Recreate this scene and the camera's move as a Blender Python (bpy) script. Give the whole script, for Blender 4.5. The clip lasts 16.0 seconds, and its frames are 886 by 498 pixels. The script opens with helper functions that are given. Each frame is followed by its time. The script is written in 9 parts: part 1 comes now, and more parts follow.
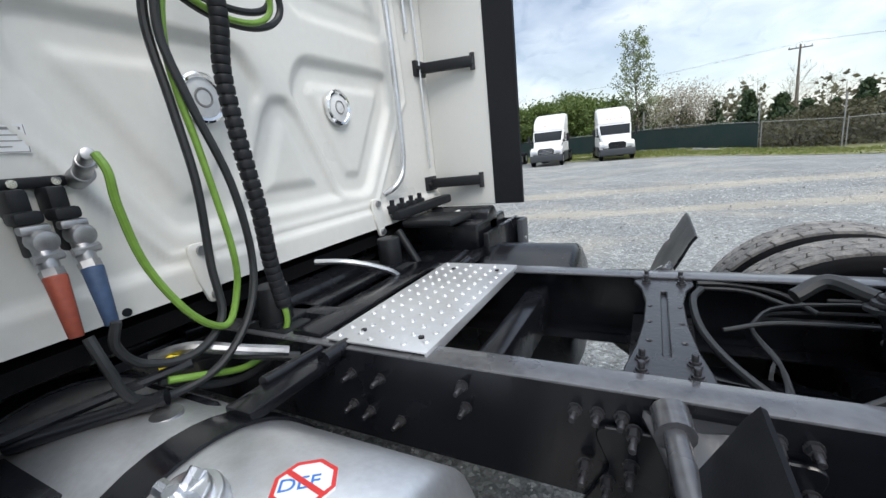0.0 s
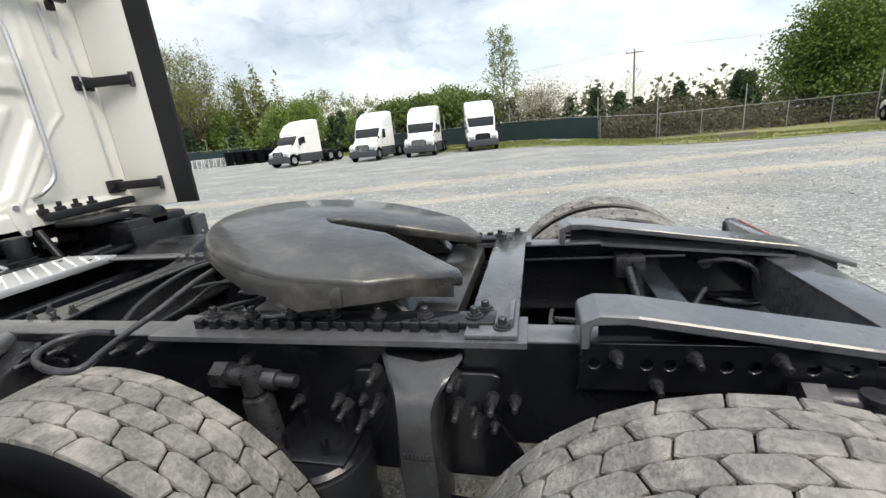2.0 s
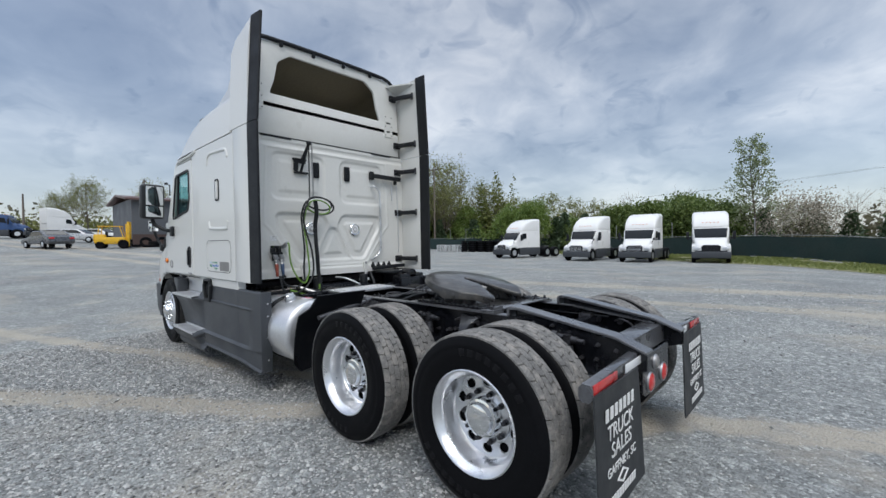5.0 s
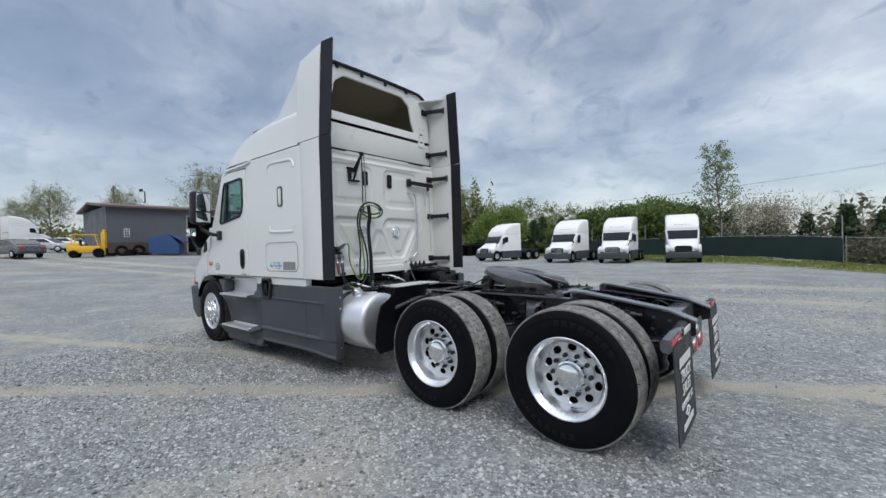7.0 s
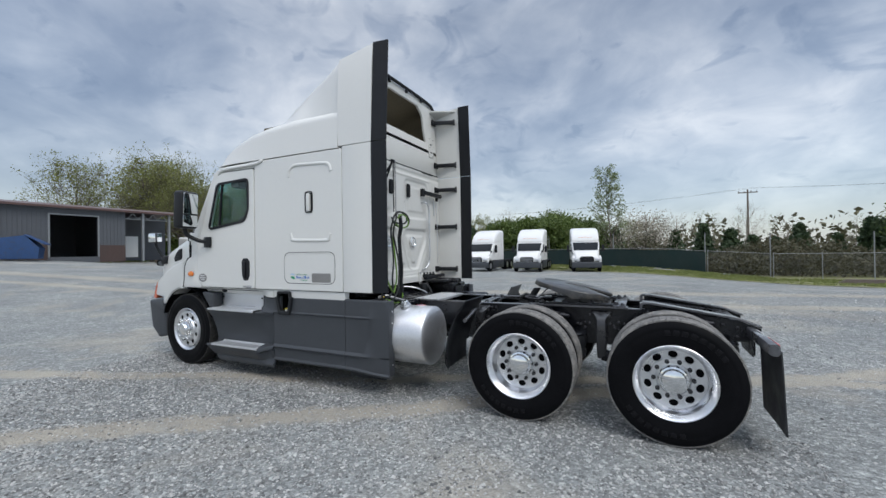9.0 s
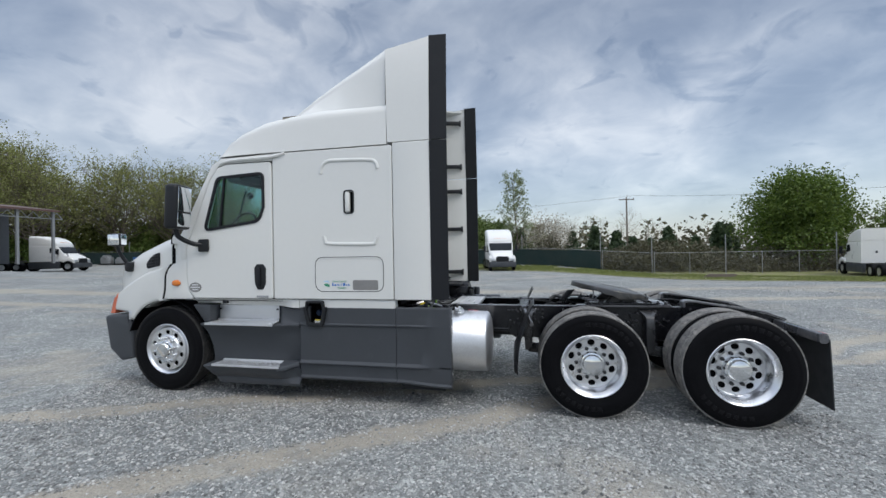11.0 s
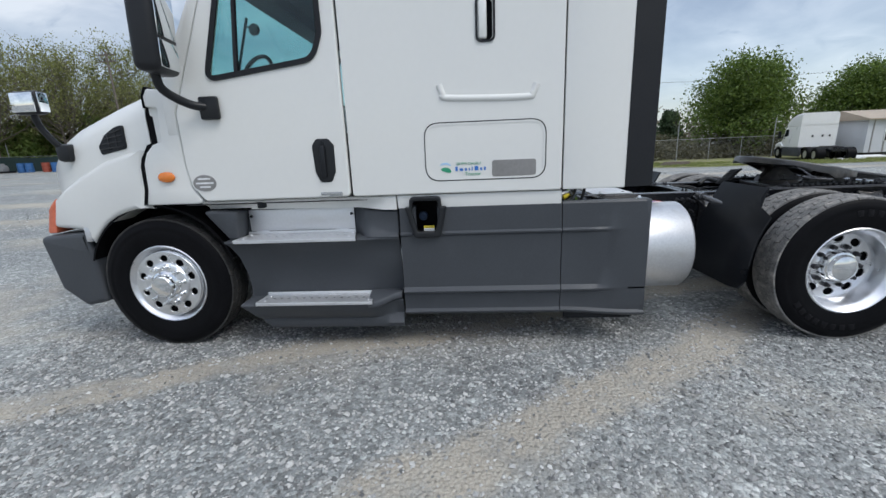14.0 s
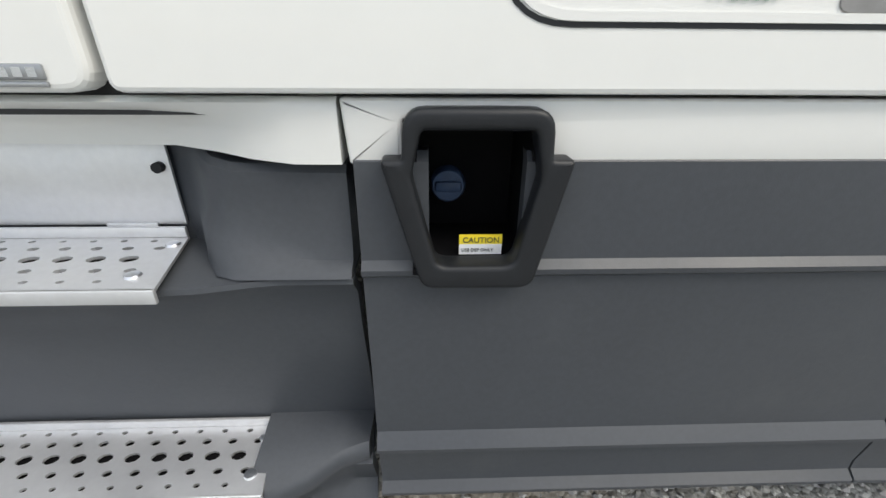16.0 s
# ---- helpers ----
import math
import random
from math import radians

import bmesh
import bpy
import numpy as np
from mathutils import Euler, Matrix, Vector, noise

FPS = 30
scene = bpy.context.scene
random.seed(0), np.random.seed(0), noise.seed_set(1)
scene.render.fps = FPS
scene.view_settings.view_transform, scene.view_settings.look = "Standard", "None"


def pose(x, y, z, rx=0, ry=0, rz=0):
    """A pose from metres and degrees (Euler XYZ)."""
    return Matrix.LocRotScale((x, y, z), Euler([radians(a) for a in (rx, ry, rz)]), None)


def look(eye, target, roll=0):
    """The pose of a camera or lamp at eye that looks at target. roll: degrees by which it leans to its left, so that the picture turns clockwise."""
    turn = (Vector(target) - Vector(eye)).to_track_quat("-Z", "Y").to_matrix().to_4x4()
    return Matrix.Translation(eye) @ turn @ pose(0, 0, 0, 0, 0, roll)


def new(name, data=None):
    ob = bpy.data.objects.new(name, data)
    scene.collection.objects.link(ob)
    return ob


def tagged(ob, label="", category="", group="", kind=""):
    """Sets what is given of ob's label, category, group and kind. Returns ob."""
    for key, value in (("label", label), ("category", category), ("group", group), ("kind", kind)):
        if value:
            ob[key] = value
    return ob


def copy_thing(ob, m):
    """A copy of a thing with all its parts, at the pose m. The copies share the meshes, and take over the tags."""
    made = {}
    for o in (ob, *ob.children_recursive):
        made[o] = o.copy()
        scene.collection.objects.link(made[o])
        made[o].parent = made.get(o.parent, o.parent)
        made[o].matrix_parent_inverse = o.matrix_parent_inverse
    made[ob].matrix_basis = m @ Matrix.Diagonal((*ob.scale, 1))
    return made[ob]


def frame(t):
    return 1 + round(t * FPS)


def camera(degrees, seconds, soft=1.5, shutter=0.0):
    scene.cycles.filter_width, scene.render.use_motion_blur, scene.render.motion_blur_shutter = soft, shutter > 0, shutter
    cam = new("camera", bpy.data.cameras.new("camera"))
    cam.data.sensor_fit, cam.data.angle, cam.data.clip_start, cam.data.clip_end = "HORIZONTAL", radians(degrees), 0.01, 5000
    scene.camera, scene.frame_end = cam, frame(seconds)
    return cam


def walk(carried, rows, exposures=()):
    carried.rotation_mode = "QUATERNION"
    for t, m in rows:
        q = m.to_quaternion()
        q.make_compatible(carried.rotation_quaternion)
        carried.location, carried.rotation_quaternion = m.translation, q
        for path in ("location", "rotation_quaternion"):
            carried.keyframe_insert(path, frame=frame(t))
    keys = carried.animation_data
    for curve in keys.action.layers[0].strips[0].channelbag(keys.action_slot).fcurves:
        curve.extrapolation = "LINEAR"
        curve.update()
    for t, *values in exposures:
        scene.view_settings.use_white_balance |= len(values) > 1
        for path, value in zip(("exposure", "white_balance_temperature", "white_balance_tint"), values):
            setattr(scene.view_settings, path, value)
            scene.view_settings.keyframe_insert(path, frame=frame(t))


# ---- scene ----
cam = camera(94.5, 16.0)
PATH = [
    (0, (-0.025, 0.061, 1.487), (-0.938, 1.781, 1.032), -6.0),
    (0.5, (0.351, 0.112, 1.447), (-0.287, 1.921, 0.882), -5.9),
    (1, (0.767, 0.126, 1.435), (0.329, 1.979, 0.824), -5.6),
    (1.5, (1.214, 0.055, 1.444), (0.844, 1.925, 0.838), -5.8),
    (2, (1.671, 0.028, 1.45), (1.207, 1.894, 0.899), -5.9),
    (2.5, (2.028, -0.2, 1.476), (1.344, 1.628, 1.042), -5.0),
    (3, (2.381, -0.547, 1.519), (1.442, 1.193, 1.216), -3.9),
    (3.5, (2.765, -0.862, 1.521), (1.625, 0.771, 1.329), -2.8),
    (4, (3.167, -1.193, 1.546), (1.882, 0.336, 1.451), -1.8),
    (4.5, (3.505, -1.482, 1.561), (2.143, -0.018, 1.518), -0.9),
    (7, (3.241, -2.802, 1.501), (1.972, -1.256, 1.485), -1.6),
    (7.5, (2.884, -3.06, 1.523), (1.696, -1.45, 1.519), -1.5),
    (8, (2.486, -3.278, 1.544), (1.39, -1.605, 1.549), -1.2),
    (8.5, (2.121, -3.528, 1.551), (1.132, -1.79, 1.562), -1.0),
    (9, (1.769, -3.724, 1.59), (0.897, -1.924, 1.602), -0.8),
    (11.5, (-0.301, -4.18, 1.662), (-0.638, -2.208, 1.662), -1.4),
    (12, (-0.682, -4.111, 1.661), (-0.954, -2.13, 1.647), -1.9),
    (12.5, (-1.034, -3.962, 1.66), (-1.264, -1.976, 1.594), -2.2),
    (13, (-1.396, -3.712, 1.622), (-1.595, -1.73, 1.452), -2.3),
    (13.5, (-1.715, -3.282, 1.546), (-1.883, -1.318, 1.21), -2.5),
    (14, (-1.968, -2.808, 1.46), (-2.104, -0.874, 0.968), -2.4),
    (14.5, (-2.119, -2.271, 1.4), (-2.243, -0.372, 0.785), -2.3),
    (15, (-2.179, -1.633, 1.334), (-2.291, 0.222, 0.594), -2.3),
    (15.5, (-2.271, -1.091, 1.247), (-2.323, 0.733, 0.427), -1.5),
    (16, (-2.351, -0.578, 1.194), (-2.287, 1.215, 0.311), 0.4),
]
walk(cam, [(t, look(eye, target, roll)) for t, eye, target, roll in PATH],
     [(0.0, 0.52, 6700, 10), (0.5, 0.60, 6950, 10), (1.0, 0.72, 7400, 10), (1.5, 0.76, 7500, 10), (2.0, 0.70, 7400, 10), (2.5, 0.50, 7100, 10), (3.0, 0.28, 6900, 10),
      (3.5, 0.12, 6700, 10), (4.5, 0.0, 6500, 10), (7.0, -0.04, 6500, 10), (13.0, -0.04, 6500, 10), (14.0, 0.08, 6450, 10), (14.5, 0.18, 6450, 10), (15.0, 0.33, 6600, 10), (15.5, 0.47, 6850, 10), (16.0, 0.64, 7200, 10)])

# world: broken overcast, brighter overhead, with drifting cloud structure
SUN_EL, SUN_AZ = 52.0, 205.0
world = bpy.data.worlds.new("world")
scene.world = world
world.use_nodes = True
wn, wl = world.node_tree.nodes, world.node_tree.links
wn.clear()


def wnode(kind, **kw):
    n = wn.new(kind)
    for k, v in kw.items():
        n.inputs[k].default_value = v
    return n


def wmath(op, a, b=None):
    n = wn.new("ShaderNodeMath")
    n.operation = op
    for i, v in enumerate((a, b)):
        if v is None:
            continue
        if isinstance(v, (int, float)):
            n.inputs[i].default_value = v
        else:
            wl.new(v, n.inputs[i])
    return n.outputs[0]


def wramp(src, stops):
    n = wn.new("ShaderNodeValToRGB")
    n.color_ramp.elements[0].position, n.color_ramp.elements[0].color = stops[0][0], (*stops[0][1], 1)
    n.color_ramp.elements[1].position, n.color_ramp.elements[1].color = stops[-1][0], (*stops[-1][1], 1)
    for p, c in stops[1:-1]:
        e = n.color_ramp.elements.new(p)
        e.color = (*c, 1)
    wl.new(src, n.inputs[0])
    return n.outputs[0]


def wmix(fac, a, b, mode="MIX"):
    n = wn.new("ShaderNodeMix")
    n.data_type, n.blend_type = "RGBA", mode
    for sock, v in ((n.inputs[0], fac), (n.inputs[6], a), (n.inputs[7], b)):
        if isinstance(v, (int, float)):
            sock.default_value = v
        elif isinstance(v, tuple):
            sock.default_value = (*v, 1)
        else:
            wl.new(v, sock)
    return n.outputs[2]


sky = wn.new("ShaderNodeTexSky")
sky.sky_type, sky.sun_disc = "NISHITA", False
sky.sun_elevation, sky.sun_rotation = radians(SUN_EL), radians(SUN_AZ)
coord = wn.new("ShaderNodeTexCoord")
sep = wn.new("ShaderNodeSeparateXYZ")
wl.new(coord.outputs["Generated"], sep.inputs[0])
up = wmath("MAXIMUM", sep.outputs[2], 0.0)
den = wmath("ADD", up, 0.36)
com = wn.new("ShaderNodeCombineXYZ")
wl.new(wmath("DIVIDE", sep.outputs[0], den), com.inputs[0])
wl.new(wmath("DIVIDE", sep.outputs[1], den), com.inputs[1])
big = wnode("ShaderNodeTexNoise", Scale=1.55, Detail=8.0, Roughness=0.50, Distortion=0.35)
fine = wnode("ShaderNodeTexNoise", Scale=4.6, Detail=7.0, Roughness=0.55, Distortion=0.5)
puff = wnode("ShaderNodeTexNoise", Scale=6.5, Detail=4.0, Roughness=0.5, Distortion=0.8)
stretch = wn.new("ShaderNodeMapping")
stretch.inputs["Scale"].default_value = (1.0, 1.0, 1.0)
stretch.inputs["Rotation"].default_value = (0, 0, 0.5)
stretch.inputs["Location"].default_value = (3.1, 1.7, 0.4)
wl.new(com.outputs[0], stretch.inputs[0])
wl.new(stretch.outputs[0], big.inputs["Vector"])
wl.new(stretch.outputs[0], fine.inputs["Vector"])
wl.new(stretch.outputs[0], puff.inputs["Vector"])
cover = wmath("ADD", wmath("MULTIPLY", big.outputs[0], 0.68), wmath("MULTIPLY", fine.outputs[0], 0.32))
clouds = wramp(cover, [(0.33, (0.235, 0.28, 0.365)), (0.42, (0.33, 0.38, 0.465)), (0.49, (0.47, 0.52, 0.595)), (0.56, (0.66, 0.70, 0.755)), (0.66, (1.02, 1.03, 1.03))])
# darker torn scud under the deck
scud = wramp(puff.outputs[0], [(0.0, (1.0, 1.0, 1.0)), (0.58, (1.0, 1.0, 1.0)), (0.68, (0.70, 0.73, 0.78))])
clouds = wmix(1.0, clouds, scud, "MULTIPLY")
haze = wramp(up, [(0.0, (0.62, 0.66, 0.71)), (0.10, (0.56, 0.60, 0.66)), (0.3, (0.5, 0.5, 0.5))])
clouds = wmix(wramp(up, [(0.0, (0.75, 0.75, 0.75)), (0.12, (0.35, 0.35, 0.35)), (0.3, (0.0, 0.0, 0.0))]), clouds, haze)
# the cloud deck is thinner and brighter overhead
lift = wramp(up, [(0.0, (0.66, 0.66, 0.66)), (0.5, (0.66, 0.66, 0.66)), (0.72, (1.6, 1.58, 1.52)), (1.0, (3.2, 3.15, 3.0))])
clouds = wmix(1.0, clouds, lift, "MULTIPLY")
both = wmix(0.06, clouds, sky.outputs[0])
back = wn.new("ShaderNodeBackground")
back.inputs[1].default_value = 1.0
wl.new(both, back.inputs[0])
wo = wn.new("ShaderNodeOutputWorld")
wl.new(back.outputs[0], wo.inputs[0])

sun_lamp = bpy.data.lights.new("sun", "SUN")
sun_lamp.energy, sun_lamp.angle, sun_lamp.color = 1.5, radians(28), (1.0, 0.965, 0.91)
sun = new("sun", sun_lamp)
# the sun stands behind the camera's side of the truck, towards its rear
sun.matrix_world = look((12, -9, 18), (0, 0, 0))
scene.view_settings.exposure = 0.0


# ---- materials ----
def material(name, color, rough=0.5, metal=0.0, vary=0.12, scale=6.0, fine=60.0, bump=0.0, bump_scale=90.0, coat=0.0,
             dirt=None, dirt_at=0.62, rough_vary=0.12, rnd=0.0, spec=0.5):
    """Base colour with variation at two scales, optional stains, uneven gloss and fine relief."""
    m = bpy.data.materials.new(name)
    m.use_nodes = True
    nt = m.node_tree
    bsdf = nt.nodes["Principled BSDF"]
    co = nt.nodes.new("ShaderNodeTexCoord")
    n1, n2 = nt.nodes.new("ShaderNodeTexNoise"), nt.nodes.new("ShaderNodeTexNoise")
    for n, s in ((n1, scale), (n2, fine)):
        n.inputs["Scale"].default_value, n.inputs["Detail"].default_value = s, 5.0
        nt.links.new(co.outputs["Object"], n.inputs["Vector"])
    add = nt.nodes.new("ShaderNodeMath")
    add.operation = "ADD"
    nt.links.new(n1.outputs[0], add.inputs[0])
    nt.links.new(n2.outputs[0], add.inputs[1])
    half = nt.nodes.new("ShaderNodeMath")
    half.operation, half.inputs[1].default_value = "MULTIPLY", 0.5
    nt.links.new(add.outputs[0], half.inputs[0])
    src = half.outputs[0]
    if rnd:
        oi = nt.nodes.new("ShaderNodeObjectInfo")
        r = nt.nodes.new("ShaderNodeMath")
        r.operation, r.inputs[1].default_value, r.inputs[2].default_value = "MULTIPLY_ADD", rnd, -rnd / 2
        nt.links.new(oi.outputs["Random"], r.inputs[0])
        a2 = nt.nodes.new("ShaderNodeMath")
        a2.operation = "ADD"
        nt.links.new(src, a2.inputs[0])
        nt.links.new(r.outputs[0], a2.inputs[1])
        src = a2.outputs[0]
    ramp = nt.nodes.new("ShaderNodeValToRGB")
    ramp.color_ramp.elements[0].position, ramp.color_ramp.elements[1].position = 0.32, 0.68
    ramp.color_ramp.elements[0].color = (*[c * (1 - vary) for c in color], 1)
    ramp.color_ramp.elements[1].color = (*[min(1, c * (1 + vary)) for c in color], 1)
    nt.links.new(src, ramp.inputs[0])
    out = ramp.outputs[0]
    if dirt:
        n3 = nt.nodes.new("ShaderNodeTexNoise")
        n3.inputs["Scale"].default_value, n3.inputs["Detail"].default_value, n3.inputs["Roughness"].default_value = scale * 1.7, 8.0, 0.65
        nt.links.new(co.outputs["Object"], n3.inputs["Vector"])
        dr = nt.nodes.new("ShaderNodeValToRGB")
        dr.color_ramp.elements[0].position, dr.color_ramp.elements[1].position = dirt_at - 0.1, dirt_at + 0.1
        nt.links.new(n3.outputs[0], dr.inputs[0])
        mx = nt.nodes.new("ShaderNodeMix")
        mx.data_type = "RGBA"
        nt.links.new(dr.outputs[0], mx.inputs[0])
        nt.links.new(out, mx.inputs[6])
        mx.inputs[7].default_value = (*dirt, 1)
        out = mx.outputs[2]
    nt.links.new(out, bsdf.inputs["Base Color"])
    rr = nt.nodes.new("ShaderNodeMapRange")
    rr.inputs[1].default_value, rr.inputs[2].default_value = 0.3, 0.7
    rr.inputs[3].default_value, rr.inputs[4].default_value = max(0.02, rough - rough_vary), min(1, rough + rough_vary)
    nt.links.new(n1.outputs[0], rr.inputs[0])
    nt.links.new(rr.outputs[0], bsdf.inputs["Roughness"])
    bsdf.inputs["Metallic"].default_value = metal
    bsdf.inputs["Coat Weight"].default_value = coat
    bsdf.inputs["Specular IOR Level"].default_value = spec
    if bump:
        n4 = nt.nodes.new("ShaderNodeTexNoise")
        n4.inputs["Scale"].default_value, n4.inputs["Detail"].default_value = bump_scale, 4.0
        nt.links.new(co.outputs["Object"], n4.inputs["Vector"])
        bp = nt.nodes.new("ShaderNodeBump")
        bp.inputs["Strength"].default_value, bp.inputs["Distance"].default_value = bump, 0.01
        nt.links.new(n4.outputs[0], bp.inputs["Height"])
        nt.links.new(bp.outputs[0], bsdf.inputs["Normal"])
    return m


def glass_material(name, tint, rough=0.02, clear=0.75):
    m = bpy.data.materials.new(name)
    m.use_nodes = True
    nt = m.node_tree
    nt.nodes.clear()
    tr, gl, mx = nt.nodes.new("ShaderNodeBsdfTransparent"), nt.nodes.new("ShaderNodeBsdfGlossy"), nt.nodes.new("ShaderNodeMixShader")
    fr, o = nt.nodes.new("ShaderNodeLayerWeight"), nt.nodes.new("ShaderNodeOutputMaterial")
    pw, ad = nt.nodes.new("ShaderNodeMath"), nt.nodes.new("ShaderNodeMath")
    pw.operation, pw.inputs[1].default_value = "POWER", 4.0
    ad.operation, ad.inputs[1].default_value, ad.inputs[2].default_value = "MULTIPLY_ADD", 0.6, 0.035
    nt.links.new(fr.outputs["Facing"], pw.inputs[0])
    nt.links.new(pw.outputs[0], ad.inputs[0])
    tr.inputs[0].default_value = (*tint, 1)
    gl.inputs["Roughness"].default_value = rough
    nt.links.new(ad.outputs[0], mx.inputs[0])
    nt.links.new(tr.outputs[0], mx.inputs[1])
    nt.links.new(gl.outputs[0], mx.inputs[2])
    nt.links.new(mx.outputs[0], o.inputs[0])
    return m


M = {}
M["white"] = material("white_paint", (0.72, 0.724, 0.70), 0.3, vary=0.012, scale=1.3, fine=25, coat=0.35, rough_vary=0.02)
M["white_rear"] = material("white_rear_panel_paint", (0.72, 0.72, 0.69), 0.36, vary=0.03, scale=2.0, fine=30, coat=0.2, dirt=(0.67, 0.66, 0.62), dirt_at=0.7)
M["white_far"] = material("white_truck_paint", (0.8, 0.8, 0.79), 0.35, vary=0.03, scale=0.7, fine=8, coat=0.2)
M["grey"] = material("grey_moulded_plastic", (0.053, 0.0585, 0.067), 0.42, spec=0.36, vary=0.10, scale=2.0, fine=90, bump=0.06, bump_scale=420, dirt=(0.063, 0.069, 0.077), dirt_at=0.7)
M["dark_grey"] = material("dark_grey_plastic", (0.013, 0.0145, 0.017), 0.42, spec=0.32, vary=0.12, scale=3, fine=90, bump=0.05, bump_scale=300)
M["vent_bar"] = material("grey_vent_plastic", (0.035, 0.036, 0.039), 0.45, spec=0.35, vary=0.15, scale=8)
M["quarter"] = material("black_fender_plastic", (0.008, 0.009, 0.0115), 0.36, spec=0.24, vary=0.2, scale=3, fine=70, bump=0.04, bump_scale=200, dirt=(0.020, 0.020, 0.021), dirt_at=0.68)
M["trim"] = material("black_rubber_trim", (0.012, 0.0135, 0.0165), 0.55, spec=0.28, vary=0.2, scale=5, fine=80, bump=0.08, bump_scale=200)
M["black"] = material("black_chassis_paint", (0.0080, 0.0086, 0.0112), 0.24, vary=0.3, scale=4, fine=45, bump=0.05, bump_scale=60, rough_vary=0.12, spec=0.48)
# chassis black again, with the sky's reflection lightened into its base colour
M["sky_lit_black"] = material("sky_lit_black_chassis_paint", (0.078, 0.080, 0.088), 0.3, coat=0.5, spec=0.7, vary=0.4, scale=3, fine=40, bump=0.05, bump_scale=70, dirt=(0.09, 0.088, 0.085), dirt_at=0.66)
M["satin_black"] = material("satin_black_casting", (0.020, 0.021, 0.024), 0.3, spec=0.6, coat=0.2, vary=0.35, scale=5, fine=45, bump=0.12, bump_scale=60, dirt=(0.045, 0.045, 0.046), dirt_at=0.66)
M["grease"] = material("greasy_black_steel", (0.024, 0.0235, 0.0235), 0.36, coat=0.3, spec=0.6, vary=0.35, scale=5, fine=38, bump=0.55, bump_scale=14, dirt=(0.075, 0.068, 0.06), dirt_at=0.6)
# near-black with the shade of hollows put into the colour; seals share it
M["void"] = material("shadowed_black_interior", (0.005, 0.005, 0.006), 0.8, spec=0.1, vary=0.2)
M["rubber"] = material("black_tyre_sidewall", (0.0055, 0.0057, 0.0068), 0.5, vary=0.25, scale=7, fine=60, bump=0.05, bump_scale=120, spec=0.07)
M["rubber_mark"] = material("worn_sidewall_rubber", (0.008, 0.008, 0.0095), 0.5, vary=0.2, scale=30, spec=0.12)
M["tread"] = material("dusty_tyre_tread", (0.165, 0.161, 0.155), 0.85, vary=0.5, scale=8, fine=90, bump=0.6, bump_scale=140, dirt=(0.32, 0.30, 0.275), dirt_at=0.58)
M["tread_dark"] = material("tyre_groove_rubber", (0.028, 0.0275, 0.027), 0.85, vary=0.3, scale=12, fine=80, bump=0.2, bump_scale=150, dirt=(0.08, 0.073, 0.065), dirt_at=0.64)
M["alu"] = material("polished_aluminium", (0.80, 0.81, 0.83), 0.30, 1.0, vary=0.06, scale=4, fine=60, rough_vary=0.08)
M["alu_satin"] = material("brushed_aluminium", (0.72, 0.73, 0.75), 0.38, 1.0, vary=0.10, scale=3, fine=70, bump=0.03, bump_scale=150, rough_vary=0.1, dirt=(0.55, 0.55, 0.55), dirt_at=0.62)
M["alu_white"] = material("bright_etched_aluminium", (0.70, 0.71, 0.725), 0.45, 0.75, vary=0.05, scale=5, fine=60, bump=0.02)
M["tank"] = material("brushed_tank_aluminium", (0.70, 0.71, 0.73), 0.42, 0.9, vary=0.10, scale=2.2, fine=60, bump=0.03, bump_scale=120, dirt=(0.50, 0.49, 0.47), dirt_at=0.62)
M["chrome"] = material("chrome", (0.86, 0.87, 0.88), 0.07, 1.0, vary=0.03, rough_vary=0.03)
M["steel"] = material("zinc_plated_steel", (0.42, 0.42, 0.43), 0.4, 1.0, vary=0.2, scale=12)
M["bolt"] = material("painted_bolt_steel", (0.05, 0.05, 0.055), 0.32, 0.5, vary=0.4, scale=30, fine=120)
M["hose"] = material("black_rubber_hose", (0.017, 0.019, 0.021), 0.5, vary=0.2, scale=10)
M["green_hose"] = material("green_cable_jacket", (0.15, 0.285, 0.045), 0.45, vary=0.15, scale=14)
M["red_grip"] = material("faded_red_rubber", (0.28, 0.06, 0.035), 0.6, vary=0.25, scale=14)
M["blue_grip"] = material("blue_rubber", (0.04, 0.075, 0.15), 0.6, vary=0.25, scale=14)
M["red_lens"] = material("red_reflector_plastic", (0.55, 0.03, 0.03), 0.25, vary=0.1, coat=0.4)
M["marker"] = material("orange_red_lamp_lens", (0.60, 0.15, 0.08), 0.15, vary=0.15, scale=20, coat=0.6)
M["amber"] = material("amber_lens_plastic", (0.75, 0.20, 0.02), 0.2, vary=0.1, coat=0.5)
M["white_tape"] = material("white_reflective_tape", (0.72, 0.73, 0.74), 0.35, vary=0.08)
M["silver_label"] = material("silver_grey_label", (0.26, 0.255, 0.25), 0.45, 0.3, vary=0.12, scale=8)
M["badge"] = material("dark_chrome_badge", (0.35, 0.36, 0.37), 0.3, 0.8)
M["tan_inside"] = material("tan_glass_fibre", (0.14, 0.118, 0.078), 0.8, vary=0.16, scale=3, fine=40)
M["cabin"] = material("grey_cab_lining", (0.10, 0.105, 0.11), 0.8, vary=0.1)
M["cabin_dark"] = material("black_dashboard_plastic", (0.02, 0.02, 0.022), 0.6)
M["glass"] = glass_material("tinted_teal_glass", (0.745, 0.905, 0.895))
M["far_glass"] = material("dark_windscreen_glass", (0.016, 0.019, 0.023), 0.15, vary=0.1, spec=0.14)
M["mirror"] = material("mirror_glass", (0.85, 0.87, 0.88), 0.03, 1.0, vary=0.01, rough_vary=0.01)
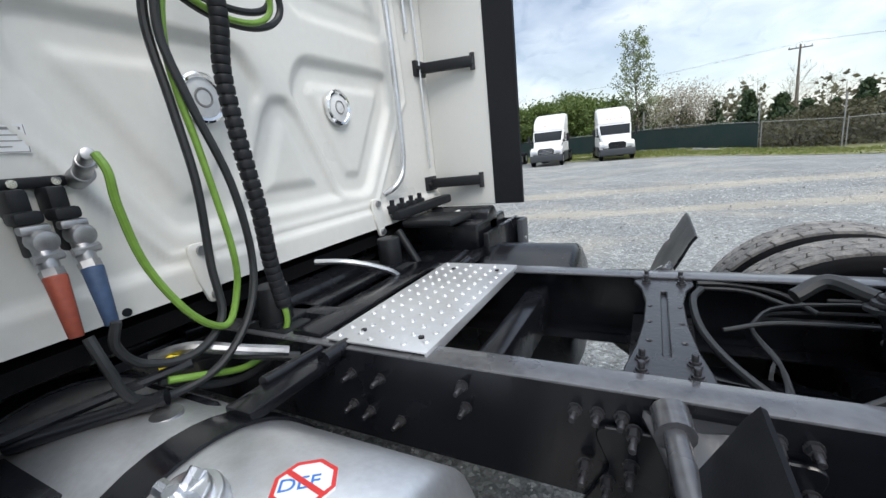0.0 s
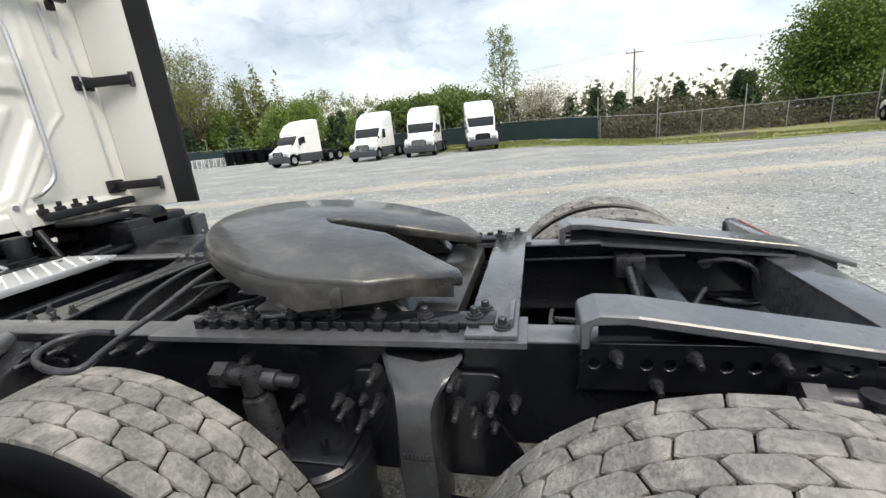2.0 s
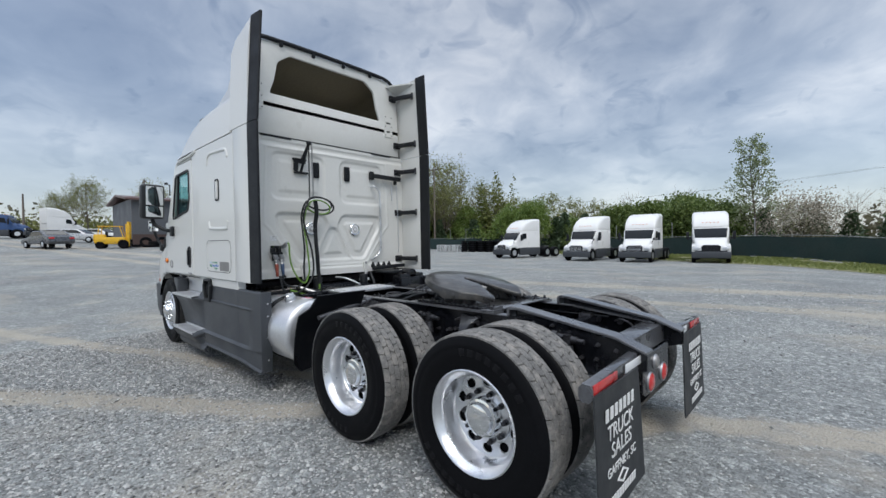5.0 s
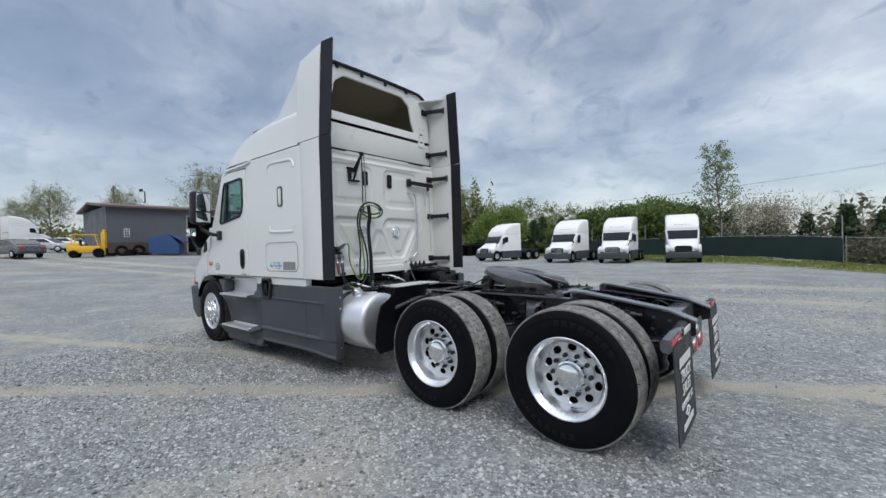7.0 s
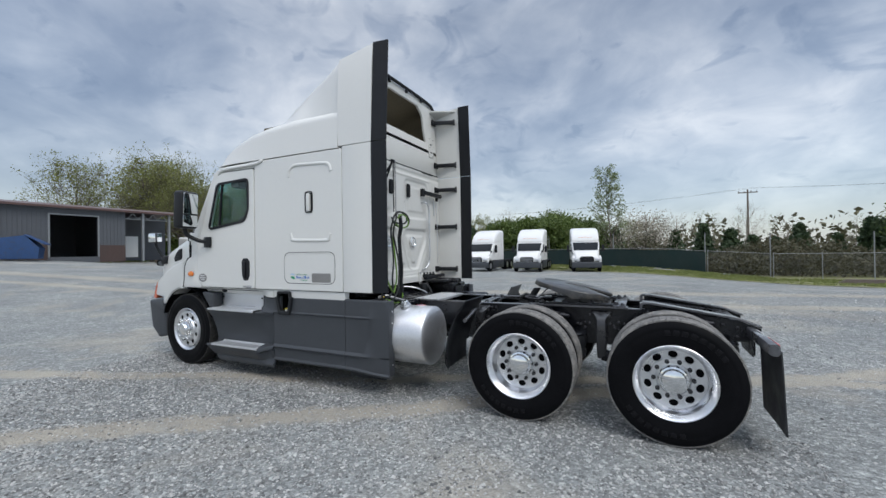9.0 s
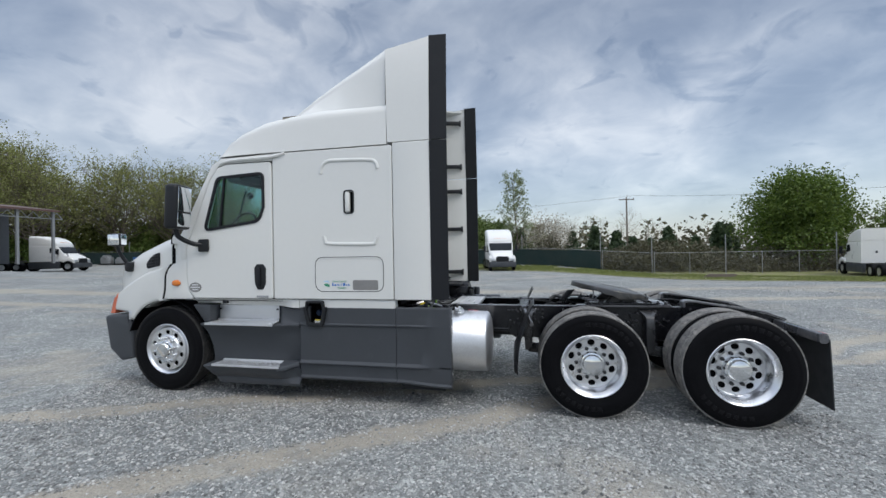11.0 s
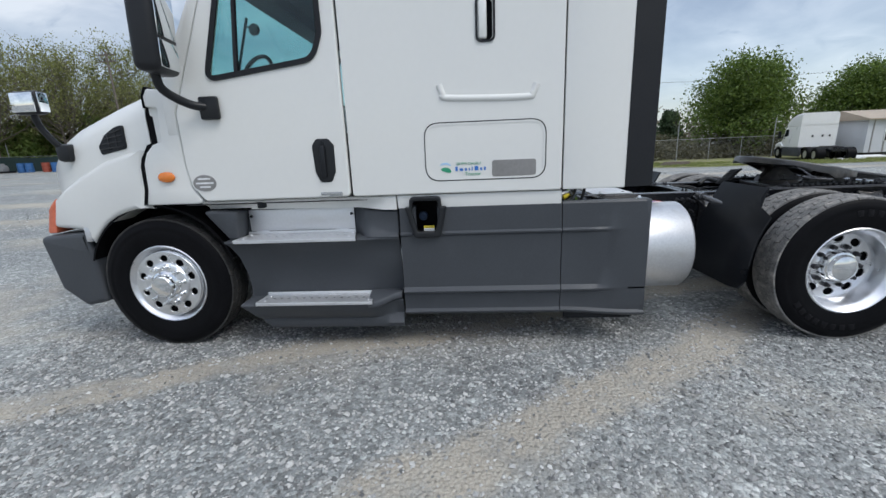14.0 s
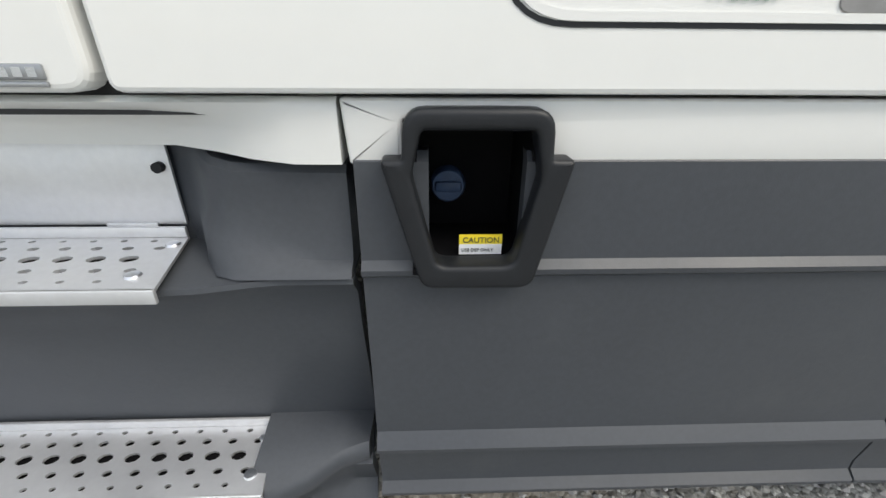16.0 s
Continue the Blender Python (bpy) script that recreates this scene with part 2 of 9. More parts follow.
M["sticker"] = material("white_paper_label", (0.78, 0.79, 0.80), 0.5, vary=0.03)
M["ink_blue"] = material("blue_print", (0.04, 0.17, 0.52), 0.5, vary=0.05)
M["ink_sky"] = material("pale_blue_print", (0.40, 0.60, 0.80), 0.5, vary=0.05)
M["ink_green"] = material("green_print", (0.03, 0.30, 0.16), 0.5, vary=0.05)
M["ink_black"] = material("black_print", (0.03, 0.03, 0.03), 0.5, vary=0.05)
M["ink_red"] = material("red_print", (0.62, 0.04, 0.04), 0.5, vary=0.05)
M["ink_white"] = material("white_print", (0.78, 0.78, 0.77), 0.55, vary=0.06)
M["yellow_label"] = material("yellow_label", (0.85, 0.68, 0.04), 0.5, vary=0.04)
M["flap"] = material("black_rubber_flap", (0.025, 0.027, 0.03), 0.55, vary=0.15, bump=0.05)
M["yellow_paint"] = material("yellow_machine_paint", (0.72, 0.42, 0.02), 0.5, vary=0.15, scale=3, dirt=(0.3, 0.2, 0.06), dirt_at=0.64)
M["blue_paint"] = material("blue_skip_paint", (0.025, 0.07, 0.19), 0.55, vary=0.2, scale=2, dirt=(0.06, 0.05, 0.05), dirt_at=0.66)
M["drum_blue"] = material("blue_drum_paint", (0.030, 0.115, 0.30), 0.5, vary=0.2, scale=2, dirt=(0.06, 0.06, 0.07), dirt_at=0.66)
M["silver_car"] = material("silver_car_paint", (0.52, 0.53, 0.55), 0.3, 0.4, vary=0.04, coat=0.5)
M["grey_car"] = material("grey_car_paint", (0.10, 0.105, 0.115), 0.3, 0.4, vary=0.04, coat=0.5)
M["car_glass"] = material("car_window_glass", (0.02, 0.024, 0.028), 0.08, spec=0.8)
M["shed_wall"] = material("grey_sheet_metal_cladding", (0.105, 0.112, 0.125), 0.6, vary=0.10, scale=0.8, fine=9)
M["shed_base"] = material("brown_wainscot_cladding", (0.085, 0.055, 0.048), 0.65, vary=0.2, scale=0.9, fine=9)
M["shed_roof"] = material("brown_metal_roofing", (0.115, 0.068, 0.062), 0.5, vary=0.12, scale=0.7)
# near-black with shade put into it, for workshop floor and mobile-home base
M["dark_open"] = material("unlit_shed_interior", (0.02, 0.02, 0.02), 0.9)
M["siding"] = material("pale_trailer_siding", (0.52, 0.54, 0.58), 0.6, vary=0.08, scale=1)
M["old_roof"] = material("weathered_tan_roof", (0.36, 0.30, 0.24), 0.8, vary=0.2, scale=1)
M["screen"] = material("dark_green_privacy_mesh", (0.012, 0.030, 0.030), 0.8, vary=0.25, scale=0.7, fine=10, bump=0.2, bump_scale=12)
M["galv"] = material("galvanised_steel", (0.34, 0.35, 0.36), 0.5, 0.6, vary=0.15, scale=6)
M["pole_wood"] = material("weathered_pole_timber", (0.15, 0.125, 0.105), 0.85, vary=0.25, scale=3, fine=40)
M["bark"] = material("grey_brown_bark", (0.12, 0.10, 0.08), 0.9, vary=0.3, scale=4, fine=30)
M["twig"] = material("pale_bare_twigs", (0.20, 0.17, 0.14), 0.9, vary=0.25, scale=3)


def leaf_material(name, a, b):
    m = bpy.data.materials.new(name)
    m.use_nodes = True
    nt = m.node_tree
    bs = nt.nodes["Principled BSDF"]
    g, r = nt.nodes.new("ShaderNodeNewGeometry"), nt.nodes.new("ShaderNodeValToRGB")
    r.color_ramp.elements[0].color, r.color_ramp.elements[1].color = (*a, 1), (*b, 1)
    nt.links.new(g.outputs["Random Per Island"], r.inputs[0])
    nt.links.new(r.outputs[0], bs.inputs["Base Color"])
    bs.inputs["Roughness"].default_value = 0.6
    tl, mx = nt.nodes.new("ShaderNodeBsdfTranslucent"), nt.nodes.new("ShaderNodeMixShader")
    nt.links.new(r.outputs[0], tl.inputs[0])
    mx.inputs[0].default_value = 0.3
    nt.links.new(bs.outputs[0], mx.inputs[1])
    nt.links.new(tl.outputs[0], mx.inputs[2])
    nt.links.new(mx.outputs[0], nt.nodes["Material Output"].inputs[0])
    return m


M["leaf_maple"] = leaf_material("maple_leaves", (0.052, 0.098, 0.014), (0.165, 0.235, 0.042))
M["leaf_spring"] = leaf_material("fresh_spring_leaves", (0.10, 0.17, 0.035), (0.23, 0.31, 0.075))
M["leaf_poplar"] = leaf_material("pale_poplar_leaves", (0.16, 0.21, 0.10), (0.32, 0.37, 0.21))
M["leaf_bud"] = leaf_material("olive_brown_buds", (0.120, 0.135, 0.038), (0.28, 0.30, 0.095))
M["leaf_pine"] = leaf_material("dark_pine_needles", (0.035, 0.062, 0.03), (0.085, 0.13, 0.058))
M["leaf_blossom"] = leaf_material("pale_blossom", (0.25, 0.22, 0.17), (0.50, 0.46, 0.38))
M["leaf_wood"] = leaf_material("olive_woodland_leaves", (0.085, 0.108, 0.026), (0.205, 0.225, 0.062))
M["leaf_scrub"] = leaf_material("dry_scrub", (0.070, 0.067, 0.038), (0.135, 0.125, 0.07))
M["leaf_hedge"] = leaf_material("bright_hedge_leaves", (0.07, 0.115, 0.028), (0.17, 0.225, 0.06))


def ground_material():
    """Crushed grey stone with worn tan tracks."""
    m = bpy.data.materials.new("crushed_stone")
    m.use_nodes = True
    nt = m.node_tree
    L, N = nt.links, nt.nodes
    bs = N["Principled BSDF"]
    co = N.new("ShaderNodeTexCoord")

    def noise_of(s, detail=5.0, rough=0.55, dist=0.0):
        n = N.new("ShaderNodeTexNoise")
        n.inputs["Scale"].default_value, n.inputs["Detail"].default_value = s, detail
        n.inputs["Roughness"].default_value, n.inputs["Distortion"].default_value = rough, dist
        L.new(co.outputs["Object"], n.inputs["Vector"])
        return n.outputs[0]

    def ramp_of(src, stops):
        n = N.new("ShaderNodeValToRGB")
        n.color_ramp.elements[0].position, n.color_ramp.elements[0].color = stops[0][0], (*stops[0][1], 1)
        n.color_ramp.elements[1].position, n.color_ramp.elements[1].color = stops[-1][0], (*stops[-1][1], 1)
        for p, c in stops[1:-1]:
            n.color_ramp.elements.new(p).color = (*c, 1)
        L.new(src, n.inputs[0])
        return n.outputs[0]

    def mix(f, a, b, mode="MIX"):
        n = N.new("ShaderNodeMix")
        n.data_type, n.blend_type = "RGBA", mode
        for s, v in ((n.inputs[0], f), (n.inputs[6], a), (n.inputs[7], b)):
            if isinstance(v, (int, float)):
                s.default_value = v
            else:
                L.new(v, s)
        return n.outputs[2]

    vor = N.new("ShaderNodeTexVoronoi")
    vor.inputs["Scale"].default_value, vor.inputs["Randomness"].default_value = 42.0, 1.0
    L.new(co.outputs["Object"], vor.inputs["Vector"])
    vor2 = N.new("ShaderNodeTexVoronoi")
    vor2.inputs["Scale"].default_value = 95.0
    L.new(co.outputs["Object"], vor2.inputs["Vector"])
    g1, g2 = N.new("ShaderNodeSeparateColor"), N.new("ShaderNodeSeparateColor")
    L.new(vor.outputs["Color"], g1.inputs[0])
    L.new(vor2.outputs["Color"], g2.inputs[0])
    stone = ramp_of(g1.outputs[0], [(0.0, (0.11, 0.112, 0.112)), (0.45, (0.215, 0.22, 0.22)), (0.8, (0.36, 0.363, 0.36)), (0.93, (0.50, 0.50, 0.49)), (1.0, (0.80, 0.80, 0.78))])
    grit = ramp_of(g2.outputs[0], [(0.0, (0.14, 0.14, 0.138)), (0.8, (0.37, 0.37, 0.362)), (1.0, (0.6, 0.59, 0.57))])
    vor3 = N.new("ShaderNodeTexVoronoi")
    vor3.inputs["Scale"].default_value = 15.0
    L.new(co.outputs["Object"], vor3.inputs["Vector"])
    g3 = N.new("ShaderNodeSeparateColor")
    L.new(vor3.outputs["Color"], g3.inputs[0])
    chips = ramp_of(g3.outputs[1], [(0.0, (0.10, 0.103, 0.105)), (0.5, (0.25, 0.255, 0.255)), (0.86, (0.34, 0.342, 0.34)), (0.95, (0.58, 0.58, 0.57)), (1.0, (0.72, 0.71, 0.69))])
    gravel = mix(0.22, mix(0.34, stone, grit), chips)
    dirt = ramp_of(noise_of(60, 6, 0.7), [(0.3, (0.33, 0.285, 0.235)), (0.7, (0.53, 0.47, 0.40))])
    track = ramp_of(noise_of(0.33, 6, 0.62, 0.6), [(0.52, (0, 0, 0)), (0.60, (0.85, 0.85, 0.85))])
    sepp = N.new("ShaderNodeSeparateXYZ")
    L.new(co.outputs["Object"], sepp.inputs[0])

    def calc(op, a, b=0.0, c=0.0):
        n = N.new("ShaderNodeMath")
        n.operation = op
        for i, v in enumerate((a, b, c)):
            if isinstance(v, (int, float)):
                n.inputs[i].default_value = v
            else:
                L.new(v, n.inputs[i])
        return n.outputs[0]

    wander, rough_edge = noise_of(0.5, 3), noise_of(5.0, 6, 0.7)

    def worn(x0, y0, dx, dy, half):
        """A wheel track: the distance from a wandering line."""
        off = calc("ADD", calc("MULTIPLY", calc("SUBTRACT", sepp.outputs[0], x0), -dy), calc("MULTIPLY", calc("SUBTRACT", sepp.outputs[1], y0), dx))
        off = calc("ABSOLUTE", calc("MULTIPLY_ADD", calc("SUBTRACT", wander, 0.5), 0.9, off))
        off = calc("MULTIPLY_ADD", calc("SUBTRACT", rough_edge, 0.5), half * 1.6, off)
        return ramp_of(calc("DIVIDE", off, half), [(0.45, (0.9, 0.9, 0.9)), (1.15, (0, 0, 0))])

    bands = None
    for args in ((-0.61, -0.2, 0.81, 0.58, 0.23), (-4.6, -0.6, 0.93, 0.36, 0.22), (0.0, 12.5, 0.97, 0.22, 0.8), (0.0, 9.0, 0.98, 0.2, 0.5)):
        bands = worn(*args) if bands is None else mix(1.0, bands, worn(*args), "LIGHTEN")
    patchy = ramp_of(noise_of(1.7, 7, 0.68), [(0.36, (0.45, 0.45, 0.45)), (0.52, (1, 1, 1))])
    track = mix(1.0, track, patchy, "MULTIPLY")
    solid = ramp_of(noise_of(2.6, 6, 0.65), [(0.34, (0.55, 0.55, 0.55)), (0.5, (1, 1, 1))])
    track = mix(1.0, mix(1.0, track, ramp_of(wander, [(0.0, (0.6, 0.6, 0.6)), (1.0, (0.6, 0.6, 0.6))]), "MULTIPLY"), mix(1.0, bands, solid, "MULTIPLY"), "LIGHTEN")
    gravel = mix(track, gravel, dirt)
    shade = ramp_of(noise_of(0.42, 7, 0.66), [(0.3, (0.715, 0.75, 0.76)), (0.5, (0.93, 0.965, 0.96)), (0.68, (1.125, 1.155, 1.13))])
    gravel = mix(1.0, gravel, shade, "MULTIPLY")
    L.new(gravel, bs.inputs["Base Color"])
    bs.inputs["Roughness"].default_value = 0.9
    b1 = N.new("ShaderNodeBump")
    b1.inputs["Strength"].default_value, b1.inputs["Distance"].default_value, b1.invert = 0.95, 0.016, True
    L.new(vor.outputs["Distance"], b1.inputs["Height"])
    b2 = N.new("ShaderNodeBump")
    b2.inputs["Strength"].default_value, b2.inputs["Distance"].default_value, b2.invert = 0.6, 0.006, True
    L.new(vor2.outputs["Distance"], b2.inputs["Height"])
    L.new(b1.outputs[0], b2.inputs["Normal"])
    L.new(b2.outputs[0], bs.inputs["Normal"])
    return m


M["ground"] = ground_material()
M["stones"] = leaf_material("loose_grey_stone", (0.13, 0.133, 0.134), (0.72, 0.715, 0.70))
M["grass"] = material("thin_spring_grass", (0.18, 0.19, 0.065), 0.9, vary=0.35, scale=0.5, fine=9, bump=0.5, bump_scale=12, dirt=(0.25, 0.215, 0.15), dirt_at=0.57)
M["blades"] = leaf_material("grass_blades", (0.10, 0.14, 0.03), (0.25, 0.27, 0.09))


# ---- building tools ----
def part(name, bm, mat, parent=None, label="", flat=False, angle=38, kind="", category="", group=""):
    """Links a bmesh as one mesh object under a thing or a part; its coordinates are those of the place."""
    me = bpy.data.meshes.new(name)
    bmesh.ops.recalc_face_normals(bm, faces=bm.faces)
    bm.to_mesh(me)
    bm.free()
    return link(name, me, mat, parent, label, flat, angle, kind, category, group)


def link(name, me, mat, parent=None, label="", flat=False, angle=38, kind="", category="", group=""):
    if not flat:
        me.polygons.foreach_set("use_smooth", [True] * len(me.polygons))
        me.set_sharp_from_angle(angle=radians(angle))
    me.materials.append(mat)
    ob = new(name, me)
    if parent is not None:
        ob.parent = parent
        if parent.type == "EMPTY":
            ob.matrix_parent_inverse = parent.matrix_basis.inverted()
    return tagged(ob, label, category, group, kind)


def scatter(name, bm, mat, parent, places, turn=None):
    """One mesh shared by many parts of their own, each at its place."""
    me = bpy.data.meshes.new(name)
    bmesh.ops.recalc_face_normals(bm, faces=bm.faces)
    bm.to_mesh(me)
    bm.free()
    me.polygons.foreach_set("use_smooth", [True] * len(me.polygons))
    me.set_sharp_from_angle(angle=radians(38))
    me.materials.append(mat)
    for p in places:
        ob = new(name, me)
        ob.parent = parent
        if parent.type == "EMPTY":
            ob.matrix_parent_inverse = parent.matrix_basis.inverted()
        ob.matrix_basis = Matrix.Translation(p) @ (turn or Matrix())


def thing(name, label, category, at=(0, 0, 0), group="", turn=0):
    ob = new(name)
    ob.matrix_basis = pose(*at, 0, 0, turn)
    return tagged(ob, label, category, group)


def add(bm, other):
    me = bpy.data.meshes.new("tmp")
    other.to_mesh(me)
    other.free()
    bm.from_mesh(me)
    bpy.data.meshes.remove(me)
    return bm


def box(bm, x0, x1, y0, y1, z0, z1, bevel=0.0, seg=2, m=None):
    b = bmesh.new()
    bmesh.ops.create_cube(b, size=1, matrix=Matrix.LocRotScale(((x0 + x1) / 2, (y0 + y1) / 2, (z0 + z1) / 2), None, (x1 - x0, y1 - y0, z1 - z0)))
    if bevel:
        bmesh.ops.bevel(b, geom=b.edges[:], offset=bevel, segments=seg, affect="EDGES", profile=0.5)
    if m:
        b.transform(m)
    return add(bm, b)


def beam(bm, p, q, w, h, bevel=0.0):
    """A square bar from p to q, w wide and h high."""
    p, q = Vector(p), Vector(q)
    d = q - p
    r = d.to_track_quat("X", "Z").to_matrix().to_4x4()
    return box(bm, 0, d.length, -w / 2, w / 2, -h / 2, h / 2, bevel, m=Matrix.Translation(p) @ r)


def rod(bm, p, q, r, r2=None, n=16, bevel=0.0):
    b = bmesh.new()
    p, q = Vector(p), Vector(q)
    d = q - p
    bmesh.ops.create_cone(b, cap_ends=True, segments=n, radius1=r, radius2=r if r2 is None else r2, depth=d.length)
    if bevel:
        es = [e for e in b.edges if any(len(f.verts) > 4 for f in e.link_faces)]
        bmesh.ops.bevel(b, geom=es, offset=bevel, segments=2, affect="EDGES", profile=0.5)
    b.transform(Matrix.Translation((p + q) / 2) @ d.to_track_quat("Z", "Y").to_matrix().to_4x4())
    return add(bm, b)


def curve_points(pts, step=6):
    """A smooth line through points."""
    P = [Vector(p) for p in pts]
    P = [2 * P[0] - P[1]] + P + [2 * P[-1] - P[-2]]
    out = []
    for i in range(1, len(P) - 2):
        a, b, c, d = P[i - 1], P[i], P[i + 1], P[i + 2]
        for k in range(step):
            t = k / step
            out.append(0.5 * ((2 * b) + (c - a) * t + (2 * a - 5 * b + 4 * c - d) * t * t + (3 * b - a - 3 * c + d) * t ** 3))
    out.append(P[-2])
    return out


def tube(bm, pts, r, n=8, smooth=6, taper=None):
    pts = curve_points(pts, smooth) if smooth else [Vector(p) for p in pts]
    up = Vector((0.31, 0.17, 0.93)).normalized()
    rings = []
    for i, p in enumerate(pts):
        d = (pts[min(i + 1, len(pts) - 1)] - pts[max(i - 1, 0)]).normalized()
        u = (up - d * up.dot(d)).normalized()
        up = u
        v = d.cross(u)
        rad = r if taper is None else r + (taper - r) * i / (len(pts) - 1)
        rings.append([bm.verts.new(p + rad * (math.cos(a) * u + math.sin(a) * v)) for a in (2 * math.pi * k / n for k in range(n))])
    for a, b in zip(rings, rings[1:]):
        for k in range(n):
            bm.faces.new((a[k], a[(k + 1) % n], b[(k + 1) % n], b[k]))
    bm.faces.new(rings[0][::-1])
    bm.faces.new(rings[-1])
    return bm


def loft(bm, rings, cap=True, closed=True):
    R = [[bm.verts.new(p) for p in ring] for ring in rings]
    n = len(R[0])
    for a, b in zip(R, R[1:]):
        for k in range(n if closed else n - 1):
            bm.faces.new((a[k], a[(k + 1) % n], b[(k + 1) % n], b[k]))
    if cap:
        bm.faces.new(R[0][::-1])
        bm.faces.new(R[-1])
    return bm


def lathe(bm, prof, at, axis="y", n=48, sign=1):
    """Turns (radius, offset along the axis) about a line through at."""
    rings = []
    for r, o in prof:
        ring = []
        for k in range(n):
            a = 2 * math.pi * k / n
            c, s = r * math.cos(a), r * math.sin(a)
            ring.append((at[0] + c, at[1] + sign * o, at[2] + s) if axis == "y" else (at[0] + sign * o, at[1] + c, at[2] + s) if axis == "x" else (at[0] + c, at[1] + s, at[2] + sign * o))
        rings.append(ring)
    return loft(bm, rings, cap=prof[0][0] < 0.02 or prof[-1][0] < 0.02)


def rounded(points, radius, seg=5):
    """A polygon with its corners rounded; radius is one number or one for each corner."""
    out, n = [], len(points)
    for i in range(n):
        r = radius[i] if isinstance(radius, (list, tuple)) else radius
        p, a, b = (Vector((*points[j % n], 0)) for j in (i, i - 1, i + 1))
        if r <= 0:
            out.append((p.x, p.y))
            continue
        u, v = (a - p).normalized(), (b - p).normalized()
        ang = u.angle(v)
        d = min(r / max(math.tan(ang / 2), 0.05), 0.48 * min((a - p).length, (b - p).length))
        for k in range(seg + 1):
            t = k / seg
            q = (p + u * d) * (1 - t) ** 2 + p * 2 * t * (1 - t) + (p + v * d) * t * t
            out.append((q.x, q.y))
    return out


def rect(x0, x1, z0, z1, r=0.0, seg=5):
    return rounded([(x0, z0), (x1, z0), (x1, z1), (x0, z1)], r, seg)


def circle(cx, cz, r, n=16):
    return [(cx + r * math.cos(2 * math.pi * k / n), cz + r * math.sin(2 * math.pi * k / n)) for k in range(n)]


def plate(bm, poly, a, b, plane="xz", holes=(), bevel=0.0, seg=1):
    """A flat sheet of outline poly with holes, from a to b along the third axis (plane xz: along y, yz: along x, xy: along z)."""
    def place(u, v, w):
        return (u, w, v) if plane == "xz" else (w, u, v) if plane == "yz" else (u, v, w)
    t = bmesh.new()
    edges = []
    for lp in (poly, *holes):
        vs = [t.verts.new(place(u, v, a)) for u, v in lp]
        edges += [t.edges.new((vs[i], vs[(i + 1) % len(vs)])) for i in range(len(vs))]
    bmesh.ops.triangle_fill(t, use_beauty=True, use_dissolve=False, edges=edges)
    off = Vector(place(0, 0, b)) - Vector(place(0, 0, a))
    g = bmesh.ops.extrude_face_region(t, geom=t.faces[:])
    bmesh.ops.translate(t, verts=[v for v in g["geom"] if isinstance(v, bmesh.types.BMVert)], vec=off)
    bmesh.ops.recalc_face_normals(t, faces=t.faces)
    if bevel:
        es = [e for e in t.edges if len(e.link_faces) == 2 and e.calc_face_angle(0) > 1.2]
        bmesh.ops.bevel(t, geom=es, offset=bevel, segments=seg, affect="EDGES", profile=0.5)
    return add(bm, t)


def groove_ring(bm, poly, y, w=0.006, proud=0.001, plane="xz"):
    """A narrow closed line standing on a panel along a closed outline."""
    pts = [(u, v) for u, v in poly]
    n = len(pts)
    inner, outer = [], []
    for i in range(n):
        a, b = Vector(pts[i - 1]), Vector(pts[(i + 1) % n])
        d = (b - a).normalized()
        nrm = Vector((-d.y, d.x))
        p = Vector(pts[i])
        inner.append(p + nrm * w / 2)
        outer.append(p - nrm * w / 2)
    def place(u, v, k):
        return (u, k, v) if plane == "xz" else (k, u, v) if plane == "yz" else (u, v, k)
    rings = [[place(*p, y) for p in outer], [place(*p, y - proud) for p in outer], [place(*p, y - proud) for p in inner], [place(*p, y) for p in inner]]
    R = [[bm.verts.new(p) for p in ring] for ring in rings]
    for a, b in zip(R, R[1:]):
        for k in range(n):
            bm.faces.new((a[k], a[(k + 1) % n], b[(k + 1) % n], b[k]))
    return bm


def bolt_at(bm, p, d, r=0.016, h=0.03):
    """A flanged hexagon bolt on a face, with its stud end, in one piece."""
    p, d = Vector(p), Vector(d).normalized()
    q = d.to_track_quat("Z", "Y")
    rings = []
    for rad, o, hexed in ((r * 1.28, 0.0, 0), (r * 1.28, 0.004, 0), (r, 0.0045, 1), (r, 0.004 + h * 0.5, 1), (r * 0.6, 0.0045 + h * 0.5, 0), (r * 0.6, 0.012 + h, 0), (r * 0.5, 0.014 + h, 0)):
        ring = []
        for k in range(12):
            a = math.pi * k / 6
            f = math.cos(math.pi / 6) / math.cos(a % (math.pi / 3) - math.pi / 6) if hexed else 1.0
            ring.append(p + q @ Vector((rad * f * math.cos(a), rad * f * math.sin(a), o)))
        rings.append(ring)
    return loft(bm, rings)


def letters(name, text, size, m, mat, parent, depth=0.0008, label="", align="LEFT"):
    cu = bpy.data.curves.new(name, "FONT")
    cu.body, cu.size, cu.extrude, cu.align_x = text, size, depth, align
    tmp = new(name + "_outline", cu)
    me = bpy.data.meshes.new_from_object(tmp.evaluated_get(bpy.context.evaluated_depsgraph_get()))
    bpy.data.objects.remove(tmp)
    me.transform(m)
    return link(name, me, mat, parent, label, flat=True)


def smooth01(a, b, v):
    t = np.clip((v - a) / (b - a), 0, 1)
    return t * t * (3 - 2 * t)


MIRROR = 1.30  # the truck's centre line


def other_side(bm):
    """A copy of a bmesh on the truck's other side."""
    c = bm.copy()
    for v in c.verts:
        v.co.y = 2 * MIRROR - v.co.y
    bmesh.ops.reverse_faces(c, faces=c.faces)
    return c


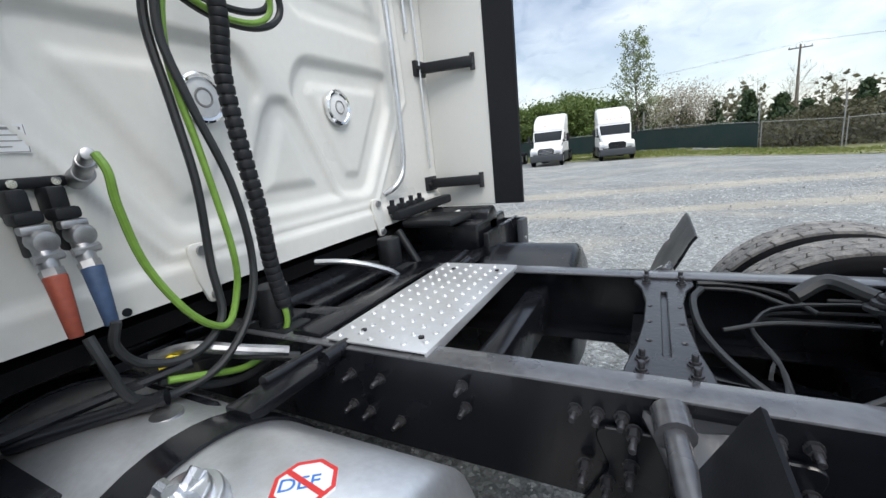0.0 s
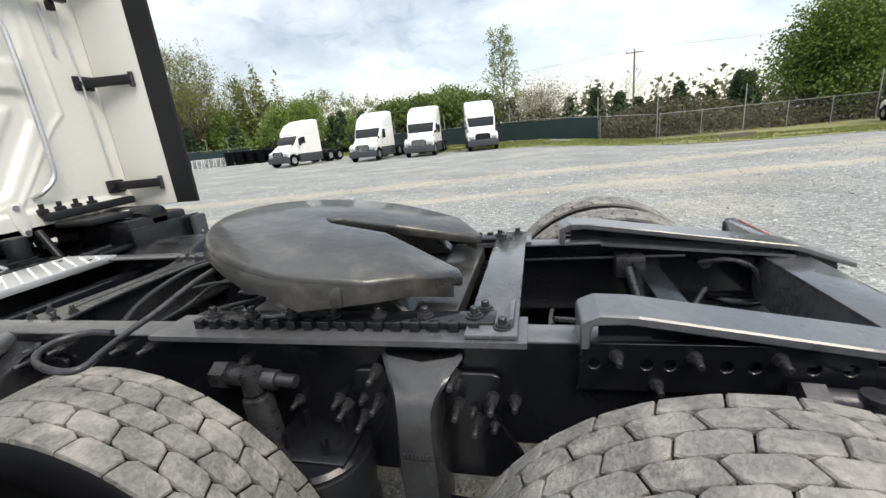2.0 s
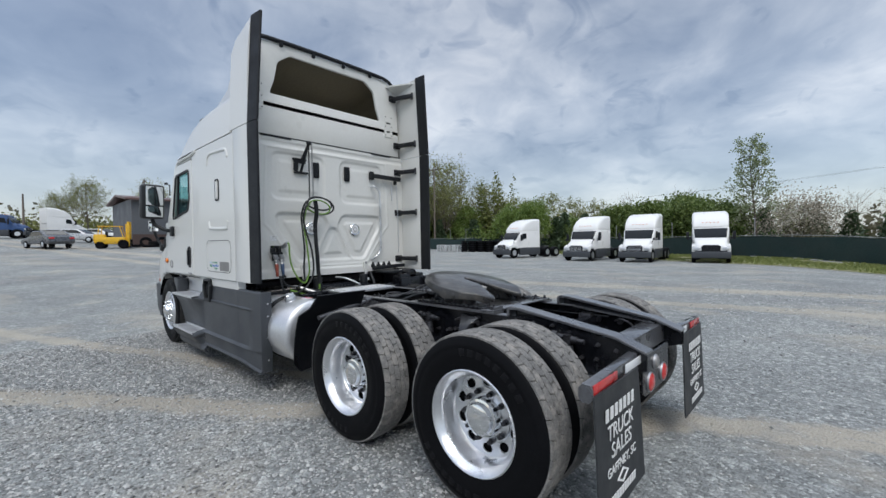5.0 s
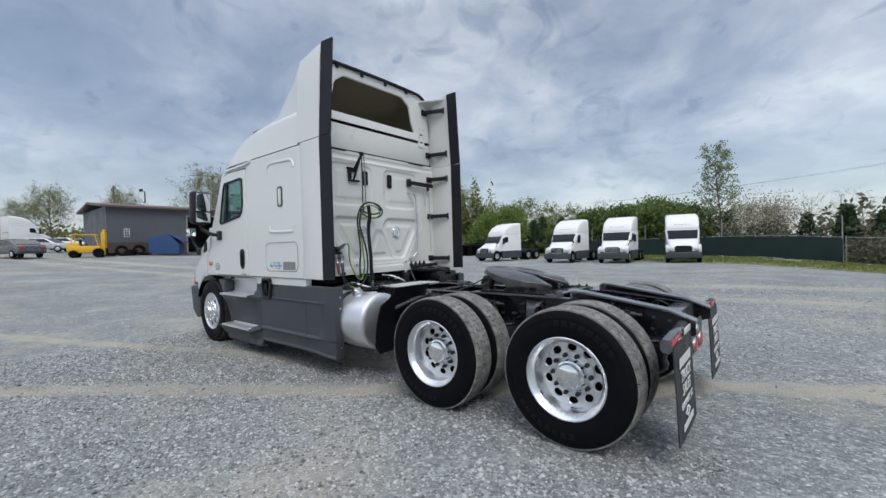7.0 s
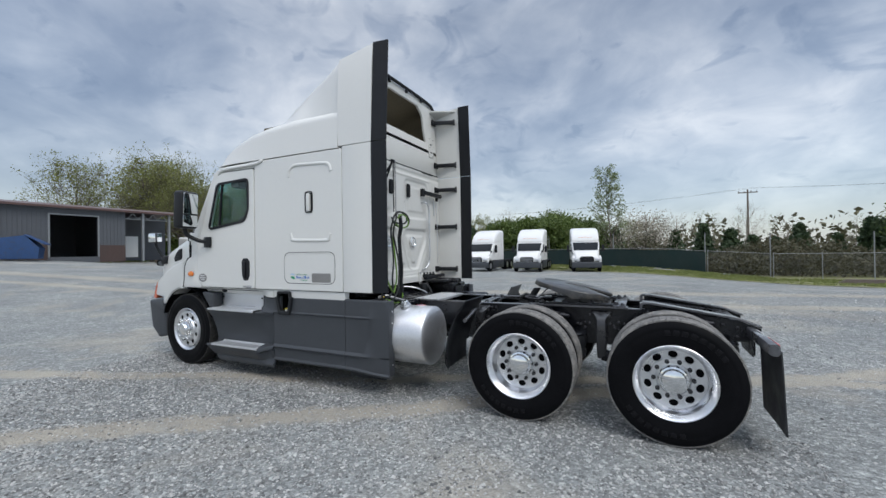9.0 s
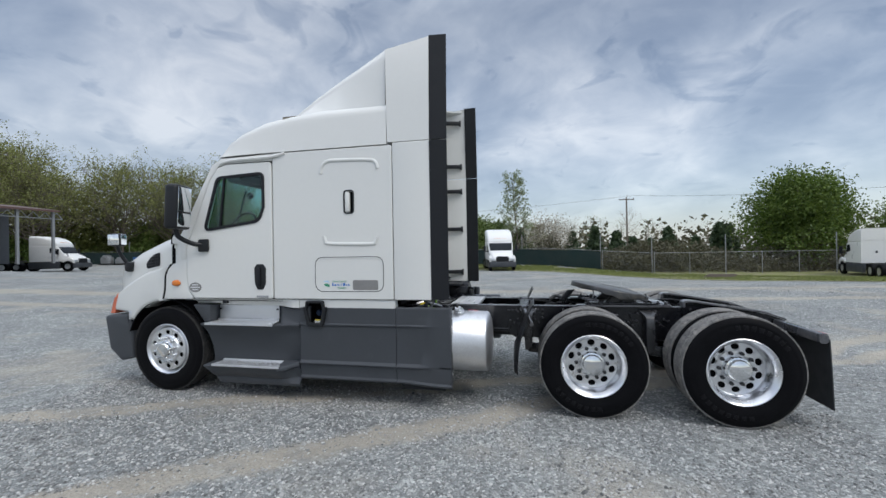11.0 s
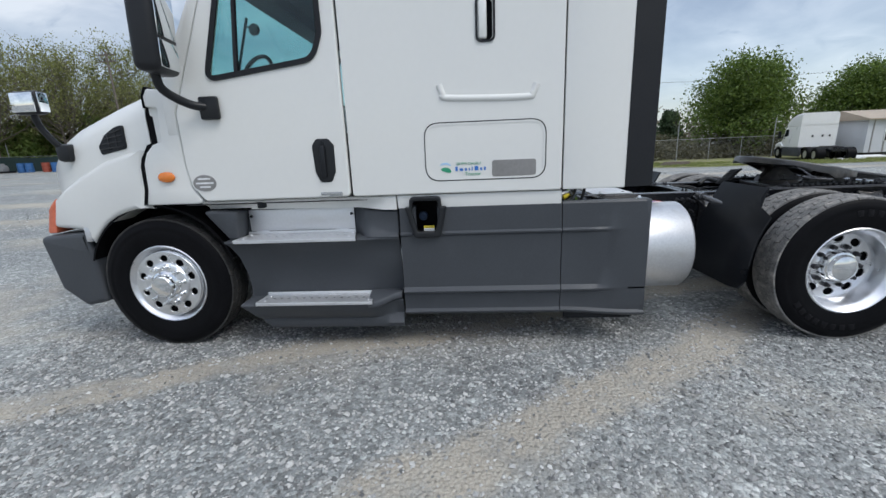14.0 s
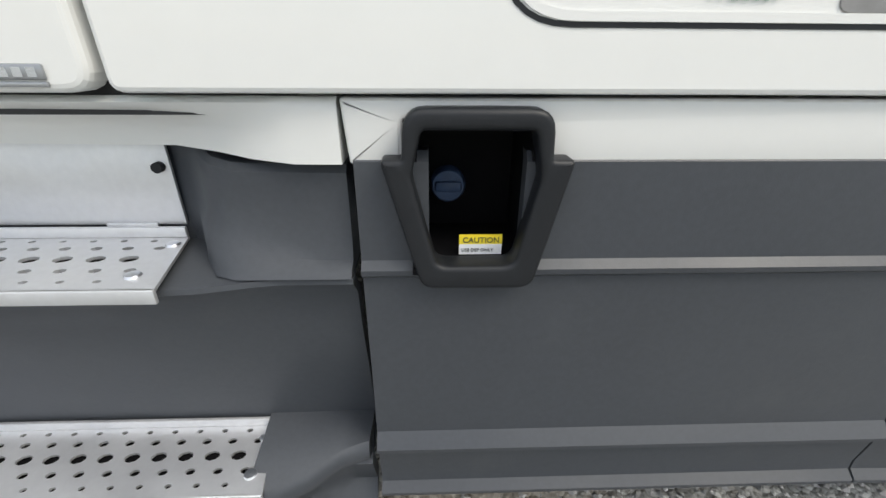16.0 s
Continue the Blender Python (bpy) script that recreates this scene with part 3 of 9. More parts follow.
def pair(name, bm, mat, parent, label="", **kw):
    """A part on the near side and its twin on the far side."""
    far = other_side(bm)
    return part(name, bm, mat, parent, label, **kw), part(name, far, mat, parent, label, **kw)


# ---- ground ----
def ground_z(x, y):
    """The lot is level round the truck, rises towards the workshop and falls a little towards the fence."""
    far = smooth01(10.0, 34.0, y)
    rise = np.maximum(0.0, -x - 9.0)
    return 0.047 * rise ** 2 / (rise + 4.0) * (1 - 0.75 * smooth01(8.0, 30.0, y)) * (rise < 80) + (rise >= 80) * 0.047 * 76 * (1 - 0.75 * smooth01(8.0, 30.0, y)) - 0.32 * far - 0.033 - 0.60 * smooth01(1.0, 12.0, x) * smooth01(12.0, 36.0, y)


def gz(x, y):
    return float(ground_z(np.float64(x), np.float64(y)))


def axis_steps(a, b, near, step):
    inner = list(np.arange(near[0], near[1] + step, step))
    lo = [near[0] - (near[0] - a) * (k / 14) ** 2 for k in range(14, 0, -1)]
    hi = [near[1] + (b - near[1]) * (k / 14) ** 2 for k in range(1, 15)]
    return np.array(lo + inner + hi)


def sheet(name, xs, ys, zfun, mat, **kw):
    X, Y = np.meshgrid(xs, ys, indexing="ij")
    Z = zfun(X, Y)
    nx, ny = X.shape
    verts = np.stack([X, Y, Z], -1).reshape(-1, 3)
    i = np.arange(nx - 1)[:, None] * ny + np.arange(ny - 1)[None, :]
    faces = np.stack([i, i + ny, i + ny + 1, i + 1], -1).reshape(-1, 4)
    me = bpy.data.meshes.new(name)
    me.from_pydata(verts.tolist(), [], faces.tolist())
    return link(name, me, mat, **kw)


sheet("ground", axis_steps(-900, 900, (-60, 30), 1.5), axis_steps(-900, 900, (-12, 48), 1.5), ground_z, M["ground"], kind="structure",
      label="crushed grey stone yard with worn tan tracks", category="ground")

# fence line: foot points run from the near right to the far left
F0, FD = Vector((3.3, 41.5)), Vector((-0.85, 0.527)).normalized()
FN = Vector((-FD.y, FD.x)) * -1  # towards the woods
if FN.y < 0:
    FN = -FN


def along(s, off=0.0):
    p = F0 + FD * s + FN * off
    return p.x, p.y


def verge(name, s0, s1, o0, o1, lift, mat, label):
    n, k = 60, 10
    verts, faces = [], []
    rnd = random.Random(4)
    for i in range(n + 1):
        s = s0 + (s1 - s0) * i / n
        wob = 1.6 * noise.noise((s * 0.13, 2.0, 0)) + 0.7 * noise.noise((s * 0.6, 5.0, 0))
        for j in range(k + 1):
            o = o0 + wob * (1 - j / k) + (o1 - o0) * j / k
            x, y = along(s, o)
            verts.append((x, y, gz(x, y) + lift))
    for i in range(n):
        for j in range(k):
            a = i * (k + 1) + j
            faces.append((a, a + 1, a + k + 2, a + k + 1))
    me = bpy.data.meshes.new(name)
    me.from_pydata(verts, [], faces)
    return link(name, me, mat, label=label, kind="structure", category="ground")


verge("grass_verge", -70, 75, -9.5, 60, 0.02, M["grass"], "thin patchy green grass verge along the yard fence")


# ---- the semi truck ----
truck = thing("semi_truck", "white sleeper-cab semi truck tractor with grey side skirts, standing on gravel", "truck", (-1.2, MIRROR, -0.033))
YS = 0.03  # outer face of the cab's near side


def bmn():
    return bmesh.new()


# cab sides, doors, windows
def cab_side():
    b = bmn()
    slot = rect(-1.885, -1.80, 2.095, 2.325, 0.03)
    plate(b, rounded([(-2.785, 1.135), (-1.345, 1.135), (-1.345, 2.805), (-2.785, 2.805)], [0.02, 0.02, 0.01, 0.01]), YS, YS + 0.04, holes=[slot], bevel=0.008, seg=2)
    pair("sleeper_side", b, M["white"], truck, angle=12)
    b = bmn()
    plate(b, [(-2.795, 2.725), (-2.795, 2.805), (-3.47, 2.79), (-3.60, 2.72), (-4.055, 1.905), (-4.055, 1.60), (-3.985, 1.60), (-3.975, 1.76), (-3.63, 2.55), (-3.50, 2.705), (-3.40, 2.725)], YS + 0.006, YS + 0.05, bevel=0.01, seg=2)
    pair("windscreen_pillar", b, M["white"], truck)
    # rain gutter over the door
    b = bmn()
    tube(b, [(-2.62, YS + 0.0, 2.80), (-2.80, YS - 0.012, 2.765), (-3.3, YS - 0.006, 2.755), (-3.48, YS + 0.01, 2.735)], 0.018, 8)
    pair("rain_gutter", b, M["white"], truck)
    win = rounded([(-3.70, 1.945), (-2.965, 2.035), (-2.905, 2.19), (-2.905, 2.585), (-3.515, 2.56)], [0.05, 0.12, 0.10, 0.06, 0.08], 6)
    b = bmn()
    plate(b, rounded([(-3.965, 1.40), (-3.945, 1.24), (-3.86, 1.135), (-2.80, 1.135), (-2.80, 2.715), (-3.40, 2.715), (-3.52, 2.675), (-3.63, 2.53), (-3.965, 1.74)], [0.06, 0.06, 0.04, 0.04, 0.05, 0.06, 0.05, 0.05, 0.06]), YS - 0.004, YS + 0.045, holes=[win], bevel=0.012, seg=3)
    doors = pair("door", b, M["white"], truck, angle=12)
    b = bmn()
    groove_ring(b, win, YS - 0.002, 0.034, 0.012)
    o = other_side(b)
    part("window_frame", b, M["trim"], doors[0])
    part("window_frame", o, M["trim"], doors[1])
    b = bmn()
    plate(b, win, YS + 0.014, YS + 0.020)
    o = other_side(b)
    for k, bb in enumerate((b, o)):
        g = part("pane", bb, M["glass"], doors[k], "teal-tinted window glass")
        g.visible_shadow = False
    b = bmn()
    beam(b, (-3.50, YS + 0.01, 1.97), (-3.43, YS + 0.01, 2.565), 0.026, 0.022)
    o = other_side(b)
    part("window_divider", b, M["trim"], doors[0])
    part("window_divider", o, M["trim"], doors[1])
    # recessed door handle
    b = bmn()
    hp = rounded([(-3.030, 1.31), (-2.998, 1.240), (-2.920, 1.240), (-2.888, 1.31), (-2.884, 1.49), (-2.92, 1.535), (-3.005, 1.535), (-3.038, 1.49)], 0.03)
    plate(b, hp, YS - 0.012, YS + 0.002, bevel=0.008, seg=2)
    o = other_side(b)
    hs = [part("handle", b, M["dark_grey"], doors[0], "black recessed door handle"), part("handle", o, M["dark_grey"], doors[1], "black recessed door handle")]
    b = bmn()
    box(b, -2.985, -2.945, YS - 0.034, YS - 0.010, 1.275, 1.49, 0.011)
    rod(b, (-2.965, YS - 0.02, 1.508), (-2.965, YS - 0.011, 1.508), 0.012, n=14)
    part("door_grip", b, M["trim"], truck)
    # name badge with raised bars
    b = bmn()
    box(b, -3.01, -2.855, YS - 0.009, YS - 0.003, 1.152, 1.172, 0.003)
    box(b, -2.945, -2.855, YS - 0.009, YS - 0.003, 1.143, 1.150, 0.002)
    part("name_badge", b, M["badge"], truck, "small dark chrome badge")
    b = bmn()
    for k in range(8):
        box(b, -3.004 + k * 0.0185, -2.992 + k * 0.0185, YS - 0.0105, YS - 0.0085, 1.156, 1.168)
    part("badge_bars", b, M["chrome"], truck)
    b = bmn()
    plate(b, [(-3.845 + 0.085 * math.cos(a), 1.265 + 0.058 * math.sin(a)) for a in np.linspace(0, 2 * math.pi, 28, endpoint=False)], YS - 0.007, YS - 0.004)
    em = part("idle_emblem", b, M["silver_label"], truck, "oval silver certification sticker")
    b = bmn()
    for z, w in ((1.295, 0.09), (1.265, 0.13), (1.238, 0.08)):
        box(b, -3.845 - w / 2, -3.845 + w / 2, YS - 0.0085, YS - 0.0065, z - 0.006, z + 0.006)
    part("print", b, M["white_tape"], em)


cab_side()

# cowl ahead of the door, with the amber marker lamp
b = bmn()
plate(b, rounded([(-4.325, 1.118), (-3.878, 1.118), (-3.955, 1.235), (-3.976, 1.40), (-3.976, 1.74), (-3.985, 1.895), (-4.160, 1.915), (-4.190, 1.865), (-4.190, 1.795), (-4.105, 1.785), (-4.130, 1.560), (-4.189, 1.545), (-4.250, 1.488), (-4.284, 1.411), (-4.295, 1.228)], [0.01, 0.03, 0.05, 0.05, 0.01, 0.02, 0.02, 0.01, 0.02, 0.02, 0.02, 0.01, 0.03, 0.03, 0.03]), YS + 0.010, YS + 0.07, bevel=0.014, seg=3)
pair("cowl_panel", b, M["white"], truck, angle=30)
b = bmn()
plate(b, [(-4.192, 1.53), (-4.08, 1.53), (-4.08, 1.81), (-4.192, 1.81)], YS + 0.05, YS + 0.07)
pair("cowl_pocket", b, M["white"], truck)
b = bmn()
lathe(b, [(0.062, 0.0), (0.060, -0.010), (0.045, -0.020), (0.001, -0.024)], (-4.125, YS + 0.004, 1.316), n=24)
for v in b.verts:
    v.co.z = 1.316 + (v.co.z - 1.316) * 0.62
pair("marker_lamp", b, M["amber"], truck, "oval amber marker lamp")

# hidden inner shell, floor, roof lining and rear of the cabin
b = bmn()
box(b, -2.55, -1.44, YS + 0.05, 2 * MIRROR - YS - 0.05, 1.14, 2.78)
part("sleeper_core", b, M["cabin"], truck, "grey sleeper compartment lining")
b = bmn()
box(b, -4.05, -2.55, YS + 0.05, 2 * MIRROR - YS - 0.05, 1.10, 1.16)
part("cab_floor", b, M["cabin_dark"], truck)
b = bmn()
box(b, -3.52, -2.55, YS + 0.05, 2 * MIRROR - YS - 0.05, 2.66, 2.79)
box(b, -3.62, -3.42, 0.30, 2.30, 2.56, 2.70, 0.03)
part("cab_headliner", b, M["cabin"], truck)
b = bmn()
box(b, -4.04, -3.62, 0.14, 2.46, 1.16, 1.86, 0.08)
part("dashboard", b, M["cabin_dark"], truck)
b = bmn()
tube(b, [(-3.66 + 0.10 * math.cos(a) * 0.9, 0.66 + 0.21 * math.sin(a), 2.04 + 0.16 * math.cos(a)) for a in np.linspace(0, 2 * math.pi, 25)], 0.016, 8, smooth=0)
rod(b, (-3.85, 0.66, 1.84), (-3.66, 0.66, 2.04), 0.03)
beam(b, (-3.66, 0.46, 2.04), (-3.66, 0.86, 2.04), 0.02, 0.03)
part("steering_wheel", b, M["cabin_dark"], truck)
for yc in (0.66, 1.94):
    b = bmn()
    box(b, -3.2, -2.72, yc - 0.26, yc + 0.26, 1.42, 1.58, 0.05)
    box(b, -2.86, -2.70, yc - 0.25, yc + 0.25, 1.55, 2.05, 0.05)
    box(b, -3.1, -2.8, yc - 0.15, yc + 0.15, 1.16, 1.45, 0.02)
    part("seat", b, M["cabin_dark"], truck, "black high-backed driving seat")
# hanging cab mirror stalk and inner pillar
b = bmn()
rod(b, (-3.98, 0.9, 2.02), (-3.80, 0.9, 2.56), 0.012)
lathe(b, [(0.001, 0), (0.04, 0.005), (0.05, 0.02), (0.001, 0.03)], (-3.757, 0.9, 2.473), n=16)
rod(b, (-3.757, 0.91, 2.473), (-3.82, 0.9, 2.50), 0.008)
part("inner_grab_bar", b, M["trim"], truck)

# windscreen
b = bmn()
loft(b, [[(-3.565, 0.13, 2.735), (-3.565, 2.47, 2.735), (-3.575, 2.47, 2.73), (-3.575, 0.13, 2.73)],
         [(-4.055, 0.10, 1.885), (-4.055, 2.50, 1.885), (-4.065, 2.50, 1.88), (-4.065, 0.10, 1.88)]])
g = part("windscreen", b, M["glass"], truck, "raked teal-tinted windscreen")
g.visible_shadow = False

# hood
def hood_ring(x, hw, zb, zt, r):
    n, out = 7, []
    for k in range(n + 1):
        a = math.pi / 2 * k / n
        out.append((x, MIRROR + hw - r + r * math.cos(a), zt - r * 0.7 + r * 0.7 * math.sin(a)))
    for k in range(n + 1):
        a = math.pi / 2 + math.pi / 2 * k / n
        out.append((x, MIRROR - hw + r + r * math.cos(a), zt - r * 0.7 + r * 0.7 * math.sin(a)))
    out += [(x, MIRROR - hw, zb), (x, MIRROR + hw, zb)]
    return out


b = bmn()
loft(b, [hood_ring(-4.222, 1.230, 1.47, 1.943, 0.30), hood_ring(-4.34, 1.220, 1.44, 1.915, 0.33), hood_ring(-4.56, 1.19, 1.40, 1.858, 0.35), hood_ring(-4.76, 1.15, 1.32, 1.80, 0.36),
         hood_ring(-4.94, 1.12, 1.16, 1.735, 0.34), hood_ring(-5.09, 1.085, 1.0, 1.66, 0.32), hood_ring(-5.19, 1.04, 0.96, 1.55, 0.26), hood_ring(-5.25, 0.96, 0.95, 1.30, 0.14)])
hood = part("hood", b, M["white"], truck, angle=60)
# dark boxes added behind the hood joint, the gap's shade in their colour
b = bmn()
box(b, -4.25, -4.15, 0.155, 2.445, 1.50, 1.90, 0.01)
for y0, y1 in ((0.125, 0.30), (2.30, 2.475)):
    box(b, -4.37, -4.12, y0, y1, 1.14, 1.60, 0.01)
part("hood_gap_filler", b, M["void"], truck)
# rubber seals that close the joint between hood, fender and cowl
b = bmn()
loft(b, [hood_ring(-4.230, 1.224, 1.49, 1.936, 0.30), hood_ring(-4.175, 1.222, 1.49, 1.934, 0.30)])
part("hood_seal", b, M["void"], truck, "black rubber hood seal")
b = bmn()
plate(b, [(-4.360, 1.118), (-4.330, 1.229), (-4.322, 1.392), (-4.303, 1.452), (-4.276, 1.492), (-4.240, 1.545), (-4.180, 1.560), (-4.235, 1.485), (-4.272, 1.411), (-4.282, 1.228), (-4.312, 1.118)], 0.056, 0.13)
pair("fender_seal", b, M["void"], truck, "black rubber fender seal")
b = bmn()
plate(b, [(-4.204, 1.79), (-4.204, 1.872), (-4.172, 1.930), (-4.156, 1.920), (-4.187, 1.862), (-4.187, 1.79)], 0.043, 0.12)
pair("cowl_seal", b, M["void"], truck, "black rubber cowl seal")
# hood vent
b = bmn()
hv = rounded([(-4.656, 1.488), (-4.42, 1.528), (-4.413, 1.694), (-4.50, 1.675), (-4.595, 1.628), (-4.668, 1.552)], 0.025)
plate(b, hv, 0.074, 0.16, bevel=0.005)
for v in b.verts:
    v.co.y += 0.185 * (-4.41 - v.co.x)
vv = pair("hood_vent", b, M["trim"], hood, "black hood side vent")
for z0, z1, xa in ((1.528, 1.545, -4.645), (1.563, 1.582, -4.632), (1.600, 1.622, -4.595), (1.638, 1.660, -4.535)):
    b = bmn()
    beam(b, (xa, 0.070 + 0.185 * (-4.41 - xa), z0), (-4.434, 0.0745, z1), 0.008, 0.007, 0.002)
    o = other_side(b)
    part("vent_slat", b, M["vent_bar"], vv[0])
    part("vent_slat", o, M["vent_bar"], vv[1])
for x, z0, z1 in ((-4.49, 1.525, 1.665), (-4.56, 1.515, 1.635)):
    b = bmn()
    beam(b, (x, 0.072 + 0.185 * (-4.41 - x), z0), (x, 0.072 + 0.185 * (-4.41 - x), z1), 0.007, 0.006, 0.002)
    o = other_side(b)
    part("vent_bar", b, M["vent_bar"], vv[0])
    part("vent_bar", o, M["vent_bar"], vv[1])

# front fenders with the wheel arch cut out
FX, RZ = -4.345, 0.51
b = bmn()
arch = [(FX + 0.63 * math.cos(a), RZ + 0.585 * math.sin(a)) for a in np.linspace(radians(88), radians(150), 12)]
outline = [(-4.347, 1.112), (-4.316, 1.229), (-4.308, 1.392), (-4.289, 1.452), (-4.262, 1.490), (-4.226, 1.520)] + [(-4.42, 1.495), (-4.62, 1.445), (-4.85, 1.350), (-5.05, 1.250), (-5.17, 1.170), (-5.25, 0.95)] + [(-4.92, 0.93)] + arch[::-1]
plate(b, outline, 0.050, 0.34, bevel=0.040, seg=4)
for v in b.verts:
    if v.co.x < -4.3:
        v.co.y += 0.13 * (-4.3 - v.co.x) ** 1.4
pair("fender", b, M["white"], truck, angle=60)
# arch liner and engine bay: the hollow's shade is put into their near-black
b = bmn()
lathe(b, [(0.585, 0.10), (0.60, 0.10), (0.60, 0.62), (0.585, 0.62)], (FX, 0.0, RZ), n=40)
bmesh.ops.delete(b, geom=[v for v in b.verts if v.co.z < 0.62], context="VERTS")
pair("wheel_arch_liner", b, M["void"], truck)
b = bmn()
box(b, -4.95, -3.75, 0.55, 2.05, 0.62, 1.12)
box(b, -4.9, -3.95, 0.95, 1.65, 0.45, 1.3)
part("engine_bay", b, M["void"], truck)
# headlamp edge and bumper
b = bmn()
plate(b, rounded([(-5.310, 0.905), (-5.235, 0.905), (-5.190, 1.07), (-5.160, 1.20), (-5.250, 1.10)], 0.02), 0.175, 0.35, bevel=0.012, seg=2)
pair("headlamp_marker", b, M["marker"], truck, "wrap-round headlamp corner with an orange-red lens")
b = bmn()
plate(b, rounded([(-5.36, 0.885), (-4.96, 0.915), (-4.93, 0.75), (-4.91, 0.34), (-5.10, 0.30), (-5.28, 0.45)], [0.05, 0.02, 0.02, 0.03, 0.05, 0.06]), 0.135, 2.465, bevel=0.035, seg=3)
part("front_bumper", b, M["grey"], truck, "grey moulded front bumper")
b = bmn()
box(b, -4.95, -4.90, 0.12, 0.2, 0.84, 0.96, 0.01)
pair("bumper_bracket", b, M["alu_satin"], truck)

# roof cap and air deflector
def roof_ring(x, zb, zt, yb, yt, r):
    n, out = 6, []
    for s in (1, -1):
        for k in range(n + 1):
            a = math.pi / 2 * (k / n if s > 0 else 1 - k / n)
            y = yt - r + r * math.cos(a)
            out.append((x, MIRROR + s * y, zt - r + r * math.sin(a)))
        if s < 0:
            out.append((x, MIRROR - yb, zb))
    out.append((x, MIRROR + yb, zb))
    return out


HW = MIRROR - YS
b = bmn()
loft(b, [roof_ring(-3.52, 2.805, 2.82, HW - 0.03, HW - 0.05, 0.012), roof_ring(-3.48, 2.81, 2.90, HW - 0.012, HW - 0.06, 0.06), roof_ring(-3.41, 2.812, 3.02, HW - 0.008, HW - 0.06, 0.12), roof_ring(-3.25, 2.815, 3.125, HW - 0.002, HW - 0.06, 0.15),
         roof_ring(-2.95, 2.817, 3.225, HW, HW - 0.05, 0.16), roof_ring(-2.6, 2.817, 3.275, HW, HW - 0.035, 0.16), roof_ring(-2.2, 2.817, 3.29, HW, HW - 0.03, 0.14), roof_ring(-1.40, 2.817, 3.285, HW, HW - 0.02, 0.12)])
part("roof_cap", b, M["white"], truck, "white moulded roof cap", angle=60)
b = bmn()
D = [(-2.93, 3.262, 1.02, 0.84, 0.01), (-2.72, 3.375, 1.12, 0.88, 0.06), (-2.40, 3.56, 1.17, 0.95, 0.12), (-2.05, 3.72, 1.19, 1.03, 0.16), (-1.75, 3.845, 1.20, 1.10, 0.19), (-1.425, 3.97, 1.21, 1.195, 0.21)]
loft(b, [roof_ring(x, 3.245, z, wb, wt, r) for x, z, wb, wt, r in D], cap=False)
part("roof_fairing", b, M["white"], truck, "white roof air deflector", angle=60)
# its hollow rear: inner shell, opening and gasket
b = bmn()
loft(b, [roof_ring(x, 3.25, z - 0.03, wb - 0.03, wt - 0.03, r) for x, z, wb, wt, r in D], cap=False)
box(b, -2.7, -1.345, 0.12, 2.48, 3.20, 3.245)
part("fairing_inside", b, M["tan_inside"], truck, "bare tan inner face of the hollow roof fairing")
b = bmn()
top = [(0.11, 2.86), (2.49, 2.86), (2.48, 3.40), (2.45, 3.75), (2.39, 3.90), (2.26, 3.97), (2.0, 3.995), (0.60, 3.995), (0.34, 3.97), (0.21, 3.90), (0.15, 3.75), (0.12, 3.40)]
hole = rounded([(0.47, 3.36), (2.13, 3.36), (2.07, 3.52), (2.02, 3.76), (1.86, 3.875), (0.74, 3.875), (0.58, 3.76), (0.53, 3.52)], [0.02, 0.02, 0.1, 0.12, 0.1, 0.1, 0.12, 0.1])
plate(b, top, -1.385, -1.345, "yz", holes=[hole], bevel=0.01, seg=2)
part("roof_rear_panel", b, M["white_rear"], truck, "white rear roof panel with a wide opening")
b = bmn()
tube(b, [(-1.34, 0.22, 3.93), (-1.33, 0.34, 3.985), (-1.33, 0.55, 4.005), (-1.33, 1.3, 4.015), (-1.33, 2.05, 4.005), (-1.33, 2.26, 3.985), (-1.34, 2.38, 3.93)], 0.026, 8)
gasket = part("fairing_gasket", b, M["trim"], truck, "black rubber edging strip")
b = bmn()
box(b, -1.345, -1.31, -0.02, 0.02, 3.945, 4.01, 0.006)
scatter("clip", b, M["trim"], gasket, [(0, y, 0) for y in (0.62, 1.05, 1.5, 1.95)])
# access plates on the rear roof panel
for s in (0.315, 2.285):
    b = bmn()
    plate(b, rect(s - 0.075, s + 0.075, 3.14, 3.47, 0.02), -1.345, -1.333, "yz", holes=[rect(s - 0.04, s + 0.04, 3.34, 3.365, 0.01), rect(s - 0.03, s + 0.03, 3.21, 3.235, 0.01)], bevel=0.003)
    pl = part("access_plate", b, M["white_rear"], truck)
    b = bmn()
    box(b, -1.346, -1.343, s - 0.05, s + 0.05, 3.20, 3.38)
    for dy, dz in ((-0.055, 3.17), (0.055, 3.17), (-0.055, 3.44), (0.055, 3.44), (-0.055, 3.30), (0.055, 3.30)):
        rod(b, (-1.334, s + dy, dz), (-1.329, s + dy, dz), 0.007, n=10)
    part("fastener", b, M["dark_grey"], pl)


# rear cab wall with its pressed pockets
def poly_distance(Y, Z, pts):
    d, inside = np.full(Y.shape, 1e9), np.zeros(Y.shape, bool)
    for (ax, ay), (bx, by) in zip(pts, pts[1:] + pts[:1]):
        ex, ey = bx - ax, by - ay
        t = np.clip(((Y - ax) * ex + (Z - ay) * ey) / (ex * ex + ey * ey), 0, 1)
        d = np.minimum(d, np.hypot(Y - ax - t * ex, Z - ay - t * ey))
        with np.errstate(divide="ignore", invalid="ignore"):
            c = ((ay > Z) != (by > Z)) & (Y < (bx - ax) * (Z - ay) / (by - ay if by != ay else 1e-9) + ax)
        inside ^= c
    return np.where(inside, -d, d)


def mirrored(pts):
    return [(2 * MIRROR - y, z) for y, z in pts]


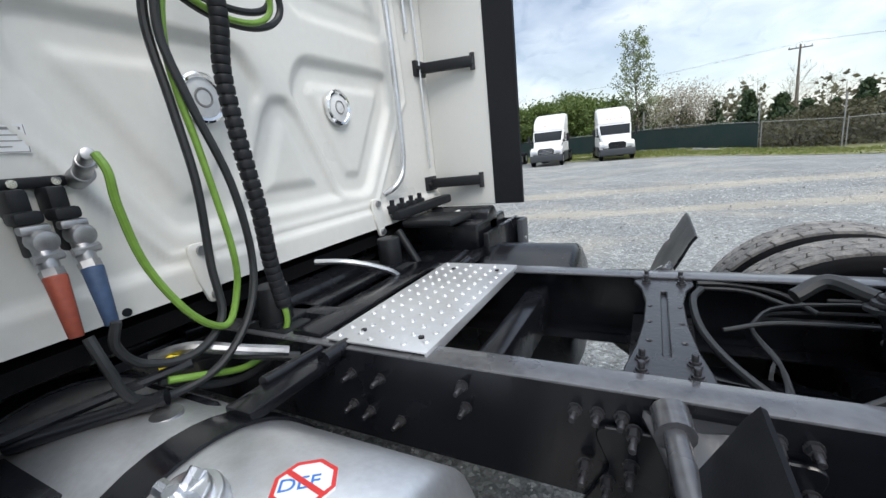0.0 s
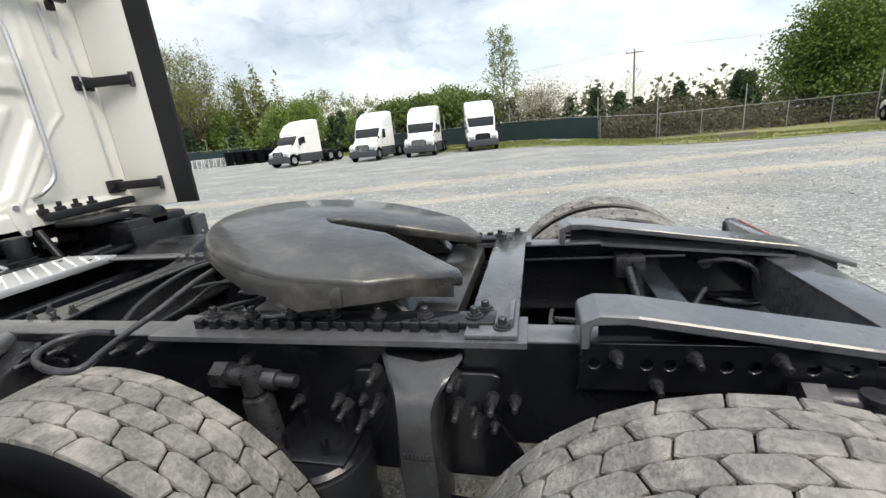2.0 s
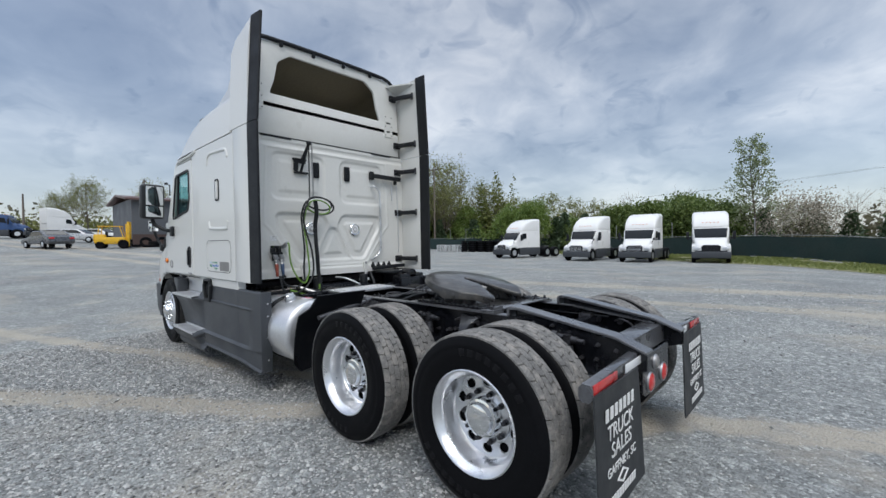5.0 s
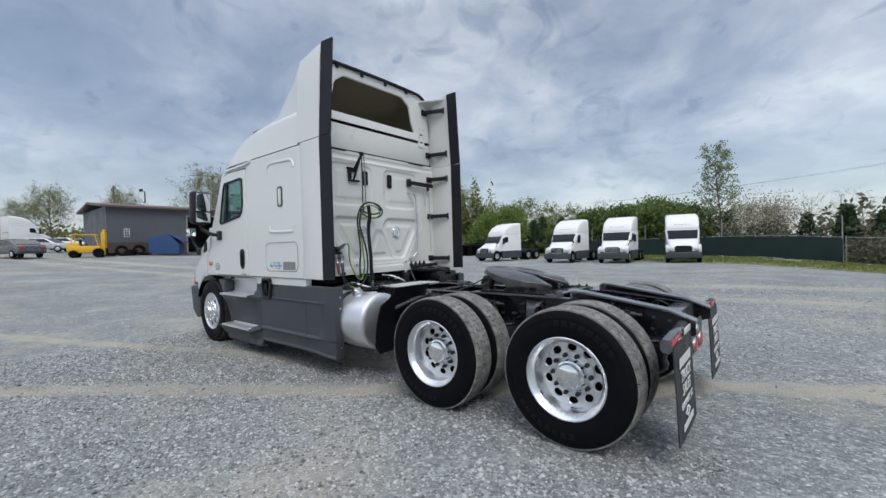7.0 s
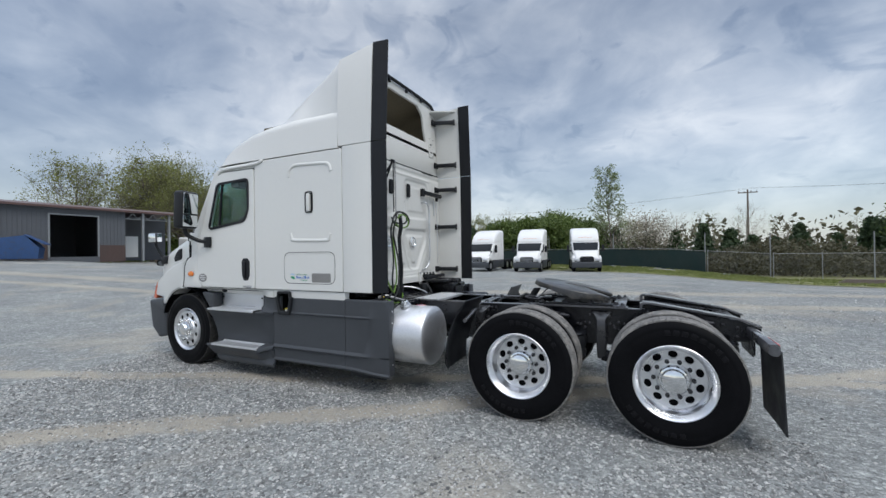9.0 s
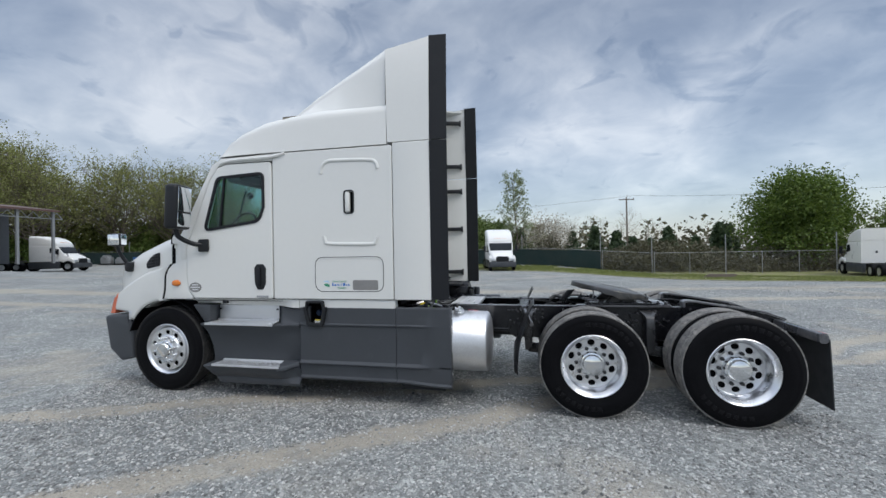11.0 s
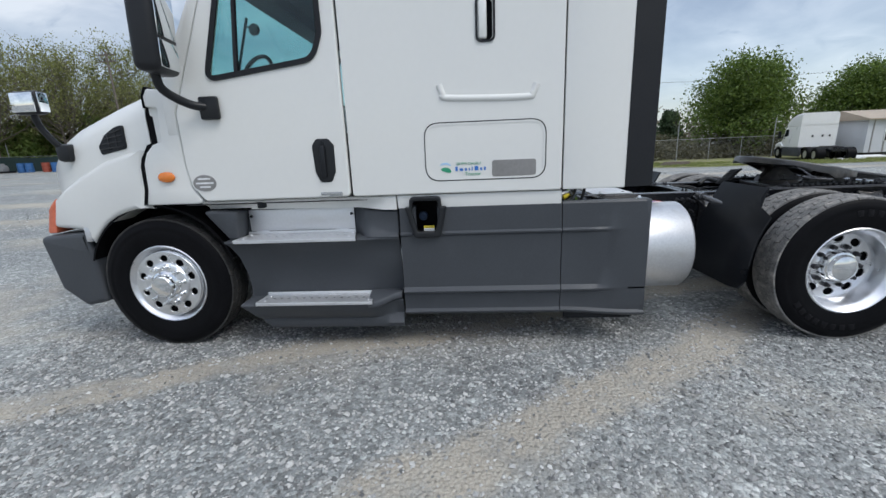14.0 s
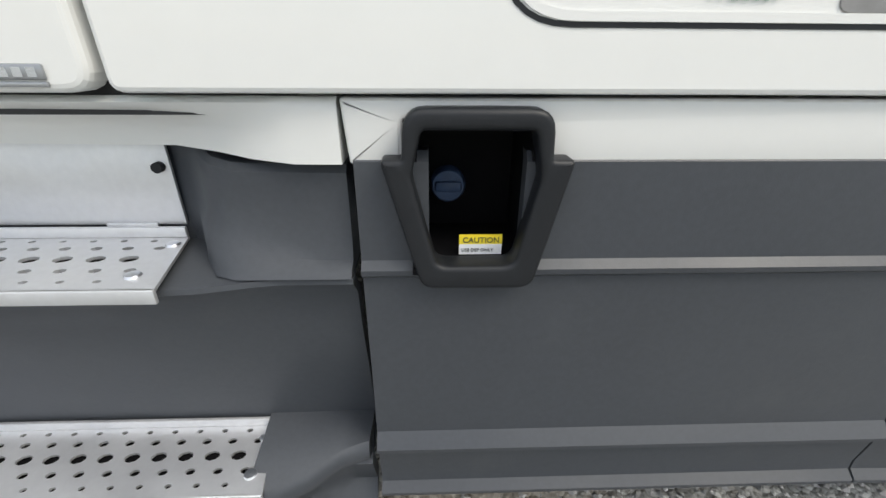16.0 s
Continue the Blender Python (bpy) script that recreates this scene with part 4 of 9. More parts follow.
def rear_relief(Y, Z):
    h = np.zeros(Y.shape)
    up1 = rounded([(0.45, 2.09), (1.19, 2.09), (1.19, 2.68), (0.45, 2.68)], 0.13)
    low = rounded([(0.50, 1.94), (1.16, 1.94), (1.24, 1.80), (1.02, 1.33), (0.80, 1.31), (0.52, 1.76)], [0.12, 0.14, 0.1, 0.12, 0.12, 0.12])
    arch_pts = rounded([(1.02, 1.325), (1.20, 1.70), (1.26, 1.765), (1.34, 1.765), (1.40, 1.70), (1.58, 1.325)], [0.01, 0.05, 0.06, 0.06, 0.05, 0.01])
    for pts, depth in ((up1, 0.018), (mirrored(up1), 0.018), (low, 0.030), (mirrored(low), 0.030)):
        d = poly_distance(Y, Z, pts)
        h -= depth * (1 - smooth01(-0.035, 0.012, d))
        h += depth * 0.55 * (1 - smooth01(-0.135, -0.085, d))
    h -= 0.024 * (1 - smooth01(-0.03, 0.01, poly_distance(Y, Z, arch_pts)))
    h += 0.018 * (1 - smooth01(-0.12, -0.07, poly_distance(Y, Z, arch_pts)))
    ridge = [(0.40, 2.72), (0.36, 1.80), (0.44, 1.72), (0.76, 1.26), (1.84, 1.26), (2.16, 1.72), (2.24, 1.80), (2.20, 2.72)]
    d = np.abs(poly_distance(Y, Z, ridge))
    h += 0.009 * (1 - smooth01(0.004, 0.020, d))
    h += 0.022 * (1 - smooth01(1.215, 1.25, Z))
    h -= 0.010 * smooth01(2.735, 2.76, Z) * (1 - smooth01(2.79, 2.80, Z))
    return h


ny, nz = 210, 150
Y, Z = np.meshgrid(np.linspace(0.065, 2.535, ny), np.linspace(1.135, 2.85, nz), indexing="ij")
X = -1.335 + rear_relief(Y, Z)
i = np.arange(ny - 1)[:, None] * nz + np.arange(nz - 1)[None, :]
me = bpy.data.meshes.new("rear_wall")
me.from_pydata(np.stack([X, Y, Z], -1).reshape(-1, 3).tolist(), [], np.stack([i, i + nz, i + nz + 1, i + 1], -1).reshape(-1, 4).tolist())
rear = link("rear_wall", me, M["white_rear"], truck, "white pressed-steel rear cab wall", angle=70)
b = bmn()
box(b, -1.438, -1.405, YS + 0.045, 2 * MIRROR - YS - 0.045, 1.135, 2.80)
part("rear_wall_core", b, M["void"], truck)
# seam between the wall and the roof panel
b = bmn()
box(b, -1.345, -1.330, 0.10, 2.50, 2.848, 2.860)
box(b, -1.345, -1.322, 0.34, 0.72, 2.835, 2.858, 0.004)
box(b, -1.345, -1.322, 1.95, 2.30, 2.835, 2.858, 0.004)
part("wall_seam", b, M["dark_grey"], truck)
# two vent slots
for y in (1.055, 1.525):
    b = bmn()
    box(b, -1.345, -1.318, y - 0.045, y + 0.045, 2.40, 2.60, 0.018, 3)
    vs = part("wall_vent", b, M["trim"], truck, "black rubber wall vent")
    b = bmn()
    for k in range(6):
        box(b, -1.320, -1.314, y - 0.033, y + 0.033, 2.43 + k * 0.026, 2.438 + k * 0.026)
    part("louvre", b, M["dark_grey"], vs)
# two round work lamps
for y in (0.975, 1.638):
    b = bmn()
    lathe(b, [(0.080, -0.004), (0.080, 0.012), (0.073, 0.018), (0.064, 0.016), (0.060, 0.010)], (-1.336, y, 1.738), "x", 36)
    ring = part("work_lamp", b, M["chrome"], truck, "round clear work lamp in a chrome ring")
    b = bmn()
    lathe(b, [(0.001, 0.017), (0.03, 0.016), (0.058, 0.010), (0.066, 0.006)], (-1.336, y, 1.738), "x", 28)
    part("lens", b, M["white_tape"], ring, "clear ribbed lamp lens")
    b = bmn()
    lathe(b, [(0.024, 0.0165), (0.026, 0.0185), (0.030, 0.0185), (0.032, 0.0155)], (-1.336, y, 1.738), "x", 24)
    part("lens_ring", b, M["silver_label"], ring)

# side extenders with black rubber trim
b = bmn()
plate(b, rect(-1.335, -0.925, 1.135, 2.825, 0.01), YS, YS + 0.035, bevel=0.006, seg=2)
ext = pair("side_extender", b, M["white"], truck, "white cab side extender")
for k in (0, 1):
    b = bmn()
    loft(b, [[(-1.39, 0.032, 2.835), (-0.925, 0.032, 2.835), (-0.925, 0.066, 2.835), (-1.39, 0.066, 2.835)],
             [(-1.40, 0.042, 3.3), (-0.925, 0.042, 3.3), (-0.925, 0.076, 3.3), (-1.40, 0.076, 3.3)],
             [(-1.41, 0.068, 3.70), (-0.925, 0.062, 3.70), (-0.925, 0.098, 3.70), (-1.41, 0.105, 3.70)],
             [(-1.43, 0.125, 3.885), (-0.925, 0.095, 3.955), (-0.925, 0.13, 3.955), (-1.43, 0.165, 3.885)]])
    bb = b if k == 0 else other_side(b)
    part("upper_extender", bb, M["white"], truck, "white upper side extender")
    for z0, z1, y0, y1 in ((1.14, 2.825, YS - 0.004, YS - 0.004), (2.835, 3.965, YS - 0.002, 0.094)):
        c = bmn()
        loft(c, [[(-0.925, y0, z0), (-0.745, y0 + 0.02, z0), (-0.74, y0 + 0.03, z0), (-0.745, y0 + 0.045, z0), (-0.925, y0 + 0.042, z0)],
                 [(-0.925, y1, z1), (-0.745, y1 + 0.02, z1), (-0.74, y1 + 0.03, z1), (-0.745, y1 + 0.045, z1), (-0.925, y1 + 0.042, z1)]])
        if k:
            c = other_side(c)
        part("rubber_trim", c, M["trim"], truck, "black rubber edge trim")
# curved web joining the roof fairing to the far extender top
for s in (1, -1):
    b = bmn()
    loft(b, [[(-1.34, MIRROR - s * 1.17, 3.55 + 0.25), (-0.94, MIRROR - s * 1.19, 3.90), (-0.94, MIRROR - s * 1.185, 3.92), (-1.34, MIRROR - s * 1.15, 3.86)],
             [(-1.34, MIRROR - s * 0.95, 3.88), (-1.30, MIRROR - s * 0.95, 3.88), (-1.30, MIRROR - s * 0.95, 3.90), (-1.34, MIRROR - s * 0.95, 3.90)]])
    part("fairing_web", b, M["white"], truck)

# extender struts
def strut(y_in, y_out, z, x_in=-1.33, x_out=-0.96, drop=0.0):
    b = bmn()
    beam(b, (x_in, y_in, z), (x_out, y_out, z + drop), 0.045, 0.06, 0.008)
    box(b, x_in - 0.01, x_in + 0.02, y_in - 0.06, y_in + 0.06, z - 0.045, z + 0.045, 0.006)
    st = part("extender_strut", b, M["dark_grey"], truck, "black extender support strut")
    b = bmn()
    rod(b, (x_in + 0.02, y_in, z), (x_in + 0.032, y_in, z), 0.012, n=8)
    scatter("bolt", b, M["bolt"], st, [(0, -0.04, 0), (0, 0.04, 0)])
    b = bmn()
    rod(b, (x_out, y_out, z + drop - 0.05), (x_out, y_out, z + drop + 0.045), 0.016, n=10)
    part("pivot_pin", b, M["bolt"], st)


for z in (1.30, 2.0, 2.62, 3.03, 3.73):
    for s in (0, 1):
        yi, yo = (0.16, 0.085) if s == 0 else (2.44, 2.515)
        if z > 3.5:
            yi, yo = (0.24, 0.13) if s == 0 else (2.36, 2.47)
        strut(yi, yo, z, x_out=-1.0)
# long arm on the rear wall
b = bmn()
beam(b, (-1.29, 1.93, 2.52), (-1.24, 2.42, 2.50), 0.05, 0.06, 0.01)
box(b, -1.34, -1.28, 1.90, 1.96, 2.46, 2.58, 0.008)
box(b, -1.30, -1.26, 2.33, 2.37, 2.42, 2.48, 0.008)
part("wall_arm", b, M["dark_grey"], truck, "black wall-mounted arm")
# grab rail and the drip tube
b = bmn()
tube(b, [(-1.34, 1.93, 2.36), (-1.27, 1.95, 2.36), (-1.26, 2.02, 2.30), (-1.26, 2.04, 2.15), (-1.26, 2.04, 1.6), (-1.27, 2.03, 1.42), (-1.28, 1.96, 1.34), (-1.335, 1.92, 1.30)], 0.015, 10)
part("grab_rail", b, M["alu_satin"], truck, "bent aluminium grab rail")
b = bmn()
tube(b, [(-1.31, 2.40, 2.44), (-1.31, 2.42, 2.0), (-1.31, 2.43, 1.4)], 0.007, 6)
tube(b, [(-1.31, 2.30, 2.46), (-1.31, 2.31, 2.18)], 0.010, 6)
part("drain_tube", b, M["alu_satin"], truck)
# hinge-like cab latches on the lower lip
for y in (0.835, 1.795):
    b = bmn()
    plate(b, rounded([(y - 0.04, 1.29), (y + 0.04, 1.29), (y + 0.05, 1.18), (y + 0.035, 1.09), (y - 0.005, 1.09), (y - 0.03, 1.18)], 0.02), -1.318, -1.302, "yz", bevel=0.004, seg=2)
    lt = part("cab_latch", b, M["white_rear"], truck)
    b = bmn()
    rod(b, (-1.303, y, 1.265), (-1.29, y, 1.265), 0.016, n=12)
    scatter("rivet", b, M["steel"], lt, [(0, 0, 0), (0.002, 0.015, -0.15)])
# rating label
b = bmn()
box(b, -1.333, -1.3285, 0.43, 0.517, 1.586, 1.652)
lab = part("rating_label", b, M["sticker"], truck, "small white printed label")
b = bmn()
for k, (w0, w1) in enumerate(((0.455, 0.508), (0.44, 0.50), (0.44, 0.505), (0.44, 0.485))):
    box(b, -1.329, -1.3278, w0, w1, 1.638 - k * 0.013, 1.6405 - k * 0.013 + 0.004 * (k == 0))
box(b, -1.329, -1.3278, 0.432, 0.515, 1.588, 1.5895)
box(b, -1.329, -1.3278, 0.5135, 0.515, 1.588, 1.650)
part("print", b, M["silver_label"], lab)

# lower sill of the cab
b = bmn()
plate(b, rounded([(-2.474, 1.03), (-2.39, 1.03), (-2.39, 1.098), (-2.18, 1.098), (-2.18, 1.03), (-1.335, 1.03), (-1.335, 1.128), (-2.482, 1.128)], 0.006), 0.052, 0.14, bevel=0.008, seg=3)
pair("cab_sill", b, M["white"], truck, angle=15)
b = bmn()
rows = []
for x, yf, zb in ((-2.486, 0.054, 1.030), (-2.56, 0.056, 1.030), (-2.63, 0.074, 1.034), (-2.70, 0.110, 1.038), (-2.78, 0.140, 1.042), (-3.0, 0.150, 1.042), (-3.6, 0.150, 1.050), (-3.92, 0.150, 1.09)):
    yt = min(yf, 0.062)
    rows.append([(x, 0.24, 1.128), (x, yt + 0.008, 1.128), (x, yt, 1.120), (x, yt + (yf - yt) * 0.25, 1.106), (x, yf - (yf - yt) * 0.1, 1.082), (x, yf, 1.064), (x, yf, zb), (x, 0.24, zb)])
loft(b, rows)
pair("sill_front", b, M["white"], truck, angle=50)
# underside slab in near-black that stands for the shade below the cab
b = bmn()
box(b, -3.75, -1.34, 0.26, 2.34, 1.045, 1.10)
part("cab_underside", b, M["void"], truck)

# sleeper side details on the near side
for pts in ([(-2.18, 2.54), (-2.165, 2.62), (-2.10, 2.67), (-2.0, 2.678), (-1.62, 2.66), (-1.53, 2.63), (-1.505, 2.56)], [(-2.15, 1.84), (-2.13, 1.785), (-2.08, 1.755), (-1.60, 1.742), (-1.545, 1.765), (-1.52, 1.82)]):
    b = bmn()
    tube(b, [(x, YS + 0.010, z) for x, z in pts], 0.024, 10)
    pair("pressed_rib", b, M["white"], truck)
b = bmn()
groove_ring(b, rect(-2.262, -1.455, 1.222, 1.603, 0.10, 8), YS, 0.007, 0.0012)
pair("locker_gap", b, M["dark_grey"], truck)
b = bmn()
groove_ring(b, rect(-2.252, -1.465, 1.232, 1.593, 0.095, 8), YS, 0.012, 0.003)
pair("locker_rim", b, M["white"], truck)
b = bmn()
groove_ring(b, rect(-1.90, -1.79, 2.085, 2.335, 0.035, 6), YS, 0.014, 0.008)
fr = part("sleeper_vent", b, M["trim"], truck, "small sleeper air vent")
b = bmn()
box(b, -1.889, -1.835, YS - 0.012, YS + 0.03, 2.10, 2.32, 0.012)
part("vent_flap", b, M["white"], fr)
# vent back in near-black, the slot's shade put into its colour
b = bmn()
box(b, -1.90, -1.79, YS + 0.03, YS + 0.045, 2.08, 2.34)
part("vent_back", b, M["void"], fr)
b = bmn()
plate(b, rect(-1.812, -1.518, 1.238, 1.348, 0.02), YS - 0.0025, YS, bevel=0.0008)
part("grey_plate_label", b, M["silver_label"], truck, "blank silver-grey sticker")

# certification decal: printed words, a wordmark drawn as bars and a leaf
W2 = pose(0, 0, 0, 90, 0, 0)
def on_side(x, z, d=0.0022):
    return Matrix.Translation((x, YS - d, z)) @ W2


letters("decal_words", "US EPA Certified", 0.024, on_side(-2.055, 1.325), M["ink_green"], truck)
letters("decal_words", "Tractor", 0.034, on_side(-1.995, 1.252), M["ink_green"], truck)
b = bmn()
x = -2.06
for w, h in ((0.016, 0.030), (0.024, 0.018), (0.014, 0.018), (0.008, 0.018), (0.008, 0.026), (0.026, 0.030), (0.014, 0.018), (0.012, 0.022)):
    box(b, x, x + w, YS - 0.002, YS, 1.284, 1.284 + h)
    x += w + 0.012
part("decal_wordmark", b, M["ink_blue"], truck, "blue wordmark shapes")
b = bmn()
plate(b, rounded([(-2.165, 1.300), (-2.125, 1.312), (-2.095, 1.300), (-2.085, 1.272), (-2.12, 1.276), (-2.145, 1.285)], 0.012), YS - 0.002, YS)
part("decal_leaf", b, M["ink_green"], truck)
b = bmn()
plate(b, rounded([(-2.168, 1.322), (-2.15, 1.340), (-2.115, 1.343), (-2.09, 1.326), (-2.094, 1.318), (-2.12, 1.330), (-2.15, 1.327)], 0.006), YS - 0.002, YS)
part("decal_cloud", b, M["ink_sky"], truck)

# ---- grey side skirts ----
def profile_sheet(name, xs_of_z, prof, nx, label, parent=truck):
    """A moulded panel: y as a function of z, from the front edge to the rear edge, with a returned back."""
    b = bmn()
    zs = [p[0] for p in prof]
    rows = []
    for z, y in prof:
        x0, x1 = xs_of_z(z)
        rows.append([(x0 + (x1 - x0) * k / nx, y, z) for k in range(nx + 1)])
    back = [[(p[0], p[1] + 0.03, p[2]) for p in r] for r in rows]
    V = [[b.verts.new(p) for p in r] for r in rows]
    Bk = [[b.verts.new(p) for p in r] for r in back]
    m, n = len(rows), nx + 1
    for i in range(m - 1):
        for k in range(n - 1):
            b.faces.new((V[i][k], V[i][k + 1], V[i + 1][k + 1], V[i + 1][k]))
            b.faces.new((Bk[i][k], Bk[i + 1][k], Bk[i + 1][k + 1], Bk[i][k + 1]))
    for i in range(m - 1):
        for k in (0, n - 1):
            b.faces.new((V[i][k], V[i + 1][k], Bk[i + 1][k], Bk[i][k]))
    for k in range(n - 1):
        for i in (0, m - 1):
            b.faces.new((V[i][k], V[i][k + 1], Bk[i][k + 1], Bk[i][k]))
    return b


def arch_front(z):
    d = 0.66 ** 2 - (z - 0.50) ** 2
    return FX + math.sqrt(max(d, 0.02)) if z > 0.30 else -3.66 + (0.30 - z) * 0.9


fr_prof = [(0.135, 0.05), (0.17, 0.035), (0.215, 0.04), (0.235, 0.015), (0.345, -0.03), (0.357, -0.02), (0.362, 0.145), (0.42, 0.145), (0.55, 0.118), (0.70, 0.085), (0.785, 0.045), (0.822, 0.010), (0.832, 0.012), (0.838, 0.205), (1.035, 0.225)]
b = profile_sheet("skirt", lambda z: (arch_front(z), -2.485), fr_prof, 30, "")
for v in b.verts:
    # the step ledges run out towards the panel gap
    if 0.20 < v.co.z < 0.36 and v.co.y < 0.09:
        v.co.y += 0.075 * float(smooth01(-2.72, -2.55, v.co.x)) * (0.5 if v.co.z < 0.23 else 1.0)
    if 0.75 < v.co.z < 0.835 and v.co.y < 0.09:
        v.co.y += 0.030 * float(smooth01(-2.78, -2.60, v.co.x))
pair("step_skirt", b, M["grey"], truck, "grey moulded step skirt", angle=50)
b = bmn()
rows = []
for x, y_mid, z_foot in ((-2.838, 0.215, 0.90), (-2.80, 0.195, 0.90), (-2.76, 0.150, 0.90), (-2.72, 0.112, 0.895), (-2.68, 0.092, 0.882), (-2.64, 0.084, 0.868), (-2.59, 0.082, 0.860), (-2.53, 0.080, 0.857), (-2.486, 0.078, 0.857)):
    ztop = 1.050 - 0.028 * float(smooth01(-2.82, -2.68, x))
    run = float(smooth01(-2.815, -2.68, x))
    low = [y_mid - 0.004 + (q - y_mid + 0.004) * run for q in (0.066, 0.045, 0.034)]
    face = [(x, 0.24, ztop), (x, y_mid + 0.012, ztop), (x, y_mid, ztop - 0.012), (x, y_mid, (ztop + z_foot) / 2 + 0.02), (x, y_mid - 0.004, z_foot + 0.03), (x, low[0], z_foot), (x, low[1], 0.848), (x, low[2], 0.836)]
    rows.append(face + [(x, 0.24, 0.836)])
loft(b, rows)
pair("skirt_corner", b, M["grey"], truck, angle=40)
b = bmn()
rows = []
for x, yf, zf in ((-2.735, -0.040, 0.345), (-2.67, -0.036, 0.347), (-2.61, -0.014, 0.362), (-2.55, 0.020, 0.384), (-2.488, 0.036, 0.392)):
    rows.append([(x, 0.155, 0.405), (x, yf + 0.014, zf + 0.024), (x, yf, zf + 0.008), (x, yf + 0.004, zf - 0.022), (x, 0.12, zf - 0.07)])
loft(b, rows)
pair("lower_step_corner", b, M["grey"], truck, angle=50)
b = bmn()
plate(b, rounded([(-3.93, 1.06), (-3.665, 1.045), (-3.685, 0.84), (-3.755, 0.84)], 0.02), 0.06, 0.235, bevel=0.014, seg=2)
pair("arch_corner", b, M["grey"], truck, angle=50)

rr_prof = [(0.222, 0.075), (0.232, 0.050), (0.246, 0.034), (0.258, 0.032), (0.275, 0.052), (0.30, 0.054), (0.395, 0.042), (0.408, 0.022), (0.420, 0.020), (0.448, 0.046), (0.60, 0.050), (0.832, 0.046), (0.842, 0.033), (0.853, 0.031), (0.866, 0.046), (1.035, 0.050), (1.05, 0.062)]
b = profile_sheet("skirt", lambda z: (-2.468, -2.352), rr_prof, 2, "")
add(b, profile_sheet("skirt", lambda z: (-2.352, -2.198), [p for p in rr_prof if p[0] < 0.866], 2, ""))
add(b, profile_sheet("skirt", lambda z: (-2.198, -1.332), rr_prof, 6, ""))
pair("side_skirt", b, M["grey"], truck, "grey moulded side skirt panel", angle=24)
b = profile_sheet("skirt", lambda z: (-1.326, -0.745 + 0.02 * (1.05 - z)), rr_prof, 10, "")
for v in b.verts:
    # the raised lines fade out and the foot drops towards the rear
    f = float(smooth01(-1.15, -0.88, v.co.x)) * (v.co.z > 0.30) * (v.co.y < 0.056)
    v.co.y += (0.046 - v.co.y) * f if v.co.z < 1.03 else 0.0
    v.co.z -= 0.03 * float(smooth01(-1.33, -0.80, v.co.x)) * (v.co.z < 0.29)
box(b, -0.765, -0.728, 0.048, 0.16, 0.215, 1.048, 0.008)
tails = pair("skirt_tail", b, M["grey"], truck, "grey skirt tail panel with a bolted rear edge", angle=24)
for y in (0.115, 2 * MIRROR - 0.115):
    b = bmn()
    rod(b, (-0.728, 0, 0), (-0.722, 0, 0), 0.010, n=12)
    scatter("bolt", b, M["alu_satin"], truck, [(0, y, z) for z in (0.34, 0.58, 0.80, 0.93)])
b = bmn()
box(b, -1.29, -0.80, 0.085, 0.12, 0.165, 0.225, 0.01)
pair("skirt_flap", b, M["trim"], truck)

# steps
def perforated(x0, x1, y0, y1, rows, pitch, r):
    holes = []
    for j, (yy, rr) in enumerate(rows):
        k = 0
        x = x0 + 0.03 + (0.5 * pitch if j % 2 else 0)
        while x < x1 - 0.025:
            holes.append([(x + rr * 1.35 * math.cos(a), yy + rr * math.sin(a)) for a in np.linspace(0, 2 * math.pi, 8, endpoint=False)])
            x += pitch
    return holes


for z, x0, x1, yo, deep, nip in ((0.850, -3.685, -2.785, -0.015, 0.205, 0.05), (0.376, -3.575, -2.697, -0.040, 0.178, 0.03)):
    b = bmn()
    rows = [(yo + deep * f, r) for f, r in ((0.13, 0.0052), (0.31, 0.0078), (0.52, 0.0125), (0.73, 0.0078), (0.89, 0.0052))]
    plate(b, [(x0 - 0.005, yo), (x1, yo), (x1 - nip, yo + deep), (x0 + 0.012, yo + deep)], z - 0.006, z, "xy", holes=perforated(x0 + 0.01, x1 - nip, yo, yo + deep, rows, 0.058, 0.01))
    box(b, x0 - 0.005, x1, yo - 0.004, yo + 0.004, z - 0.026, z, 0.002)
    box(b, x0 + 0.012, x1 - nip, yo + deep - 0.008, yo + deep + 0.002, z, z + 0.022, 0.003)
    st = part("step", b, M["alu_white"], truck, "perforated aluminium step tread")
    b = bmn()
    lathe(b, [(0.014, 0), (0.012, 0.004), (0.001, 0.006)], (0, 0, 0), "z", 12)
    scatter("rivet", b, M["alu"], st, [(x, y, z) for x in (x0 + 0.05, x1 - nip - 0.01) for y in (yo + 0.045, yo + deep - 0.04)])
    # near-black sheet added below the holes for the shade beneath the tread
    b = bmn()
    box(b, x0 + 0.02, x1 - nip, yo + 0.012, yo + deep - 0.01, z - 0.032, z - 0.014)
    part("step_backing", b, M["void"], st)
b = bmn()
box(b, -3.655, -2.838, 0.198, 0.206, 0.872, 1.036, 0.002)
lid = part("locker_lid", b, M["alu_white"], truck, "bright aluminium battery locker lid")
b = bmn()
rod(b, (0, 0.184, 0), (0, 0.199, 0), 0.010, n=12)
scatter("latch", b, M["trim"], lid, [(-3.635, 0, 0.99), (-2.856, 0, 0.99)])
b = bmn()
box(b, -0.05, 0.05, 0.190, 0.199, 0.868, 0.878, 0.002)
scatter("hinge", b, M["alu_satin"], lid, [(-3.56, 0, 0), (-2.94, 0, 0)])
b = bmn()
box(b, -3.515, -3.465, 0.075, 0.13, 1.065, 1.128, 0.008)
part("sill_bracket", b, M["trim"], truck, "small black bracket under the door")

